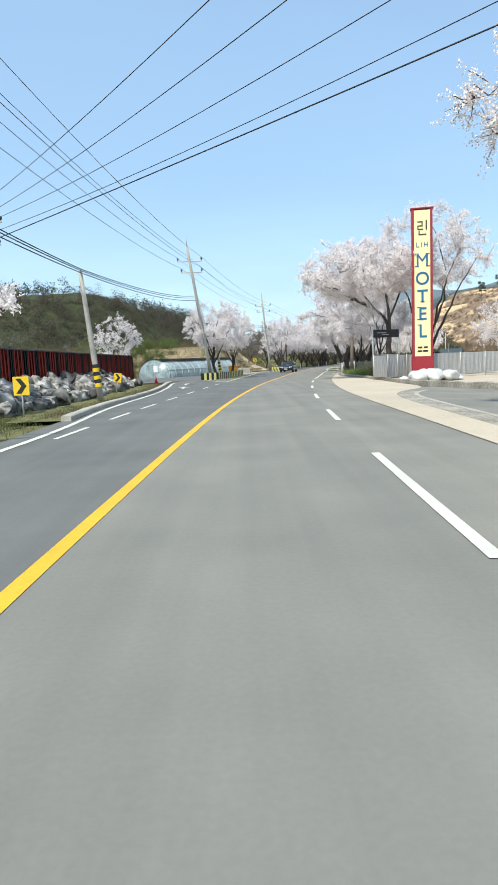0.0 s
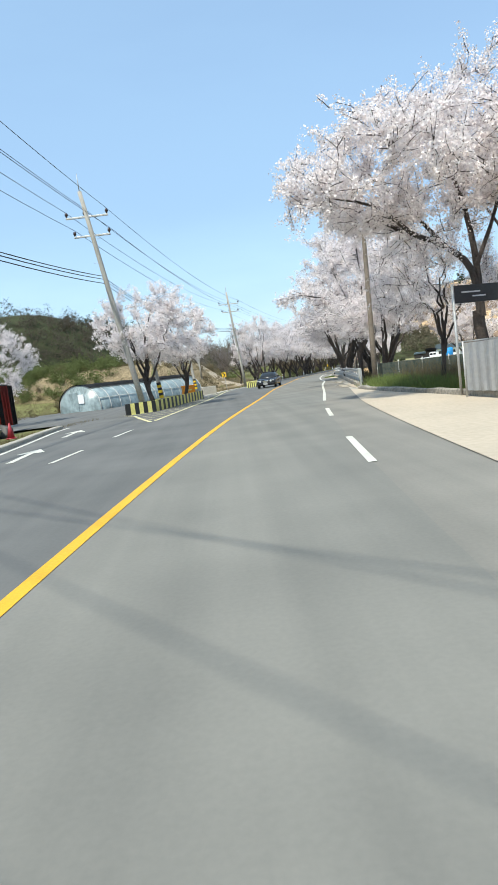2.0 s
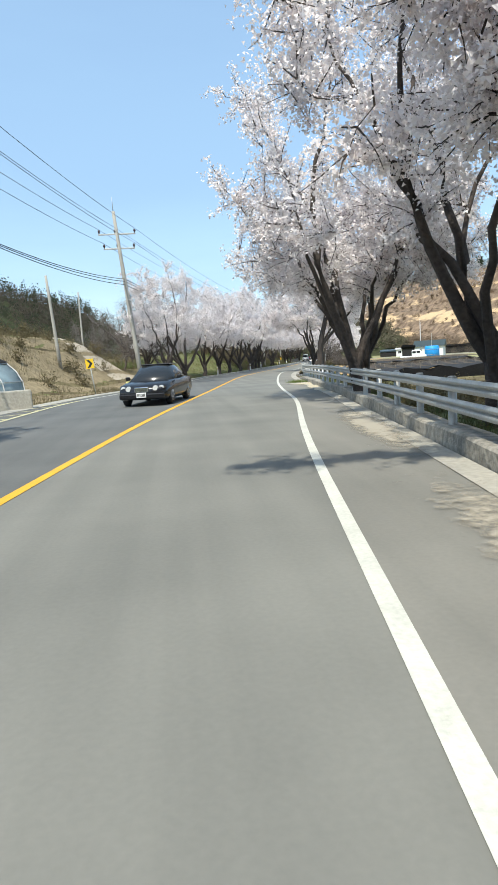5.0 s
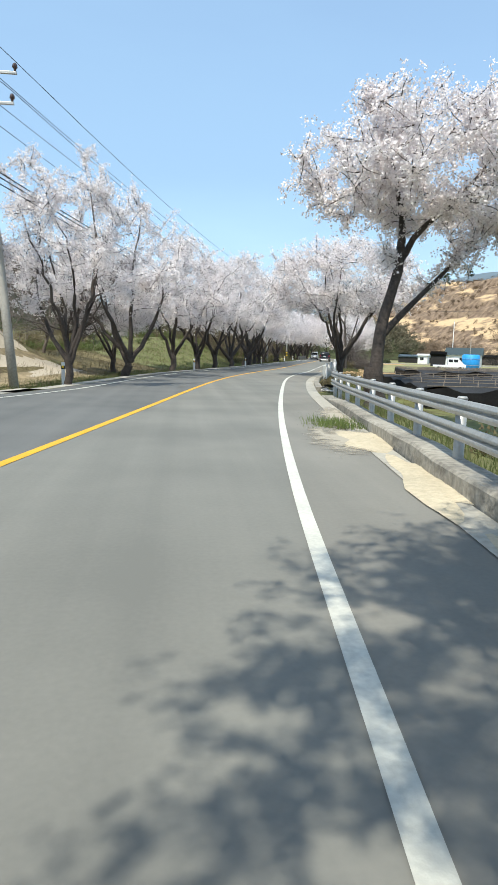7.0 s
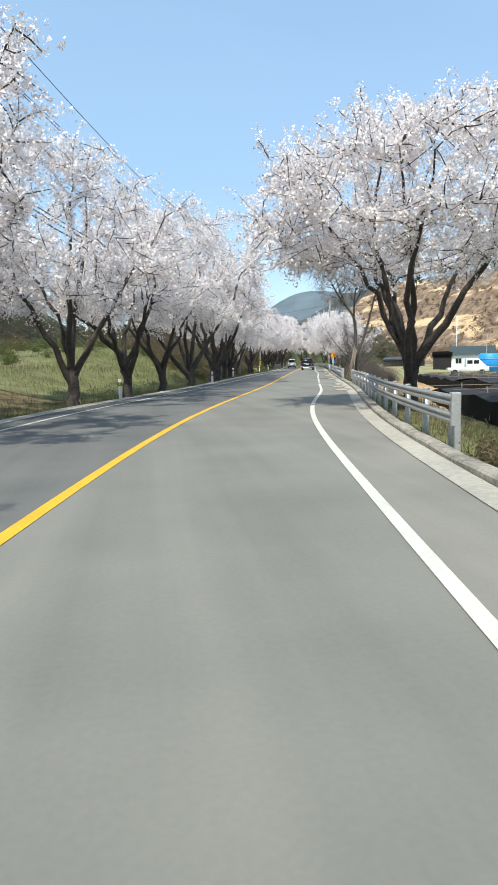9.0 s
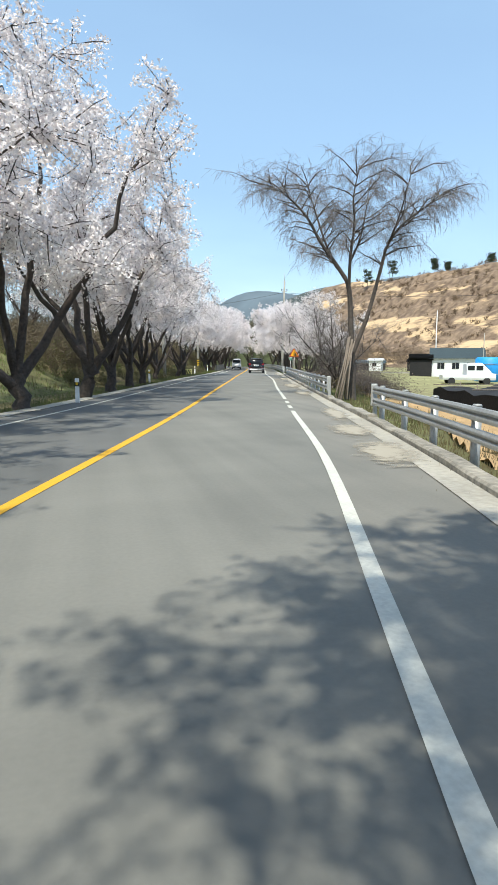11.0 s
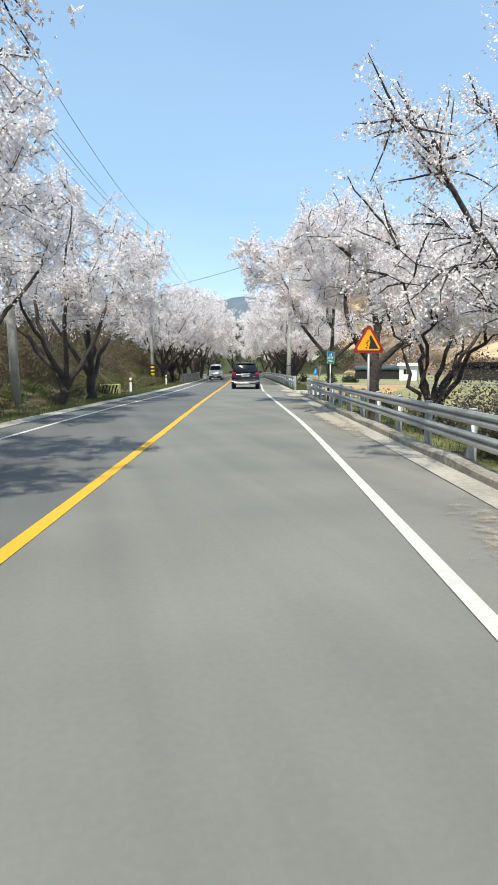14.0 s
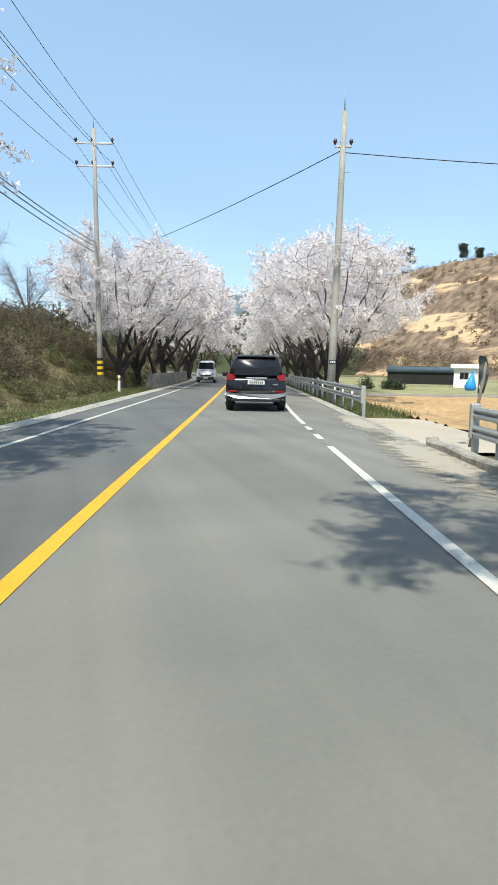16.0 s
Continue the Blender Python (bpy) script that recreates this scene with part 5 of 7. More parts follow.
def letters(text, size, x, z, y, mat, parent, name="lettering", thick=0.012, squeeze=1.0):
    """Raised letters in the built-in font, facing the road's start, centred at x with the baseline at z."""
    cu = bpy.data.curves.new(name, "FONT")
    cu.body, cu.size, cu.extrude, cu.align_x, cu.offset = text, size, thick, "CENTER", 0.0 if text == "M" else 0.012 * size
    tmp = bpy.data.objects.new(name, cu)
    scene.collection.objects.link(tmp)
    mesh = bpy.data.meshes.new_from_object(tmp.evaluated_get(bpy.context.evaluated_depsgraph_get()))
    bpy.data.objects.remove(tmp)
    mesh.transform(Matrix.Translation((x, y, z)) @ Matrix.Rotation(radians(90), 4, "X") @ Matrix.Diagonal((squeeze, 1, 1, 1)))
    mesh.materials.clear()
    return finish(name, mesh, mat, parent)


def motel_sign():
    top = thing("roadside_sign", "tall red and cream motel sign tower with blue letters", "sign", (11.15, 40.3, 0.05), -11)
    part("base", boxes((0, 0, 0.6, 1.45, 0.55, 1.5), bevel=0.03), M_RED, top, "red painted base")
    part("core", boxes((0, 0.02, 5.9, 1.0, 0.45, 9.3), bevel=0.02), M_RED, top)
    for s in (-1, 1):
        part("side_panel", boxes((s * 0.605, 0, 5.95, 0.15, 0.62, 9.4), bevel=0.02), M_RED, top, "red side panel")
    part("face", boxes((0, -0.235, 5.95, 1.055, 0.08, 9.2), bevel=0.01), M_CREAM, top, "cream sign face")
    part("cap", boxes((0, 0, 10.68, 1.5, 0.66, 0.08), bevel=0.02), M_RED, top)
    for k, ch in enumerate("MOTEL"):
        letters(ch, 1.14, 0.0, 7.05 - 1.12 * k, -0.285, M_BLUE, top, "letter")
    for k, rows in ((0, ((-0.36, 0.0), (0.36, 0.0), (-0.36, 0.79), (0.36, 0.79))), (2, ((0.0, 0.0),)), (3, ((-0.24, 0.0), (-0.24, 0.79))), (4, ((-0.2, 0.79),))):
        for px, pz in rows:
            part("serif", boxes((px, -0.285, 7.08 - 1.12 * k + pz * 0.97, 0.27, 0.024, 0.055)), M_BLUE, top)
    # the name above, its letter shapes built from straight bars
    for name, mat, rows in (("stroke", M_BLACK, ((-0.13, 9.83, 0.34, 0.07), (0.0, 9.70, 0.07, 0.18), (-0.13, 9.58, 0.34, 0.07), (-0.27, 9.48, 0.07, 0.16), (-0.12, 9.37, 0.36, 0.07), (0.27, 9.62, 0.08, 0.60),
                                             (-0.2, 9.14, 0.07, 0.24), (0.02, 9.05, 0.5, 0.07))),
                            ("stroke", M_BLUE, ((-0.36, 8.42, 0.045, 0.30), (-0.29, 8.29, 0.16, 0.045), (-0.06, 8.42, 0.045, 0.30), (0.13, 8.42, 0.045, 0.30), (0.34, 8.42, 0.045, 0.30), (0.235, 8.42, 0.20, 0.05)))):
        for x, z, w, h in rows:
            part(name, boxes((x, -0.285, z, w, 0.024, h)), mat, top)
    for x, z, w in ((-0.18, 1.92, 0.3), (0.2, 1.92, 0.25), (-0.2, 1.68, 0.28), (0.18, 1.68, 0.34)):
        part("bar", boxes((x, -0.285, z, w, 0.02, 0.11)), M_BLACK, top)
    return top


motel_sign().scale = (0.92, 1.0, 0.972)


def sheet_fence(pts, h=1.35, z=0.1):
    """Corrugated metal sheets between posts."""
    top = thing("metal_fence", "pale grey corrugated metal fence round a yard", "fence", (*pts[0], z))
    for (x0, y0), (x1, y1) in zip(pts, pts[1:]):
        length = math.hypot(x1 - x0, y1 - y0)
        n = max(1, round(length / 1.8))
        ang = math.atan2(y1 - y0, x1 - x0)
        for k in range(n):
            bm = bmesh.new()
            w = length / n - 0.03
            m = 24
            cols = []
            for i in range(m + 1):
                d = 0.018 if (i // 2) % 2 else -0.018
                cols.append([bm.verts.new((w * i / m, d, zz)) for zz in (0.0, h)])
            for a, b in zip(cols, cols[1:]):
                bm.faces.new((a[0], b[0], b[1], a[1]))
            bmesh.ops.solidify(bm, geom=bm.faces[:], thickness=0.006)
            q = part("sheet", bm, M_GREY_METAL, top)
            q.location = (x0 + (x1 - x0) * k / n - pts[0][0], y0 + (y1 - y0) * k / n - pts[0][1], 0.05)
            q.rotation_euler = (0, 0, ang)
            bm = bmesh.new()
            tube(bm, [(0, 0, -0.2), (0, 0, h + 0.1)], 0.03, 8)
            q = part("post", bm, M_STEEL, top)
            q.location = (x0 + (x1 - x0) * k / n - pts[0][0] + 0.03 * math.sin(ang), y0 + (y1 - y0) * k / n - pts[0][1] - 0.05, 0)
    return top


sheet_fence([(8.15, 40.9), (8.45, 38.3), (10.2, 40.6), (14.0, 41.6), (32.0, 45.5)])


def net_fence(x0, y0, x1, y1, h):
    """Dark green mesh on steel posts."""
    top = thing("net_fence", "dark green mesh fence on steel posts behind long grass", "fence", (x0, y0, float(height(x0, y0))))
    d = Vector((x1 - x0, y1 - y0, 0))
    n = max(2, round(d.length / 2.0))
    ang = math.atan2(d.y, d.x)
    for k in range(n):
        q = part("mesh_panel", boxes((d.length / n / 2, 0, h / 2, d.length / n - 0.02, 0.015, h)), M_GREEN_MESH, top, "dark green mesh")
        q.location, q.rotation_euler = d * (k / n), (0, 0, ang)
    for k in range(n + 1):
        q = part("post", tube(bmesh.new(), [(0, 0.04, -0.4), (0, 0.04, h + 0.1)], 0.03, 8), M_STEEL, top)
        q.location = d * (k / n)


M_GREEN_MESH = material("green mesh", (0.03, 0.085, 0.072), 0.9, 0, 0.6, 5, 1.0, 0.3, tint=(0.07, 0.075, 0.06))
net_fence(9.9, 58.6, 13.6, 49.6, 1.2)


def notice_board():
    top = thing("notice_board", "dark weathered notice board on two metal posts", "board", (9.2, 42.0, 0), 20)
    for s in (-1, 1):
        part("post", tube(bmesh.new(), [(s * 1.0, 0, -0.2), (s * 1.0, 0, 3.25)], 0.04, 8), M_STEEL, top)
    part("panel", boxes((0, 0, 2.95, 2.0, 0.06, 0.52), bevel=0.01), M_BLACK, top, "dark faded panel")
    part("rail", boxes((0, 0, 1.55, 2.0, 0.05, 0.05), bevel=0.01), M_STEEL, top)
    for k in range(2):
        part("bar", boxes((-0.35 + 0.3 * k, -0.036, 3.0 - 0.13 * k, 0.7 - 0.2 * k, 0.012, 0.04)), M_GREY_METAL, top)


notice_board()


def chevron(x, y, z, size, label, turn=0.0, post=True, tilt=0.0):
    top = thing("chevron_sign", label, "road sign", (x, y, float(height(x, y))), turn, "chevron signs")
    top.rotation_euler = (0, radians(tilt), radians(turn))
    if post:
        part("post", tube(bmesh.new(), [(0, 0.03, -0.3), (0, 0.03, z + size * 0.4)], 0.03, 8), M_STEEL, top)
    part("plate", boxes((0, 0, z, size * 0.85, 0.02, size), bevel=0.006), M_YELLOW, top, "yellow plate")
    bm = bmesh.new()
    s = size
    pts = [(-0.28, 0.4), (0.0, 0.4), (0.3, 0.0), (0.0, -0.4), (-0.28, -0.4), (0.02, 0.0)]
    vs = [bm.verts.new((px * s, -0.014, z + pz * s)) for px, pz in pts]
    bm.faces.new((vs[0], vs[5], vs[2], vs[1]))
    bm.faces.new((vs[5], vs[4], vs[3], vs[2]))
    part("arrow", bm, M_BLACK, top, "black bent arrow")


chevron(-7.5, 20.6, 1.05, 0.62, "yellow chevron sign with a black arrow beside a rock wall")
chevron(-8.0, 37.6, 0.95, 0.55, "faded yellow chevron sign tilting beside the rocks", tilt=8)
chevron(1.2, 95.0, 1.85, 0.55, "yellow chevron sign with a black arrow on the bank", tilt=-6)


def warning_triangle():
    x, y = 31.92, 167.1
    top = thing("warning_sign", "red-edged yellow triangular falling rocks sign on a post", "road sign", (x, y, -0.12), -12)
    top.scale = (0.86, 0.86, 0.86)
    part("post", tube(bmesh.new(), [(0.02, 0.05, -0.9), (0.02, 0.05, 2.86)], 0.038, 10), M_STEEL, top)

    def tri(r, yy, mat, name, label="", thick=0.02):
        bm = bmesh.new()
        z0 = 2.46
        ring = []
        for k in range(3):
            a = radians(90 + 120 * k)
            for da in (-5, 5):
                ring.append((math.cos(a + radians(da)) * r, z0 + math.sin(a + radians(da)) * r))
        front = [bm.verts.new((px, yy - thick / 2, pz)) for px, pz in ring]
        back = [bm.verts.new((px, yy + thick / 2, pz)) for px, pz in ring]
        bm.faces.new(front)
        bm.faces.new(back[::-1])
        for k in range(len(ring)):
            bm.faces.new((front[k], back[k], back[(k + 1) % 6], front[(k + 1) % 6]))
        part(name, bm, mat, top, label)

    tri(0.50, 0.0, M_RED, "border", "red border")
    tri(0.38, -0.016, M_AMBER, "face", "orange-yellow face")
    bm = bmesh.new()
    bm.faces.new([bm.verts.new((px, -0.031, pz)) for px, pz in ((0.0, 2.29), (0.28, 2.29), (0.05, 2.69), (0.01, 2.62), (0.04, 2.5))])
    part("cliff_symbol", bm, M_BLACK, top)
    for px, pz in ((-0.07, 2.32), (-0.04, 2.39), (-0.06, 2.46), (-0.025, 2.52)):
        part("rock_symbol", boxes((px, -0.031, pz, 0.04, 0.006, 0.04), bevel=0.002), M_BLACK, top)


warning_triangle()


def distance_sign(x, y):
    """Green shield with a blue oval on a thin post: route number, place and kilometres."""
    top = thing("distance_sign", "green road sign with a blue route oval and white writing", "road sign", (x, y, 0.55), -14)
    top.scale = (0.56, 0.56, 0.56)
    part("post", tube(bmesh.new(), [(0, 0.05, -2.9), (0, 0.05, 2.4)], 0.05, 8), M_STEEL, top)
    part("border", boxes((0, 0.004, 2.18, 0.50, 0.02, 0.80), bevel=0.03), M_PLATE, top, "white border")
    part("plate", boxes((0, -0.004, 2.18, 0.46, 0.02, 0.76), bevel=0.03), M_SIGNGREEN, top, "green plate")
    bm = bmesh.new()
    bmesh.ops.create_circle(bm, cap_ends=True, segments=24, radius=1.0)
    bmesh.ops.transform(bm, matrix=Matrix.Translation((0, -0.017, 2.38)) @ Matrix.Rotation(radians(90), 4, "X") @ Matrix.Diagonal((0.19, 0.13, 1, 1)), verts=bm.verts[:])
    part("route_oval", bm, M_SIGNBLUE, top, "blue oval")
    letters("13", 0.20, 0, 2.31, -0.022, M_PLATE, top, "lettering", 0.003)
    letters("\uae08\uc0b0", 0.19, 0, 2.09, -0.018, M_PLATE, top, "lettering", 0.003)
    letters("14km", 0.15, 0, 1.90, -0.018, M_PLATE, top, "lettering", 0.003)
    return top


distance_sign(34.2, 174.95)


def delineator(x, y, label="white and yellow plastic delineator post at the road's edge"):
    top = thing("delineator_post", label, "road post", (x, y, float(height(x, y))), bearing(y), "delineator posts")
    part("body", boxes((0, 0, 0.42, 0.14, 0.06, 1.0), bevel=0.02), M_WHITE, top)
    part("band", boxes((0, -0.004, 0.72, 0.145, 0.062, 0.14)), M_BLACK, top)
    part("reflector", boxes((0, -0.034, 0.74, 0.08, 0.012, 0.1), bevel=0.004), M_YELLOW, top)


for x, y in ((4.75, 104.9), (20.2, 163.4), (28.1, 192.3), (10.4, 126.0), (32.6, 208.6), (15.8, 141.5)):
    delineator(x, y)


def striped_block(x, y, w, d, h, turn, label, n=6):
    """Concrete block with slanting black and yellow stripes on its face."""
    top = thing("warning_block", label, "barrier", (x, y, float(height(x, y))), turn)
    part("body", boxes((0, 0, h / 2, w, d, h), bevel=0.03), M_PALE_YELLOW, top)
    for k in range(n):
        bm = bmesh.new()
        x0 = -w / 2 + w * k / n + 0.03
        sw = w / n * 0.5
        sl = 0.18
        bm.faces.new([bm.verts.new(q) for q in ((x0, -d / 2 - 0.004, 0.03), (x0 + sw, -d / 2 - 0.004, 0.03), (min(w / 2 - 0.03, x0 + sw + sl), -d / 2 - 0.004, h - 0.04), (min(w / 2 - 0.04, x0 + sl), -d / 2 - 0.004, h - 0.04))])
        part("stripe", bm, M_BLACK, top, "black slanting stripe")


striped_block(4.0, 90.7, 1.3, 0.5, 0.75, 0, "yellow and black warning block at the end of the bank")
striped_block(26.7, 189.4, 1.1, 0.5, 0.6, -14, "weathered box with yellow and black stripes on the verge")


# ---- traffic island ----
def island():
    a, b = Vector((-2.85, 58.3, 0)), Vector((-0.75, 72.3, 0))
    top = thing("traffic_island", "concrete traffic island with yellow and black striped sides", "traffic island", (a.x, a.y, 0))
    n = 28
    d = (b - a) / n
    h, w = 0.62, 0.16
    ang = math.atan2(d.y, d.x)
    for k in range(n):
        bm = boxes((d.length / 2, 0, h / 2 - 0.1, d.length, w, h + 0.2))
        q = part("kerb_block", bm, M_BLACK if k % 2 else M_PALE_YELLOW, top, "painted kerb block")
        q.location, q.rotation_euler = d * k, (0, 0, ang)
    left = Vector((-4.35, 57.3, 0)) - a
    fd = -left
    for k in range(7):
        bm = boxes((fd.length / 14, 0, h / 2 - 0.1, fd.length / 7, w, h + 0.2))
        q = part("kerb_block", bm, M_PALE_YELLOW if k % 2 else M_BLACK, top, "painted kerb block")
        q.location, q.rotation_euler = left + fd * k / 7, (0, 0, math.atan2(fd.y, fd.x))
    c = Vector((-3.6, 73.0, 0)) - a
    bm = bmesh.new()
    lo = [bm.verts.new((p.x, p.y, -0.2)) for p in (left, Vector((0, 0, 0)), b - a, c)]
    hi = [bm.verts.new((p.x, p.y, 0.5)) for p in (left, Vector((0, 0, 0)), b - a, c)]
    bm.faces.new(hi)
    for k in range(4):
        bm.faces.new((lo[k], lo[(k + 1) % 4], hi[(k + 1) % 4], hi[k]))
    part("fill", bm, M_GROUND, top, "dry earth fill")


island()
top = thing("grit_box", "orange plastic grit box on the traffic island", "box", (-1.75, 71.6, 0.5), 15)
part("body", boxes((0, 0, 0.28, 0.95, 0.6, 0.56), bevel=0.04), M_ORANGE, top)
part("lid", boxes((0, 0, 0.61, 1.02, 0.66, 0.12), bevel=0.05), M_ORANGE, top)
part("bar", boxes((0, -0.305, 0.3, 0.4, 0.012, 0.1)), M_PALE_YELLOW, top)
top = thing("concrete_block", "pale concrete footing block beside a pole", "block", (-0.6, 83.6, -0.1), 20)
part("body", boxes((0, 0, 0.4, 1.4, 0.7, 0.9), bevel=0.05), M_CONCRETE, top)


def greenhouse():
    a, b = Vector((-11.8, 78.5, 0)), Vector((-3.6, 91.0, 0))
    d = b - a
    top = thing("greenhouse", "arched plastic film greenhouse with steel hoops", "greenhouse", (a.x, a.y, -0.1), math.degrees(math.atan2(d.y, d.x)))
    w, h, n = 2.5, 2.35, 10
    arc = [(-w, 0.0)] + [(-math.cos(math.pi * k / n) * w, 0.55 + math.sin(math.pi * k / n) * (h - 0.55)) for k in range(n + 1)] + [(w, 0.0)]
    bm = bmesh.new()
    rings = [[bm.verts.new((x, y, z)) for y, z in arc] for x in np.linspace(0, d.length, 14)]
    for p, q in zip(rings, rings[1:]):
        for k in range(len(arc) - 1):
            bm.faces.new((p[k], p[k + 1], q[k + 1], q[k]))
    bm.faces.new(rings[0][::-1])
    bm.faces.new(rings[-1])
    part("film", bm, M_FILM, top, "pale bluish translucent film", True)
    for x in np.linspace(0.0, d.length, 13):
        part("hoop", tube(bmesh.new(), [(x, y * 1.01, z * 1.01 + 0.01) for y, z in arc], 0.03, 6), M_SACK, top, "white hoop")
    for k in (2, 4, n - 1, n + 1):
        y, z = arc[k]
        part("purlin", tube(bmesh.new(), [(0.0, y * 1.015, z * 1.015 + 0.01), (d.length, y * 1.015, z * 1.015 + 0.01)], 0.02, 5), M_SACK, top)
    bm = bmesh.new()
    rings = [[bm.verts.new((x, y * 1.03, z * 1.03 + 0.03 + 0.02 * math.sin(3.1 * x + k))) for k, (y, z) in enumerate(arc[n // 2 - 1:n + 2])] for x in np.linspace(-0.1, d.length + 0.1, 14)]
    for p, q in zip(rings, rings[1:]):
        for k in range(len(p) - 1):
            bm.faces.new((p[k], p[k + 1], q[k + 1], q[k]))
    bmesh.ops.solidify(bm, geom=bm.faces[:], thickness=0.03)
    part("shade_cover", bm, M_NET, top, "black net laid over the roof", True)
    part("door", boxes((-0.03, 0.6, 0.95, 0.04, 1.0, 1.7), bevel=0.01), M_FILM, top)
    part("notice", boxes((-0.06, -0.3, 1.2, 0.03, 0.7, 0.8)), M_WHITE, top, "white sheet on the end wall")


greenhouse()


def striped_container():
    top = thing("sheet_wall", "red and black striped corrugated sheet wall above rocks", "wall", (-11.0, 26.0, 0.55), 0)
    y = 0.0
    k = 0
    while y < 32.5:
        w = (1.15, 0.75, 0.95, 0.6)[k % 4]
        bm = bmesh.new()
        m = 10
        cols = []
        for i in range(m + 1):
            dx = 0.014 if (i // 2) % 2 else -0.014
            cols.append([bm.verts.new((dx, w * i / m, z)) for z in (-0.3, 1.9)])
        for a, b in zip(cols, cols[1:]):
            bm.faces.new((a[0], b[0], b[1], a[1]))
        bmesh.ops.solidify(bm, geom=bm.faces[:], thickness=0.01)
        q = part("sheet", bm, M_BLACK if k % 2 else M_RUST, top, "dark sheet" if k % 2 else "rust red sheet")
        q.location = (0.006 * y, y, 0)
        y += w
        k += 1
    part("top_rail", boxes((0.1, 16.2, 1.93, 0.1, 32.6, 0.07), bevel=0.01), M_BLACK, top)


striped_container()


def boulder(rng, size):
    bm = bmesh.new()
    sc = Vector((rng.uniform(0.8, 1.3), rng.uniform(0.7, 1.2), rng.uniform(0.65, 1.0)))
    for _ in range(15):
        d = Vector(rng.normal(0, 1, 3)).normalized() * size * rng.uniform(0.75, 1.1)
        bm.verts.new((d.x * sc.x, d.y * sc.y, d.z * sc.z))
    bmesh.ops.convex_hull(bm, input=bm.verts[:])
    bmesh.ops.bevel(bm, geom=bm.edges[:], offset=size * 0.05, segments=1, affect="EDGES")
    mesh = bpy.data.meshes.new("boulder")
    bm.to_mesh(mesh)
    bm.free()
    mesh.materials.append(M_ROCK)
    return mesh


rng = np.random.default_rng(8)
STONES = [boulder(rng, 0.42) for _ in range(9)]
for y in np.arange(19.0, 53.0, 0.62):
    for row in range(4):
        x = -8.3 - 0.62 * row + rng.normal(0, 0.12) - 0.02 * (y - 20)
        if y > 46:
            x -= (y - 46) * 0.12
        ob = tagged(new("boulder", STONES[rng.integers(9)]), "rough grey and white boulder in a rock wall", "rock", "rock wall boulders")
        s = rng.uniform(0.55, 1.0) if rng.random() < 0.7 else rng.uniform(1.1, 1.6)
        ob.matrix_world = pose(x, y + rng.normal(0, 0.15), 0.12 + 0.24 * row + rng.normal(0, 0.04), *rng.uniform(-30, 30, 2), rng.uniform(0, 360)) @ Matrix.Diagonal((s, s, s, 1))
# broken concrete and a scrap of black sheet in the gap between two guard rails
for x, y, s, turn in ((15.35, 104.6, 0.45, 10), (15.1, 103.8, 0.6, 60), (15.45, 103.6, 0.5, 130), (14.95, 102.9, 0.5, 200), (15.25, 102.6, 0.6, 280), (14.85, 102.1, 0.45, 20)):
    ob = tagged(new("broken_slab", STONES[rng.integers(9)]), "broken slab of pale concrete lying behind the gutter", "rubble", "broken slabs")
    ob.matrix_world = pose(x, y, 0.03, *rng.uniform(-12, 12, 2), turn) @ Matrix.Diagonal((s, s, 0.38 * s, 1))
bm = bmesh.new()
g = [[bm.verts.new((0.16 * i - 0.55, 0.14 * j - 0.3, 0.09 * math.sin(i * 1.7 + j) + 0.05 * math.cos(j * 2.6))) for j in range(5)] for i in range(8)]
for i in range(7):
    for j in range(4):
        bm.faces.new((g[i][j], g[i + 1][j], g[i + 1][j + 1], g[i][j + 1]))
bmesh.ops.solidify(bm, geom=bm.faces[:], thickness=0.012)
ob = tagged(part("plastic_sheet", bm, M_NET, None, "", True), "crumpled black plastic sheet lying on broken concrete", "plastic sheet")
ob.matrix_world = pose(15.2, 103.4, 0.16, 4, 3, 65) @ Matrix.Diagonal((0.6, 0.6, 0.6, 1))
top = thing("mast", "thin pale steel mast behind a farm house", "mast", (61.2, 195.4, float(height(61.2, 195.4))), 0)
part("pole", tube(bmesh.new(), [(0, 0, -0.3), (0, 0, 4.5), (0, 0, 8.6)], [0.09, 0.07, 0.045], 9), M_WHITE, top)
part("cap", tube(bmesh.new(), [(0, 0, 8.6), (0, 0, 8.75)], [0.06, 0.02], 9), M_STEEL, top)
for x, y, s in ((9.0, 36.5, 0.7), (9.7, 36.0, 1.15), (10.6, 36.1, 1.3), (11.5, 36.2, 1.15), (10.2, 36.9, 1.25), (11.1, 36.8, 1.1), (12.2, 36.7, 0.7)):
    bm = bmesh.new()
    bmesh.ops.create_icosphere(bm, subdivisions=3, radius=0.5)
    o = Vector(rng.uniform(-50, 50, 3))
    for v in bm.verts:
        v.co = Vector((v.co.x * 1.2, v.co.y * 0.9, v.co.z * 0.62)) * (1 + 0.35 * noise.noise(v.co * 3 + o))
    ob = tagged(part("plastic_sack", bm, M_SACK, None, "", True), "crumpled white plastic sack on the forecourt", "sack", "heap of sacks")
    ob.matrix_world = pose(x, y, float(height(x, y)) + 0.36 * s, 0, 0, 70 * s) @ Matrix.Diagonal((s, s, s, 1))
bm = bmesh.new()
tube(bm, [(0, 0, 0), (0, 0, 0.04)], 0.2, 12)
tube(bm, [(0, 0, 0.04), (0, 0, 0.6)], [0.14, 0.03], 12)
ob = tagged(part("traffic_cone", bm, M_RED), "small faded red traffic cone behind the kerb", "traffic cone")
ob.location = (-6.9, 46.5, 0.12)

# ---- vehicles ----


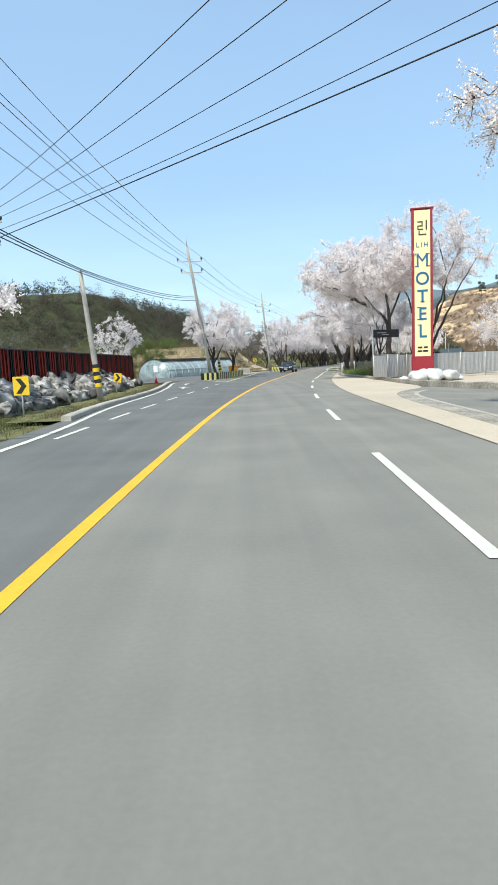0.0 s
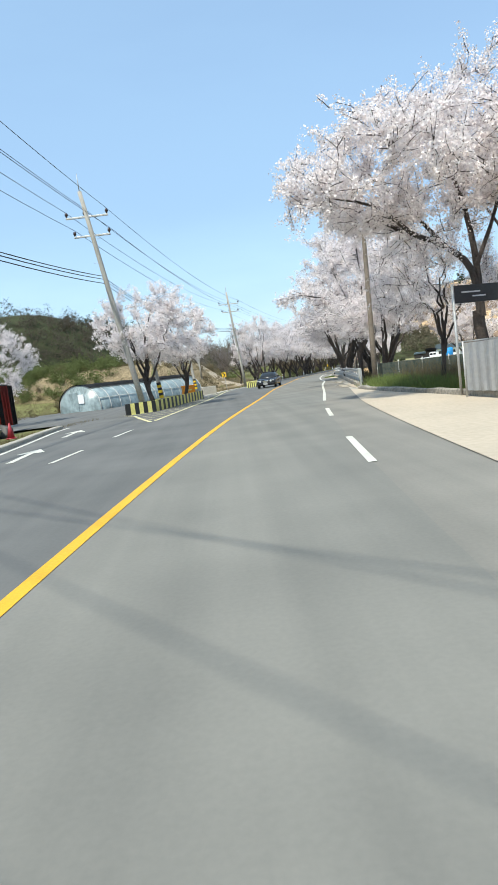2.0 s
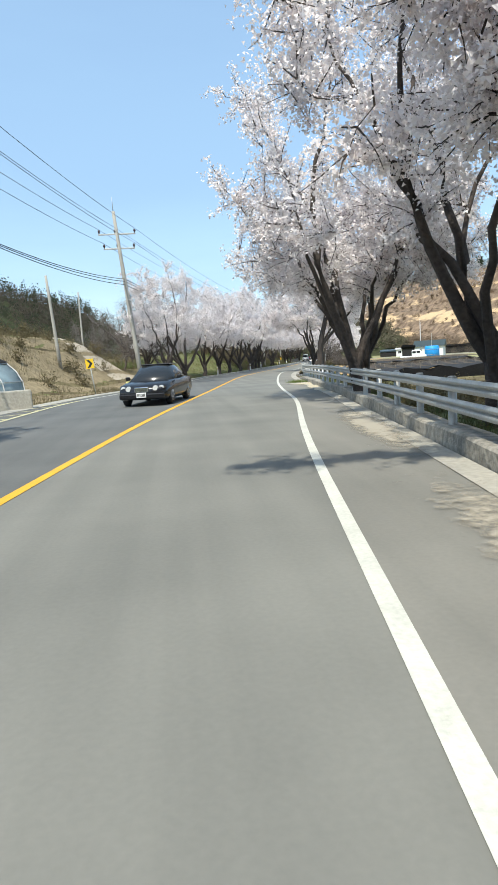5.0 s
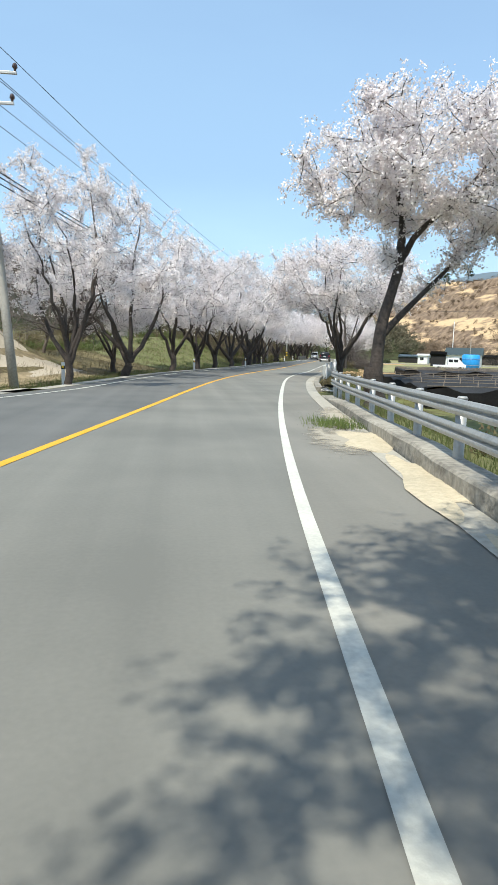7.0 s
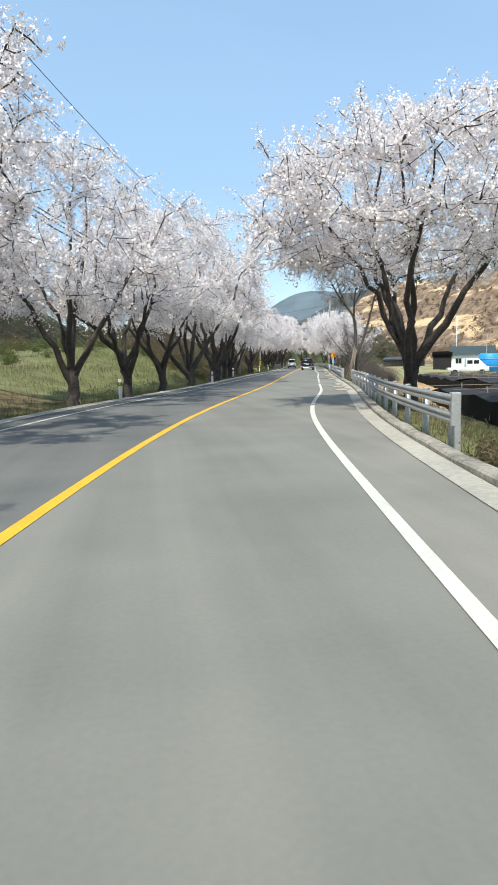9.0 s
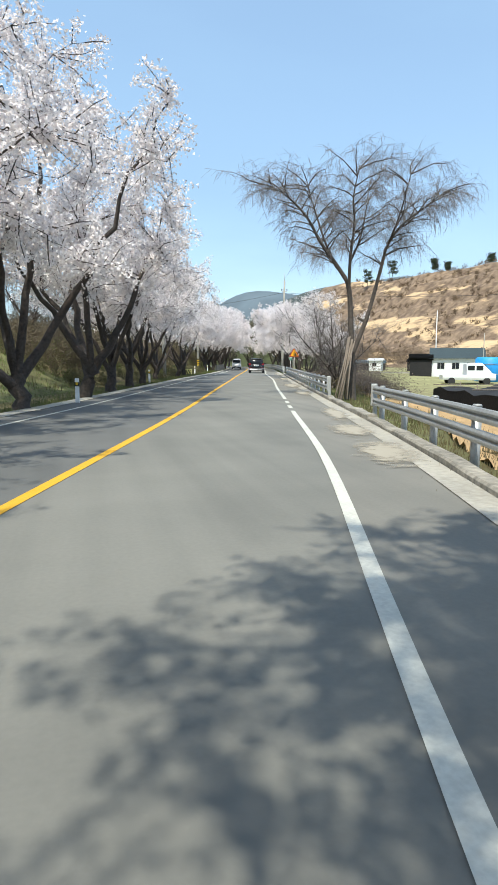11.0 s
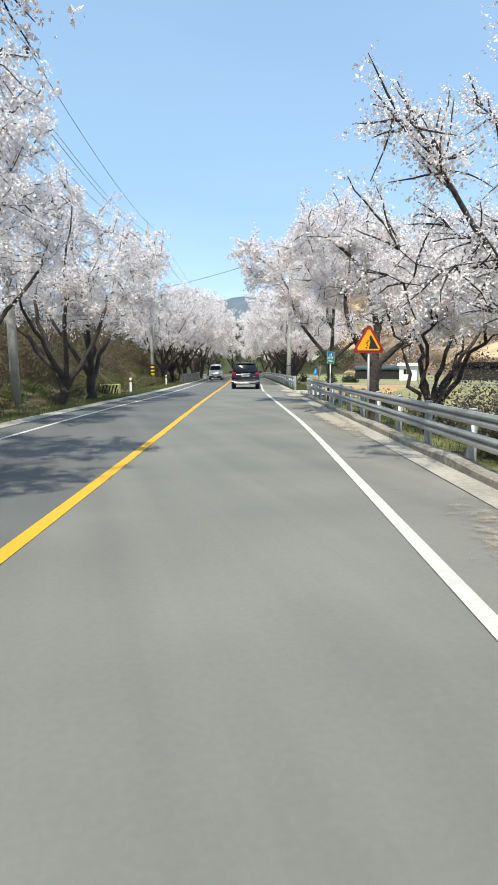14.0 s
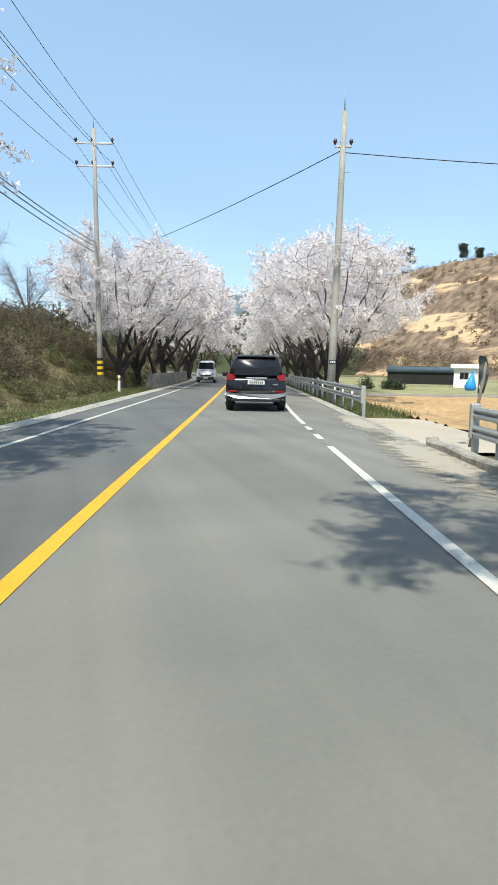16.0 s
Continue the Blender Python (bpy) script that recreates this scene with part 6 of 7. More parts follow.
def loft(bm, sections, mat=0):
    """Skin through cross-sections (lists of points of equal length), closed at both ends."""
    rings = [[bm.verts.new(p) for p in s] for s in sections]
    n = len(rings[0])
    for a, b in zip(rings, rings[1:]):
        for k in range(n - 1):
            bm.faces.new((a[k], a[k + 1], b[k + 1], b[k]))
        bm.faces.new((a[n - 1], a[0], b[0], b[n - 1]))
    bm.faces.new(rings[0][::-1])
    bm.faces.new(rings[-1])
    bmesh.ops.recalc_face_normals(bm, faces=bm.faces[:])
    return bm


def slab(half_w, z0, z1, y, tuck=0.06, crown=0.0):
    """Half-rounded cross-section of a car body at y."""
    w = half_w
    return [(-w + tuck, y, z0), (-w, y, z0 + 0.18), (-w, y, z0 + (z1 - z0) * 0.6), (-w + tuck * 0.7, y, z1 - 0.04), (-w + tuck * 2.2, y, z1), (0, y, z1 + crown),
            (w - tuck * 2.2, y, z1), (w - tuck * 0.7, y, z1 - 0.04), (w, y, z0 + (z1 - z0) * 0.6), (w, y, z0 + 0.18), (w - tuck, y, z0)]


def cabin(wb, wt, z0, z1, y):
    return [(-wb, y, z0), (-wb * 0.6 - wt * 0.4, y, z0 + (z1 - z0) * 0.5), (-wt, y, z1 - 0.06), (-wt + 0.12, y, z1), (0, y, z1 + 0.02), (wt - 0.12, y, z1), (wt, y, z1 - 0.06),
            (wb * 0.6 + wt * 0.4, y, z0 + (z1 - z0) * 0.5), (wb, y, z0)]


def wheel(parent, x, y, r=0.37, w=0.24):
    bm = bmesh.new()
    s = 1 if x > 0 else -1
    tube(bm, [(-w / 2, 0, 0), (-w / 2 + 0.03, 0, 0), (w / 2 - 0.03, 0, 0), (w / 2, 0, 0)], [r * 0.9, r, r, r * 0.9], 22)
    ty = part("wheel", bm, M_TYRE, parent, "black tyre")
    ty.location = (x, y, r)
    bm = bmesh.new()
    tube(bm, [(s * (w / 2 - 0.02), 0, 0), (s * (w / 2 + 0.012), 0, 0)], [r * 0.66, r * 0.6], 18)
    for k in range(5):
        a = 2 * math.pi * k / 5
        tube(bm, [(s * (w / 2 + 0.015), 0, 0), (s * (w / 2 + 0.015), math.cos(a) * r * 0.6, math.sin(a) * r * 0.6)], 0.03, 5)
    part("rim", bm, M_SILVER, ty, "silver alloy rim")


def plate_at(top, x, y, z, w=0.52, h=0.12, back=True):
    s = -1 if back else 1
    pl = part("number_plate", boxes((x, y, z, w, 0.02, h), bevel=0.005), M_PLATE, top, "white number plate")
    part("bar", boxes(*[(x - w * 0.36 + w * 0.12 * k, y + s * 0.013, z, w * 0.07, 0.006, h * 0.55) for k in range(7)]), M_BLACK, pl)


def suv(x, y, turn):
    """Large black sport utility vehicle; origin at the middle of its rear bumper, nose towards +y."""
    top = thing("suv", "black sport utility vehicle with silver lower bumper on the lane", "car", (x, y, 0), turn)
    L = 4.75
    bm = loft(bmesh.new(), [slab(0.86, 0.42, 0.98, 0.05), slab(0.93, 0.36, 1.08, 0.18), slab(0.945, 0.32, 1.12, 0.9), slab(0.945, 0.32, 1.10, 2.6), slab(0.945, 0.32, 1.08, 3.4), slab(0.93, 0.34, 1.02, 4.2), slab(0.82, 0.42, 0.86, L)])
    part("body", bm, M_CARBLACK, top, "glossy black paint", True)
    bm = loft(bmesh.new(), [cabin(0.84, 0.66, 1.04, 1.60, 0.16), cabin(0.87, 0.68, 1.06, 1.72, 0.42), cabin(0.88, 0.69, 1.08, 1.76, 1.4), cabin(0.88, 0.67, 1.08, 1.72, 2.4), cabin(0.86, 0.60, 1.06, 1.16, 3.5)])
    part("cabin", bm, M_CARBLACK, top, "", True)
    bm = bmesh.new()
    rear = [(-0.70, 0.075, 1.12), (0.70, 0.075, 1.12), (0.60, 0.235, 1.56), (0.3, 0.225, 1.60), (-0.3, 0.225, 1.60), (-0.60, 0.235, 1.56)]
    bm.faces.new([bm.verts.new(p) for p in rear])
    bmesh.ops.solidify(bm, geom=bm.faces[:], thickness=0.02)
    part("rear_window", bm, M_CARGLASS, top, "dark tinted rear window")
    part("spoiler", boxes((0, 0.22, 1.69, 1.24, 0.22, 0.05), bevel=0.02), M_CARBLACK, top)
    part("rear_wiper", tube(bmesh.new(), [(0.0, 0.05, 1.15), (0.34, 0.10, 1.24)], 0.012, 6), M_BLACK, top)
    for s in (-1, 1):
        bm = loft(bmesh.new(), [[(s * 0.915, 0.09, 0.95), (s * 0.68, 0.03, 0.97), (s * 0.63, 0.04, 1.08), (s * 0.70, 0.06, 1.13), (s * 0.885, 0.12, 1.17)], [(s * 0.925, 0.26, 0.95), (s * 0.68, 0.2, 0.97), (s * 0.63, 0.2, 1.08), (s * 0.70, 0.2, 1.13), (s * 0.90, 0.3, 1.17)]])
        part("tail_lamp", bm, M_LAMP_RED, top, "red tail lamp")
        part("reflector", boxes((s * 0.72, -0.035, 0.63, 0.26, 0.03, 0.06), bevel=0.012), M_LAMP_RED, top, "red bumper reflector")
        m = part("mirror", boxes((s * 1.05, 2.75, 1.12, 0.2, 0.12, 0.16), bevel=0.04), M_CARBLACK, top)
        part("side_window", boxes((s * 0.80, 1.6, 1.36, 0.02, 2.0, 0.36), bevel=0.008), M_CARGLASS, top, "tinted side glass")
        part("roof_rail", tube(bmesh.new(), [(s * 0.62, 0.5, 1.78), (s * 0.62, 0.6, 1.82), (s * 0.62, 2.1, 1.82), (s * 0.62, 2.2, 1.76)], 0.018, 6), M_SILVER, top)
        for yy in (0.95, 3.75):
            wheel(top, s * 0.82, yy)
    bm = loft(bmesh.new(), [[(-0.90, 0.10, 0.42), (-0.88, 0.02, 0.66), (-0.6, -0.04, 0.68), (0.6, -0.04, 0.68), (0.88, 0.02, 0.66), (0.90, 0.10, 0.42)], [(-0.92, 0.35, 0.42), (-0.92, 0.35, 0.66), (-0.6, 0.35, 0.68), (0.6, 0.35, 0.68), (0.92, 0.35, 0.66), (0.92, 0.35, 0.42)]])
    part("bumper", bm, M_CARBLACK, top, "black rear bumper")
    part("skid_plate", loft(bmesh.new(), [[(-0.90, 0.0, 0.50), (-0.92, 0.01, 0.60), (-0.50, -0.055, 0.55), (0.50, -0.055, 0.55), (0.92, 0.01, 0.60), (0.90, 0.0, 0.50), (0.55, -0.06, 0.40), (-0.55, -0.06, 0.40)],
                                         [(-0.90, 0.1, 0.50), (-0.92, 0.1, 0.60), (-0.50, 0.1, 0.55), (0.50, 0.1, 0.55), (0.92, 0.1, 0.60), (0.90, 0.1, 0.50), (0.55, 0.1, 0.40), (-0.55, 0.1, 0.40)]]), M_SILVER, top, "silver skid plate")
    part("lower_valance", boxes((0, 0.06, 0.36, 1.5, 0.2, 0.1), bevel=0.03), M_BLACK, top, "black plastic valance")
    part("chrome_strip", boxes((0, -0.01, 1.03, 0.66, 0.04, 0.06), bevel=0.015), M_CHROME, top, "chrome strip above the plate")
    part("emblem", boxes((0, -0.035, 1.03, 0.11, 0.02, 0.07), bevel=0.01), M_CHROME, top)
    part("badge", boxes((0.58, -0.002, 0.84, 0.15, 0.012, 0.035)), M_CHROME, top)
    part("exhaust", tube(bmesh.new(), [(0.45, -0.03, 0.33), (0.45, 0.4, 0.33)], 0.035, 10), M_STEEL, top)
    plate_at(top, 0, 0.005, 0.90)


suv(35.66, 192.8, bearing(193))


SEDAN = Vector((4.72, 79.7, 0.0))


def sedan(x, y, turn):
    """Dark saloon seen from the front; origin at the front bumper, nose towards -y."""
    top = thing("sedan", "black saloon car with round headlamps in the opposite lane", "car", (x, y, 0), turn)
    bm = loft(bmesh.new(), [slab(0.78, 0.26, 0.62, 0.0), slab(0.88, 0.22, 0.76, 0.3), slab(0.90, 0.2, 0.86, 1.2), slab(0.90, 0.2, 0.90, 2.4), slab(0.90, 0.22, 0.92, 3.8), slab(0.84, 0.28, 0.88, 4.7)])
    part("body", bm, M_CARBLACK, top, "", True)
    bm = loft(bmesh.new(), [cabin(0.80, 0.62, 0.84, 0.92, 1.25), cabin(0.82, 0.58, 0.86, 1.38, 2.1), cabin(0.82, 0.58, 0.88, 1.42, 2.8), cabin(0.80, 0.56, 0.88, 1.36, 3.5), cabin(0.74, 0.6, 0.88, 0.94, 4.2)])
    part("cabin", bm, M_CARGLASS, top, "dark glass and pillars", True)
    part("roof", boxes((0, 2.8, 1.43, 1.1, 1.3, 0.05), bevel=0.02), M_CARBLACK, top)
    part("grille", boxes((0, -0.02, 0.58, 0.5, 0.06, 0.18), bevel=0.02), M_CHROME, top, "chrome grille")
    part("bumper", boxes((0, -0.02, 0.36, 1.6, 0.14, 0.2), bevel=0.05), M_CARBLACK, top)
    for s in (-1, 1):
        for dx in (0.48, 0.68):
            bm = bmesh.new()
            tube(bm, [(s * dx, -0.01 + (dx - 0.48) * 0.4, 0.62), (s * dx, 0.12, 0.62)], [0.085, 0.1], 14)
            part("headlamp", bm, M_LAMP, top, "round clear headlamp")
        part("mirror", boxes((s * 0.98, 1.75, 0.95, 0.18, 0.1, 0.13), bevel=0.03), M_CARBLACK, top)
        for yy in (0.85, 3.65):
            wheel(top, s * 0.78, yy, 0.32, 0.21)
    plate_at(top, 0, -0.1, 0.40, 0.34, 0.17)


sedan(SEDAN.x, SEDAN.y, bearing(80) - 3)


def van(x, y, turn):
    top = thing("minivan", "white minivan on the opposite lane", "van", (x, y, 0), turn)
    bm = loft(bmesh.new(), [slab(0.72, 0.32, 0.8, 0.0), slab(0.80, 0.26, 0.98, 0.25), slab(0.82, 0.26, 1.08, 0.9), slab(0.82, 0.28, 1.08, 3.4), slab(0.78, 0.34, 1.05, 3.7)])
    part("body", bm, M_CARWHITE, top, "", True)
    bm = loft(bmesh.new(), [cabin(0.74, 0.62, 1.0, 1.12, 0.35), cabin(0.76, 0.62, 1.04, 1.78, 1.0), cabin(0.76, 0.64, 1.06, 1.86, 2.0), cabin(0.74, 0.62, 1.04, 1.82, 3.6)])
    part("cabin", bm, M_CARWHITE, top, "", True)
    bm = bmesh.new()
    bm.faces.new([bm.verts.new(p) for p in ((-0.66, 0.36, 1.16), (0.66, 0.36, 1.16), (0.58, 0.90, 1.70), (-0.58, 0.90, 1.70))])
    bmesh.ops.solidify(bm, geom=bm.faces[:], thickness=0.03)
    part("windscreen", bm, M_CARGLASS, top, "dark windscreen")
    part("grille", boxes((0, -0.01, 0.62, 0.9, 0.05, 0.12), bevel=0.02), M_BLACK, top)
    part("bumper", boxes((0, -0.03, 0.4, 1.46, 0.14, 0.22), bevel=0.05), M_BLACK, top)
    for s in (-1, 1):
        part("headlamp", boxes((s * 0.56, 0.0, 0.8, 0.24, 0.1, 0.16), bevel=0.03), M_LAMP, top)
        part("side_window", boxes((s * 0.73, 2.0, 1.42, 0.03, 2.4, 0.4), bevel=0.01), M_CARGLASS, top)
        for yy in (0.7, 2.9):
            wheel(top, s * 0.7, yy, 0.29, 0.18)
    plate_at(top, 0, -0.11, 0.42, 0.34, 0.16)


van(40.9, 226.0, bearing(228))


def pickup(x, y, z, turn):
    """Small white double-cab pickup; origin at the middle, nose towards +x."""
    top = thing("pickup_truck", "white double-cab pickup truck parked by a farm building", "truck", (x, y, z), turn)
    bm = loft(bmesh.new(), [[(q[1], q[0], q[2]) for q in slab(0.80, 0.45, 0.86, yy)] for yy in (-2.4, -0.2)])
    part("cargo_bed", bm, M_CARWHITE, top, "white cargo bed")
    bm = loft(bmesh.new(), [[(q[1], q[0], q[2]) for q in slab(0.82, 0.4, 1.15, yy)] for yy in (-0.3, 1.6)] + [[(q[1], q[0], q[2]) for q in slab(0.78, 0.4, 0.95, 2.3)]])
    part("body", bm, M_CARWHITE, top)
    bm = loft(bmesh.new(), [[(q[1], q[0], q[2]) for q in cabin(0.78, 0.66, 1.1, zz, yy)] for yy, zz in ((-0.3, 1.85), (0.2, 1.95), (1.1, 1.95), (1.9, 1.2))])
    part("cabin", bm, M_CARWHITE, top)
    for s in (-1, 1):
        for xx, w in ((0.1, 0.6), (0.85, 0.6)):
            part("window", boxes((xx, s * 0.76, 1.5, w, 0.03, 0.42), bevel=0.01), M_CARGLASS, top)
        for xx in (-1.6, 1.5):
            bm = tube(bmesh.new(), [(0, -0.1, 0), (0, 0.1, 0)], 0.32, 18)
            q = part("wheel", bm, M_TYRE, top)
            q.location = (xx, s * 0.72, 0.32)
    bm = bmesh.new()
    bm.faces.new([bm.verts.new(p) for p in ((1.86, -0.62, 1.24), (1.86, 0.62, 1.24), (1.2, 0.58, 1.9), (1.2, -0.58, 1.9))])
    bmesh.ops.solidify(bm, geom=bm.faces[:], thickness=0.03)
    part("windscreen", bm, M_CARGLASS, top)


pickup(49.8, 170.5, float(height(49.8, 170.5)), -20)

# ---- farm buildings and fields ----


def farm_house(x, y, w, d, h, turn, label, roof, windows=2, door=True, name="farm_house"):
    z = float(height(x, y))
    top = thing(name, label, "building", (x, y, z), turn, "farm buildings")
    t = 0.15
    wins = [(-w / 2 + w * (k + 0.6) / (windows + 0.4), 0.9, 0.55) for k in range(windows)]
    # front wall in strips round its window openings
    bm = bmesh.new()
    zlo, zhi = h * 0.42, h * 0.78
    box(bm, 0, -d / 2 + t / 2, zlo / 2, w, t, zlo)
    box(bm, 0, -d / 2 + t / 2, (zhi + h) / 2, w, t, h - zhi)
    xs = [-w / 2] + [e for cx, ww, _ in wins for e in (cx - ww / 2, cx + ww / 2)] + [w / 2]
    for a, b in zip(xs[::2], xs[1::2]):
        box(bm, (a + b) / 2, -d / 2 + t / 2, (zlo + zhi) / 2, b - a, t, zhi - zlo)
    box(bm, 0, d / 2 - t / 2, h / 2, w, t, h)
    for s in (-1, 1):
        box(bm, s * (w / 2 - t / 2), 0, h / 2, t, d - 2 * t, h)
    part("wall", bm, M_WHITE, top, "white sheet walls")
    for cx, ww, _ in wins:
        f = part("window", boxes((cx, -d / 2 + 0.05, (zlo + zhi) / 2, ww, 0.05, zhi - zlo)), M_STEEL, top)
        for s in (-1, 1):
            part("pane", boxes((cx + s * ww * 0.24, -d / 2 + 0.02, (zlo + zhi) / 2, ww * 0.42, 0.03, (zhi - zlo) * 0.84)), M_CARGLASS, f)
    bm = bmesh.new()
    e = 0.35
    pts = [(-w / 2 - e, -d / 2 - e, h - 0.05), (w / 2 + e, -d / 2 - e, h - 0.05), (w / 2 + e, d / 2 + e, h - 0.05), (-w / 2 - e, d / 2 + e, h - 0.05), (-w / 2 - e, 0, h + roof[1]), (w / 2 + e, 0, h + roof[1])]
    vs = [bm.verts.new(p) for p in pts]
    for f in ((0, 1, 5, 4), (2, 3, 4, 5), (0, 4, 3), (1, 2, 5), (0, 3, 2, 1)):
        bm.faces.new([vs[k] for k in f])
    part("roof", bm, roof[0], top, "low pitched sheet roof")
    if door:
        part("door", boxes((w / 2 - 0.9, -d / 2 - 0.03, 0.95, 0.9, 0.06, 1.9), bevel=0.01), M_RUST, top, "dull red door")
    return top


farm_house(61.6, 191.0, 6.0, 4.5, 2.4, -30, "white farm house with a dark teal roof in the field", (M_ROOF, 1.3), 3, False)
farm_house(70.2, 232.2, 2.4, 2.4, 2.1, -34, "small white hut with a red window beside dark sheds", (M_GREY_METAL, 0.4), 1, False, "hut")


def shade_shed(x, y, w, d, h, turn, label, roofmat):
    """Low long shed: posts, black net sides and a shallow roof."""
    z = float(height(x, y))
    top = thing("shade_shed", label, "shed", (x, y, z), turn, "farm sheds")
    part("net_wall", boxes((0, -d / 2, h / 2, w, 0.06, h)), M_NET, top, "black net side")
    part("net_wall", boxes((0, d / 2, h / 2, w, 0.06, h)), M_NET, top, "black net side")
    for s in (-1, 1):
        part("net_wall", boxes((s * w / 2, 0, h / 2, 0.06, d - 0.1, h)), M_NET, top, "black net side")
    bm = bmesh.new()
    n = 8
    cols = []
    for k in range(n + 1):
        a = math.pi * k / n
        cols.append([bm.verts.new((xx, -math.cos(a) * (d / 2 + 0.2), h + math.sin(a) * 0.8)) for xx in (-w / 2 - 0.2, w / 2 + 0.2)])
    for a, b in zip(cols, cols[1:]):
        bm.faces.new((a[0], a[1], b[1], b[0]))
    bmesh.ops.solidify(bm, geom=bm.faces[:], thickness=0.05)
    part("roof", bm, roofmat, top, "", True)


shade_shed(57.5, 192.6, 2.6, 3.6, 2.1, -30, "black netted lean-to beside a farm house", M_NET)
shade_shed(82.0, 226.0, 14.0, 6.0, 1.7, -38, "long black netted shed in the field", M_NET)
shade_shed(74.5, 247.5, 9.0, 7.0, 1.5, -31, "long greenhouse shed with pale blue film roof", material("pale blue film", (0.34, 0.46, 0.58), 0.3, 0, 0.15, 4, 0.5, 0.1))

x, y = 55.5, 175.5
top = thing("water_tank", "large bright blue tarpaulin-covered water tank", "tank", (x, y, float(height(x, y)) + 0.3), -15)
bm = tube(bmesh.new(), [(0, 0, -0.4), (0, 0, 2.0), (0, 0, 2.2)], [1.4, 1.37, 1.15], 28)
part("tank", bm, M_TARP, top, "bright blue sheet")
for zz in (0.5, 1.5):
    part("hoop", tube(bmesh.new(), [(math.cos(a) * 1.42, math.sin(a) * 1.42, zz) for a in np.linspace(0, 6.2832, 25)], 0.025, 5), M_STEEL, top)


def net_bed(x, y, w, d, turn):
    """Ginseng shade: rows of slanting posts under sagging black net."""
    top = thing("shade_net", "black shade netting on slanting wooden posts over a farm plot", "shade net", (x, y, float(height(x, y))), turn, "shade nets")
    bm = bmesh.new()
    n, m = 16, 12
    g = [[bm.verts.new((-w / 2 + w * i / n, -d / 2 + d * j / m, 0.85 + 0.16 * math.sin(i * 1.9) + 0.12 * math.cos(j * 2.3 + i))) for j in range(m + 1)] for i in range(n + 1)]
    for i in range(n):
        for j in range(m):
            bm.faces.new((g[i][j], g[i + 1][j], g[i + 1][j + 1], g[i][j + 1]))
    part("net", bm, M_NET, top, "sagging black net", True)
    bm = bmesh.new()
    cols = [[bm.verts.new((-w / 2 + w * i / n, -d / 2, z)) for z in (0.0, 0.85 + 0.16 * math.sin(i * 1.9))] for i in range(n + 1)]
    for a, b in zip(cols, cols[1:]):
        bm.faces.new((a[0], b[0], b[1], a[1]))
    bmesh.ops.solidify(bm, geom=bm.faces[:], thickness=0.02)
    part("skirt", bm, M_NET, top, "black net skirt")
    bm = bmesh.new()
    cols = [[bm.verts.new((-w / 2, -d / 2 + d * i / m, z)) for z in (0.0, 0.9 + 0.1 * math.cos(i * 2.3))] for i in range(m + 1)]
    for a, b in zip(cols, cols[1:]):
        bm.faces.new((a[0], a[1], b[1], b[0]))
    bmesh.ops.solidify(bm, geom=bm.faces[:], thickness=0.02)
    part("skirt", bm, M_NET, top, "black net skirt")
    rng = np.random.default_rng(int(x))
    for i in range(7):
        for j in range(5):
            px, py = -w / 2 + w * (i + 0.5) / 7, -d / 2 + d * (j + 0.5) / 5
            part("post", tube(bmesh.new(), [(px, py, -0.2), (px + rng.normal(0, 0.2), py + rng.normal(0, 0.2), 1.25)], 0.025, 5), M_WOODPOLE, top)
    for j in range(6):
        py = -d / 2 + d * j / 5
        part("lath", tube(bmesh.new(), [(-w / 2, py, 1.05), (w / 2, py + 0.3, 1.12)], 0.022, 5), M_WOODPOLE, top)


net_bed(30.5, 118.0, 14.0, 22.0, -12)
net_bed(38.5, 140.0, 14.0, 16.0, -16)

# timber stakes leaning on the bare tree, and a loose one in front
rng = np.random.default_rng(5)
for k in range(13):
    bx, by = 24.85 + 0.6 * rng.random() + 0.03 * k, 141.7 + rng.normal(0, 0.18)
    tx, ty = 26.05 + rng.normal(0, 0.08), 142.25 + rng.normal(0, 0.08)
    bm = tube(bmesh.new(), [(bx, by, 0.0), ((bx + tx) / 2, (by + ty) / 2, 1.1), (tx, ty, 2.0 + rng.uniform(0, 0.35))], [0.035, 0.032, 0.028], 7)
    tagged(part("timber_stake", bm, M_WOODPOLE), "grey timber stake leaning against a bare tree", "stake", "leaning timber stakes")
top = thing("banner_post", "leaning post with torn grey and blue sheet beside the field entrance", "post", (37.3, 184.3, -0.2), 0)
part("post", tube(bmesh.new(), [(0, 0, 0), (0.28, 0, 1.75)], 0.03, 8), M_WOODPOLE, top)
bm = bmesh.new()
g = [[bm.verts.new((0.12 + 0.16 * i / 4 + 0.05 * math.sin(j), 0.05 * math.sin(i * 2 + j), 1.15 + 0.17 * j)) for j in range(5)] for i in range(5)]
for i in range(4):
    for j in range(4):
        bm.faces.new((g[i][j], g[i + 1][j], g[i + 1][j + 1], g[i][j + 1]))
bmesh.ops.solidify(bm, geom=bm.faces[:], thickness=0.01)
part("sheet", bm, M_FILM, top, "torn grey sheet", True)
part("blue_bag", tube(bmesh.new(), [(0.0, -0.02, 1.55), (-0.04, -0.04, 1.42), (-0.08, -0.06, 1.26), (-0.08, -0.06, 1.20)], [0.02, 0.05, 0.11, 0.08], 9), M_TARP, top, "bright blue bag")
x, y = 23.0, 227.0
top = thing("portable_toilet", "blue plastic cabin on top of the bank", "cabin", (x, y, max(3.9, float(height(x, y)))), -10)
part("body", boxes((0, 0, 1.1, 1.05, 1.05, 2.2), bevel=0.05), M_TARP, top)
part("roof", boxes((0, 0, 2.27, 1.12, 1.12, 0.12), bevel=0.05), M_WHITE, top)
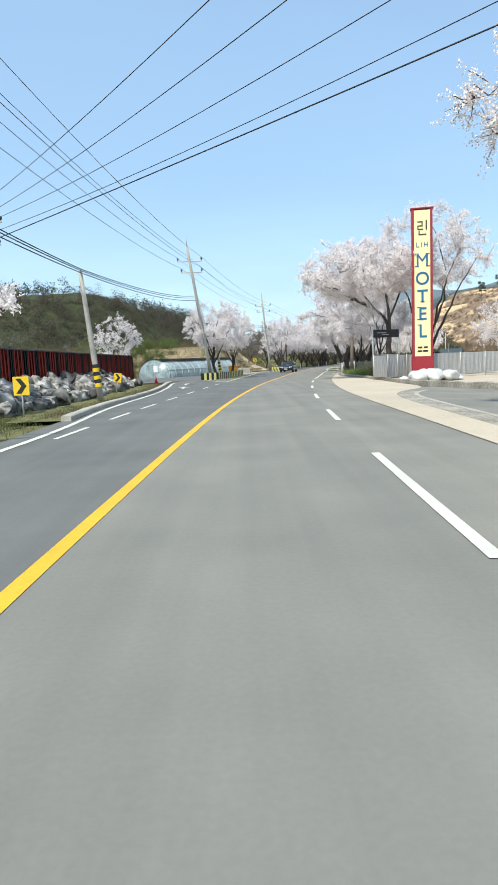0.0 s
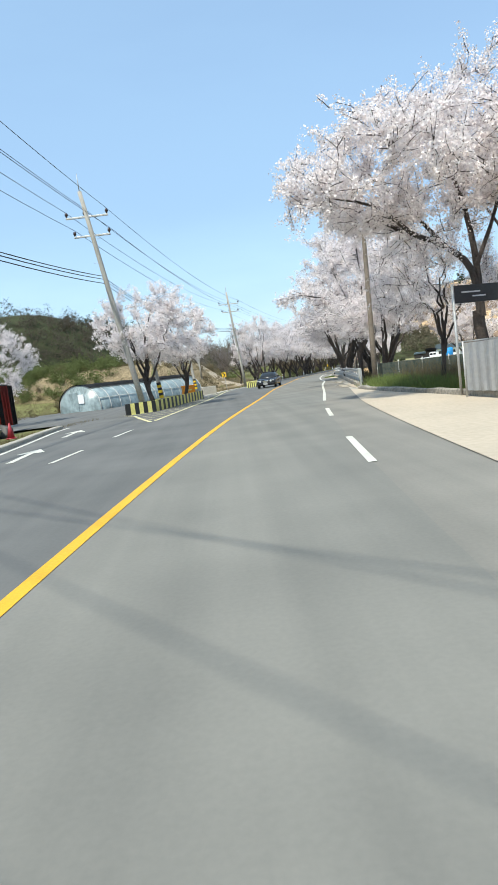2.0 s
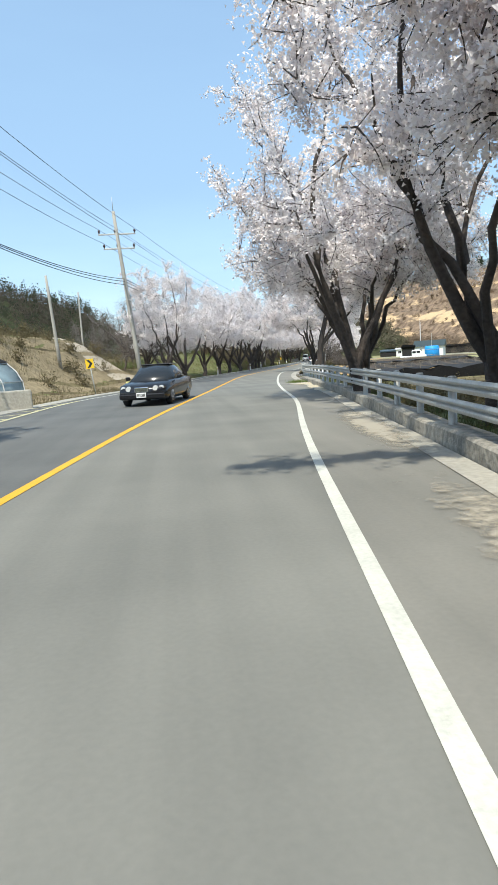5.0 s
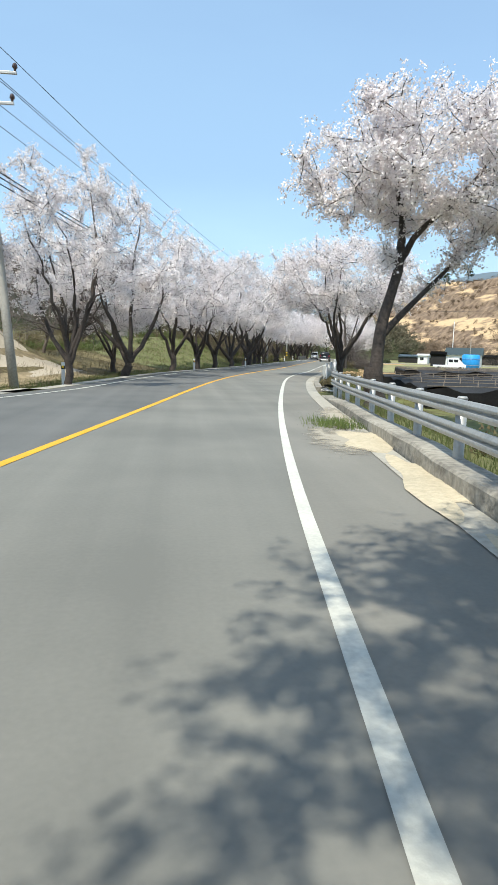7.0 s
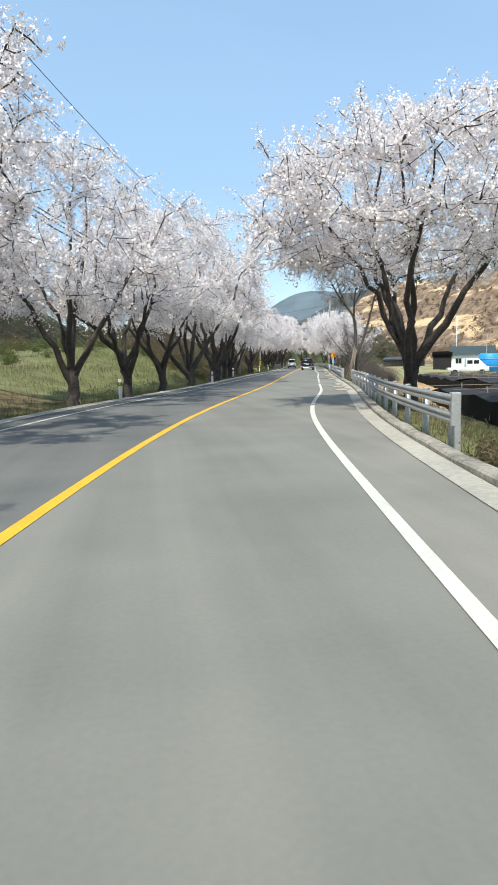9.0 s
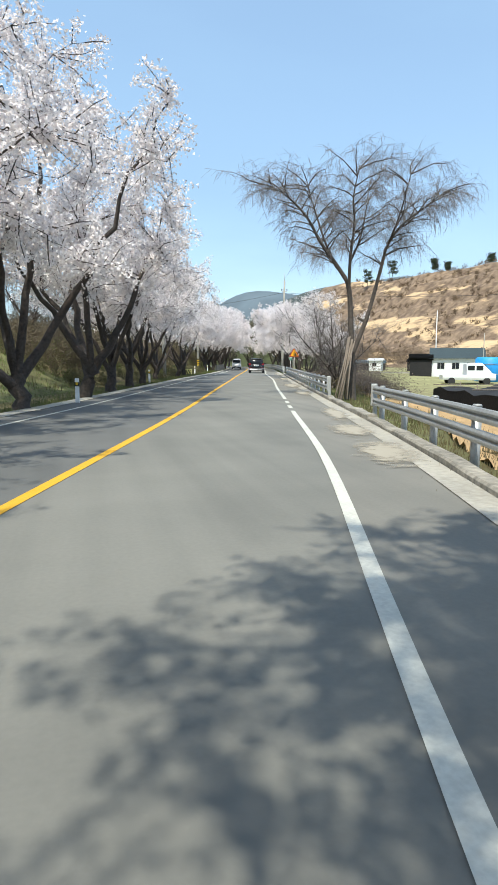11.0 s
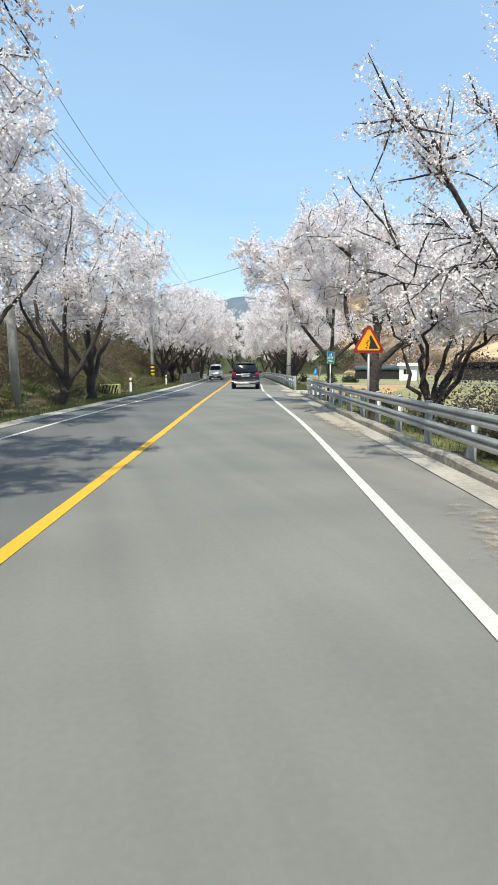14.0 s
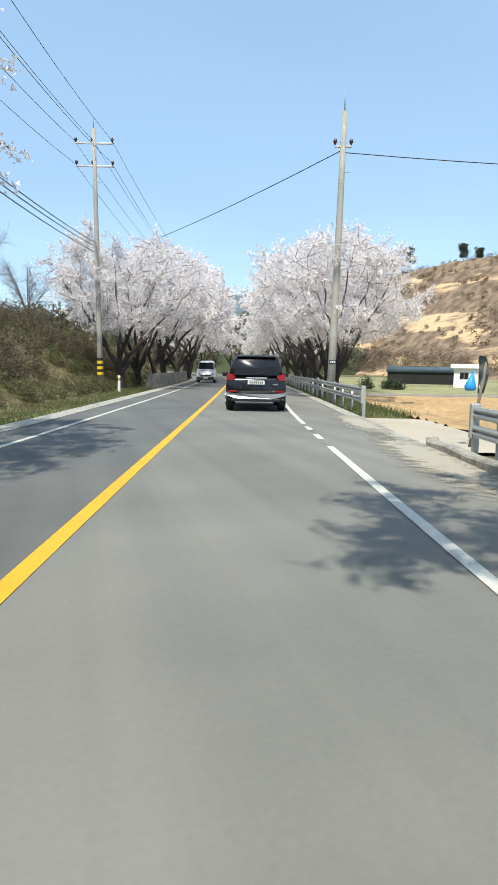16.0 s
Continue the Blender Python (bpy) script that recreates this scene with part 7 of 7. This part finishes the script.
part("door", boxes((0, -0.535, 1.05, 0.7, 0.03, 1.85), bevel=0.01), M_TARP, top)

# low concrete wall on the far left verge
WALL = lambda y: EDGE_L(y) - 1.15
for y0 in np.arange(212.0, 240.0, 4.0):
    p = road(y0 + 1.9, WALL(y0))
    top = thing("barrier_wall", "weathered concrete barrier block along the verge", "barrier", (p.x, p.y, -0.1), bearing(y0), "barrier blocks")
    bm = loft(bmesh.new(), [[(-0.3, yy, 0), (-0.22, yy, 0.25), (-0.12, yy, 0.95), (0.12, yy, 0.95), (0.22, yy, 0.25), (0.3, yy, 0)] for yy in (-1.93, 1.93)])
    part("body", bm, M_OLD_CONCRETE, top)

# ---- sand and grit washed to the road's edge ----


def drift(y, lat, half_w, half_l, seed, label="pale sand washed over the gutter", mat=None):
    rng = np.random.default_rng(seed)
    bm = bmesh.new()
    n, rings = 26, []
    wob = [1 + 0.22 * math.sin(3 * k / n * 6.283 + seed) + 0.15 * math.sin(5 * k / n * 6.283 + 2 * seed) + rng.normal(0, 0.06) for k in range(n)]
    for f, z in ((1.0, 0.015), (0.7, 0.028), (0.35, 0.038)):
        ring = []
        for k in range(n):
            a = 6.283 * k / n
            p = road(y + math.sin(a) * half_l * f * wob[k], lat + math.cos(a) * half_w * f * wob[k])
            ring.append(bm.verts.new((p.x, p.y, z + (rng.normal(0, 0.004) if f < 1 else 0))))
        rings.append(ring)
    for a, b in zip(rings, rings[1:]):
        for k in range(n):
            bm.faces.new((a[k], a[(k + 1) % n], b[(k + 1) % n], b[k]))
    bm.faces.new(rings[-1])
    return tagged(part("sand_drift", bm, mat or M_DRIFT, None, "", True), label, "sand", "sand drifts", "structure")


M_DRIFT = material("washed sand", (0.50, 0.43, 0.31), 1.0, 0, 0.18, 16, 1.2, 0.4, coords="World", spec=0.1)
drift(89.9, 4.75, 0.55, 1.15, 1)
drift(86.6, 4.95, 0.30, 1.5, 2)
drift(83.6, 5.1, 0.22, 1.2, 5)


def dust_material():
    """Sand lying thinly: grains thin out towards the edge of the patch, leaving bare asphalt between."""
    m = bpy.data.materials.new("thin sand")
    m.use_nodes = True
    n, l = m.node_tree.nodes, m.node_tree.links
    b, out = n["Principled BSDF"], n["Material Output"]
    b.inputs["Base Color"].default_value, b.inputs["Roughness"].default_value = (0.37, 0.33, 0.26, 1), 1.0
    tc, mp, ball, noise_, geo = n.new("ShaderNodeTexCoord"), n.new("ShaderNodeMapping"), n.new("ShaderNodeTexGradient"), n.new("ShaderNodeTexNoise"), n.new("ShaderNodeNewGeometry")
    ball.gradient_type = "SPHERICAL"
    mp.inputs["Location"].default_value, mp.inputs["Scale"].default_value = (-1, -1, 0), (2, 2, 0)
    l.new(tc.outputs["Generated"], mp.inputs["Vector"])
    l.new(mp.outputs[0], ball.inputs["Vector"])
    noise_.inputs["Scale"].default_value, noise_.inputs["Detail"].default_value, noise_.inputs["Roughness"].default_value = 3.5, 9.0, 0.75
    l.new(geo.outputs["Position"], noise_.inputs["Vector"])
    add, rng_, mix, clear = n.new("ShaderNodeMath"), n.new("ShaderNodeMapRange"), n.new("ShaderNodeMixShader"), n.new("ShaderNodeBsdfTransparent")
    add.operation = "MULTIPLY_ADD"
    add.inputs[1].default_value = 0.55
    l.new(ball.outputs["Fac"], add.inputs[0])
    l.new(noise_.outputs["Fac"], add.inputs[2])
    rng_.inputs["From Min"].default_value, rng_.inputs["From Max"].default_value = 0.60, 0.86
    l.new(add.outputs[0], rng_.inputs["Value"])
    l.new(rng_.outputs[0], mix.inputs[0])
    l.new(clear.outputs[0], mix.inputs[1])
    l.new(b.outputs[0], mix.inputs[2])
    l.new(mix.outputs[0], out.inputs["Surface"])
    return m


M_DUST = dust_material()


def dusting(y, lat, half_w, half_l, label="thin dusting of pale sand at the road's edge"):
    p = road(y, lat)
    bm = bmesh.new()
    bm.faces.new([bm.verts.new((sx * half_w, sy * half_l, 0)) for sx, sy in ((-1, -1), (1, -1), (1, 1), (-1, 1))])
    ob = tagged(part("sand_dusting", bm, M_DUST), label, "sand", "sand dustings", "structure")
    ob.matrix_world = pose(p.x, p.y, 0.019, 0, 0, bearing(y))
    return ob


for k, (y, lat, w, l) in enumerate(((90.3, 4.3, 0.7, 2.6), (93.6, 4.5, 0.45, 3.2), (132.6, 4.1, 0.6, 1.6), (129.6, 4.25, 0.6, 1.8), (136.5, 4.2, 0.4, 3.0), (147.5, 4.1, 0.5, 3.5), (155.5, 4.05, 0.65, 4.5),
                                    (184.0, 4.3, 0.75, 4.5), (190.0, 4.3, 0.7, 4.0), (170.0, 4.1, 0.45, 7.0), (61.0, 4.75, 0.5, 4.5), (70.0, 5.0, 0.5, 4.5))):
    dusting(y, lat, w, l)

# ---- plants ----


def tufts(name, label, category, spots, mat, blade=0.35, per=26, width=0.018, spread=0.28, seed=1):
    """Blades of grass in tufts, as one mass."""
    rng = np.random.default_rng(seed)
    c = np.repeat(np.array(spots, float), per, 0)
    n = len(c)
    c[:, :2] += rng.normal(0, spread, (n, 2))
    a = rng.uniform(0, 6.283, n)
    h = blade * rng.uniform(0.45, 1.3, n)
    lean = rng.normal(0, 0.35, (n, 2)) * h[:, None]
    w = np.stack([np.cos(a), np.sin(a), 0 * a], 1) * width
    tip = c + np.stack([lean[:, 0], lean[:, 1], h], 1)
    base = c - np.array([0, 0, 0.05])
    v = np.stack([base - w, base + w, tip], 1).reshape(-1, 3)
    ob = finish(name, fast_mesh(name, v, np.arange(3 * n).reshape(-1, 3)), mat)
    return tagged(ob, label, category, "", "stuff")


def spots_along(y0, y1, lat0, lat1, count, seed):
    rng = np.random.default_rng(seed)
    out = []
    for _ in range(count):
        y = rng.uniform(y0, y1)
        a, b = lat0(y), lat1(y)
        p = road(y, a + (b - a) * rng.random())
        out.append((p.x, p.y, float(height(p.x, p.y))))
    return out


tufts("grass", "long spring grass beside the pole and rail", "grass", spots_along(46, 57.5, lambda y: FORE(y) + 0.9, lambda y: 9.5, 900, 1), M_GRASS_LUSH, 0.58, 26, 0.013, 0.3, 1)
tufts("dry_grass", "tall withered weeds in front of a mesh fence", "grass", spots_along(47, 60, lambda y: 7.6, lambda y: 10.6, 420, 16), M_SHRUB, 1.1, 12, 0.011, 0.4, 16)
tufts("grass", "thin grass between footing and guard rail", "grass", spots_along(58, 101, lambda y: EDGE_R(y) + 0.85, lambda y: EDGE_R(y) + 3.0, 420, 2), M_GRASS, 0.17, 22, 0.010, 0.22, 2)
tufts("grass", "patchy grass behind the guard rails", "grass", spots_along(100, 114, lambda y: EDGE_R(y) + 0.7, lambda y: EDGE_R(y) + 3.2, 120, 3) + spots_along(134, 184, lambda y: EDGE_R(y) + 0.7, lambda y: EDGE_R(y) + 3.2, 420, 14), M_GRASS, 0.14, 20, 0.010, 0.3, 3)
tufts("grass", "fresh green grass on the slope above the verge", "grass", spots_along(126, 152, lambda y: EDGE_L(y) - 9.0, lambda y: EDGE_L(y) - 2.2, 900, 15), M_GRASS_LUSH, 0.16, 18, 0.010, 0.35, 15)
tufts("dry_grass", "withered grass behind the kerb", "grass", spots_along(112, 146, lambda y: EDGE_R(y) + 0.7, lambda y: EDGE_R(y) + 3.2, 420, 13), M_SHRUB, 0.13, 20, 0.010, 0.3, 13)
tufts("grass", "tuft of grass growing over the gutter", "grass", [(12.45 + 0.25 * math.sin(k * 2.1), 90.6 + 0.16 * k, 0.02) for k in range(9)], M_GRASS_LUSH, 0.13, 90, 0.008, 0.16, 4)
tufts("grass", "green grass along the opposite verge", "grass", spots_along(98, 250, lambda y: EDGE_L(y) - 2.6, lambda y: EDGE_L(y) - 0.5, 2000, 5), M_GRASS, 0.16, 24, 0.010, 0.28, 5)
tufts("grass", "grass along the far right verge", "grass", spots_along(193, 250, lambda y: EDGE_R(y) + 0.5, lambda y: EDGE_R(y) + 2.2, 700, 6), M_GRASS, 0.2, 26, 0.012, 0.3, 6)
tufts("grass", "green grass by the rock wall", "grass", spots_along(6, 20, lambda y: EDGE_L(y) - 6.0, lambda y: EDGE_L(y) - 0.7, 420, 7), M_GRASS, 0.18, 26, 0.012, 0.3, 7)
tufts("dry_grass", "dry straw-coloured grass on the banks", "grass", spots_along(82, 250, lambda y: -32.0, lambda y: EDGE_L(y) - 2.4, 4200, 8), M_SHRUB, 0.3, 18, 0.012, 0.4, 8)
tufts("dry_grass", "dry grass at the edge of the side road", "grass", spots_along(78, 100, lambda y: -26.0, lambda y: EDGE_L(y) - 1.5, 900, 9), M_SHRUB, 0.3, 18, 0.012, 0.4, 9)
tufts("dry_grass", "dry grass behind the kerb and rocks", "grass", spots_along(18, 56, lambda y: OUTER(min(y, 50)) - 1.6, lambda y: OUTER(min(y, 50)) - 0.6, 500, 10), M_SHRUB, 0.22, 16, 0.014, 0.2, 10)


def brush(name, label, spots, mat, size, per, seed, leaf=0.07):
    """Twiggy shrubs as one mass: stems with many small leaves."""
    rng = np.random.default_rng(seed)
    cs, sv = [], []
    for x, y, z in spots:
        r = size * rng.uniform(0.6, 1.3)
        for _ in range(per):
            a, e = rng.uniform(0, 6.283), rng.uniform(0.2, 1.45)
            l = r * rng.uniform(0.5, 1.1)
            tip = np.array([x + math.cos(a) * math.cos(e) * l, y + math.sin(a) * math.cos(e) * l, z + math.sin(e) * l * 1.25])
            b = np.array([x + rng.normal(0, 0.1), y + rng.normal(0, 0.1), z - 0.1])
            w = np.array([0.008, 0.008, 0])
            sv += [b - w, b + w, tip]
            cs += [tuple(b + (tip - b) * q) for q in (0.45, 0.65, 0.8, 0.92, 1.0)]
    v, f = flecks(rng, cs, leaf * 1.2, 2, 0.12 * size, 1.6)
    v = np.concatenate([v, np.array(sv)])
    f = np.concatenate([f, np.arange(len(sv)).reshape(-1, 3) + f.max() + 1])
    return tagged(finish(name, fast_mesh(name, v, f), mat), label, "shrubs", "", "stuff")


brush("brush", "brown leafless shrubs on the bank", spots_along(118, 250, lambda y: -30.0, lambda y: EDGE_L(y) - (10.0 if y < 150 else 4.5), 330, 21), M_SHRUB, 0.9, 24, 21, 0.05)
brush("brush", "greening shrubs on the bank", spots_along(120, 250, lambda y: -20.0, lambda y: EDGE_L(y) - (8.5 if y < 150 else 3.2), 260, 22), M_LEAF, 0.6, 30, 22, 0.04)
brush("brush", "brown scrub on the mound and behind the side road", spots_along(66, 112, lambda y: -60.0, lambda y: -9.5 if y > 92 else -22.0, 380, 23), M_SHRUB, 0.8, 24, 23, 0.055)
brush("brush", "green bushes behind the side road", spots_along(84, 97, lambda y: -34.0, lambda y: -19.0, 120, 24), M_LEAF, 1.3, 30, 24)
brush("brush", "tangled shrubs behind the guard rail", spots_along(147, 182, lambda y: 5.8, lambda y: 9.0, 80, 25), M_SHRUB, 0.55, 26, 25, 0.035)
brush("brush", "small grey-leaved bush growing through broken concrete", [(15.75 + 0.16 * k, 106.9 + 0.35 * k, 0.0) for k in range(4)], M_SHRUB, 0.24, 40, 35, 0.02)
brush("brush", "tangled undergrowth below the cherry trees", spots_along(58, 90, lambda y: 6.3, lambda y: 13.0, 160, 26), M_SHRUB, 0.55, 26, 26, 0.035)
brush("brush", "young shrubs beyond the yard", spots_along(20, 62, lambda y: 26.0, lambda y: 60.0, 160, 27), M_SHRUB, 1.2, 24, 27)
brush("brush", "dense brown thicket on the bank above the verge", spots_along(152, 222, lambda y: EDGE_L(y) - 13.0, lambda y: EDGE_L(y) - 4.6, 330, 31), petals("brown thicket", (0.15, 0.12, 0.08), (0.075, 0.06, 0.045), 0.15), 1.5, 34, 31, 0.045)
brush("brush", "low olive and brown scrub on the slope above the verge", spots_along(150, 222, lambda y: EDGE_L(y) - 8.5, lambda y: EDGE_L(y) - 2.6, 420, 32), petals("olive scrub", (0.15, 0.14, 0.07), (0.08, 0.07, 0.04), 0.15), 0.6, 26, 32, 0.035)
brush("brush", "grey-brown leafless thicket behind the farm house", [(72 + 1.1 * k + 3 * math.sin(k * 1.7), 222 - 0.9 * k + 4 * math.cos(k * 2.3), -0.6) for k in range(60)], petals("grey thicket", (0.15, 0.12, 0.095), (0.10, 0.08, 0.065), 0.3), 2.6, 60, 33, 0.05)
brush("brush", "grey-brown leafless thicket below the bare trees", spots_along(149, 167, lambda y: 6.4, lambda y: 9.4, 110, 34), petals("bare thicket", (0.17, 0.14, 0.12), (0.10, 0.08, 0.07), 0.2), 1.3, 40, 34, 0.03)
brush("hedge", "clipped conifers in the field", [(x, y, float(height(x, y))) for x, y in ((56.8, 228.2), (58.6, 227.3), (59.4, 227.0), (59.0, 226.4), (54.0, 231.0))], M_PINE, 0.75, 90, 28)


def forest(name, label, count, fn, xr, yr, keep, mat, size, seed, flat=1.0, leaf=0.8):
    """Far woods: many ragged small crowns on a slope, as one mass."""
    rng = np.random.default_rng(seed)
    cs = []
    while len(cs) < count:
        x, y = rng.uniform(*xr), rng.uniform(*yr)
        z = float(fn(np.array(x), np.array(y)))
        if keep(x, y, z):
            h = size * rng.uniform(0.6, 1.4)
            for _ in range(16):
                q = rng.random()
                cs.append((x + rng.normal(0, 0.22 * h * (1.1 - q)), y + rng.normal(0, 0.22 * h * (1.1 - q)), z + h * (0.15 + q * flat)))
        if len(cs) >= count:
            break
    v, f = flecks(rng, cs, leaf, 3, 0.45, 1.2)
    return tagged(finish(name, fast_mesh(name, v, f), mat), label, "forest", "", "stuff")


M_RIDGE_PINE = petals("ridge pines", (0.062, 0.075, 0.045), (0.05, 0.06, 0.038), 0.45)
forest("woods", "dark green pines along the ridge", 38000, ridge_left, (-300, 0), (120, 300), lambda x, y, z: 12 < z < 40 and hashed(x, y, 17) > -0.25, M_RIDGE_PINE, 3.4, 41, 1.0, 0.28)
forest("woods", "brown leafless woods on the ridge", 54000, ridge_left, (-300, 0), (90, 260), lambda x, y, z: -3.0 < z < 21, petals("leafless woods", (0.13, 0.11, 0.085), (0.105, 0.088, 0.068), 0.5), 2.6, 42, 1.0, 0.24)
forest("woods", "brown and green woods closing the valley", 26000, ridge_end, (-110, 120), (335, 400), lambda x, y, z: z > 1, petals("mixed woods", (0.17, 0.15, 0.10), (0.06, 0.06, 0.04), 0.1), 4.0, 45, 1.0, 0.5)
forest("woods", "low scrub on the bare hillside", 30000, hill_right, (80, 260), (160, 470), lambda x, y, z: z > 0.5, petals("hill scrub", (0.18, 0.125, 0.08), (0.10, 0.075, 0.05), 0.1), 1.1, 43, 0.8, 0.28)
forest("woods", "brown thicket at the foot of the hill", 16000, hill_right, (92, 125), (180, 400), lambda x, y, z: 0.3 < z < 7, petals("thicket", (0.19, 0.145, 0.10), (0.13, 0.10, 0.075), 0.1), 2.0, 44, 1.0, 0.16)


def pine(x, y, h, seed):
    rng = np.random.default_rng(seed)
    z = float(hill_right(np.array(x), np.array(y)))
    top = thing("pine_tree", "dark lone pine on the ridge of a bare hill", "tree", (x, y, z - 0.5), 0, "ridge pines")
    pts = [Vector((0.25 * math.sin(k * 0.9 + seed), 0.2 * math.cos(k), h * k / 6)) for k in range(7)]
    part("trunk", tube(bmesh.new(), pts, [0.16 * (1 - k / 7.5) + 0.02 for k in range(7)], 7), M_BARK, top)
    cs = []
    for k in range(3, 7):
        for _ in range(9):
            a, l = rng.uniform(0, 6.283), h * 0.26 * rng.uniform(0.4, 1.0)
            c = pts[k] + Vector((math.cos(a) * l, math.sin(a) * l, rng.normal(0, 0.25)))
            cs += [tuple(pts[k].lerp(c, q)) for q in (0.5, 0.75, 1.0)]
    v, f = flecks(rng, cs, 0.34, 14, 0.35)
    finish("crown", fast_mesh("crown", v, f), M_PINE, top, "dark needles in flat layers")


for k, (x, y, h) in enumerate(((159, 430, 10.0), (163, 410, 9.5), (171, 384, 7.0), (176, 381, 5.5), (192, 372, 8.0), (197, 360, 7.0))):
    pine(x, y, h, 60 + k)
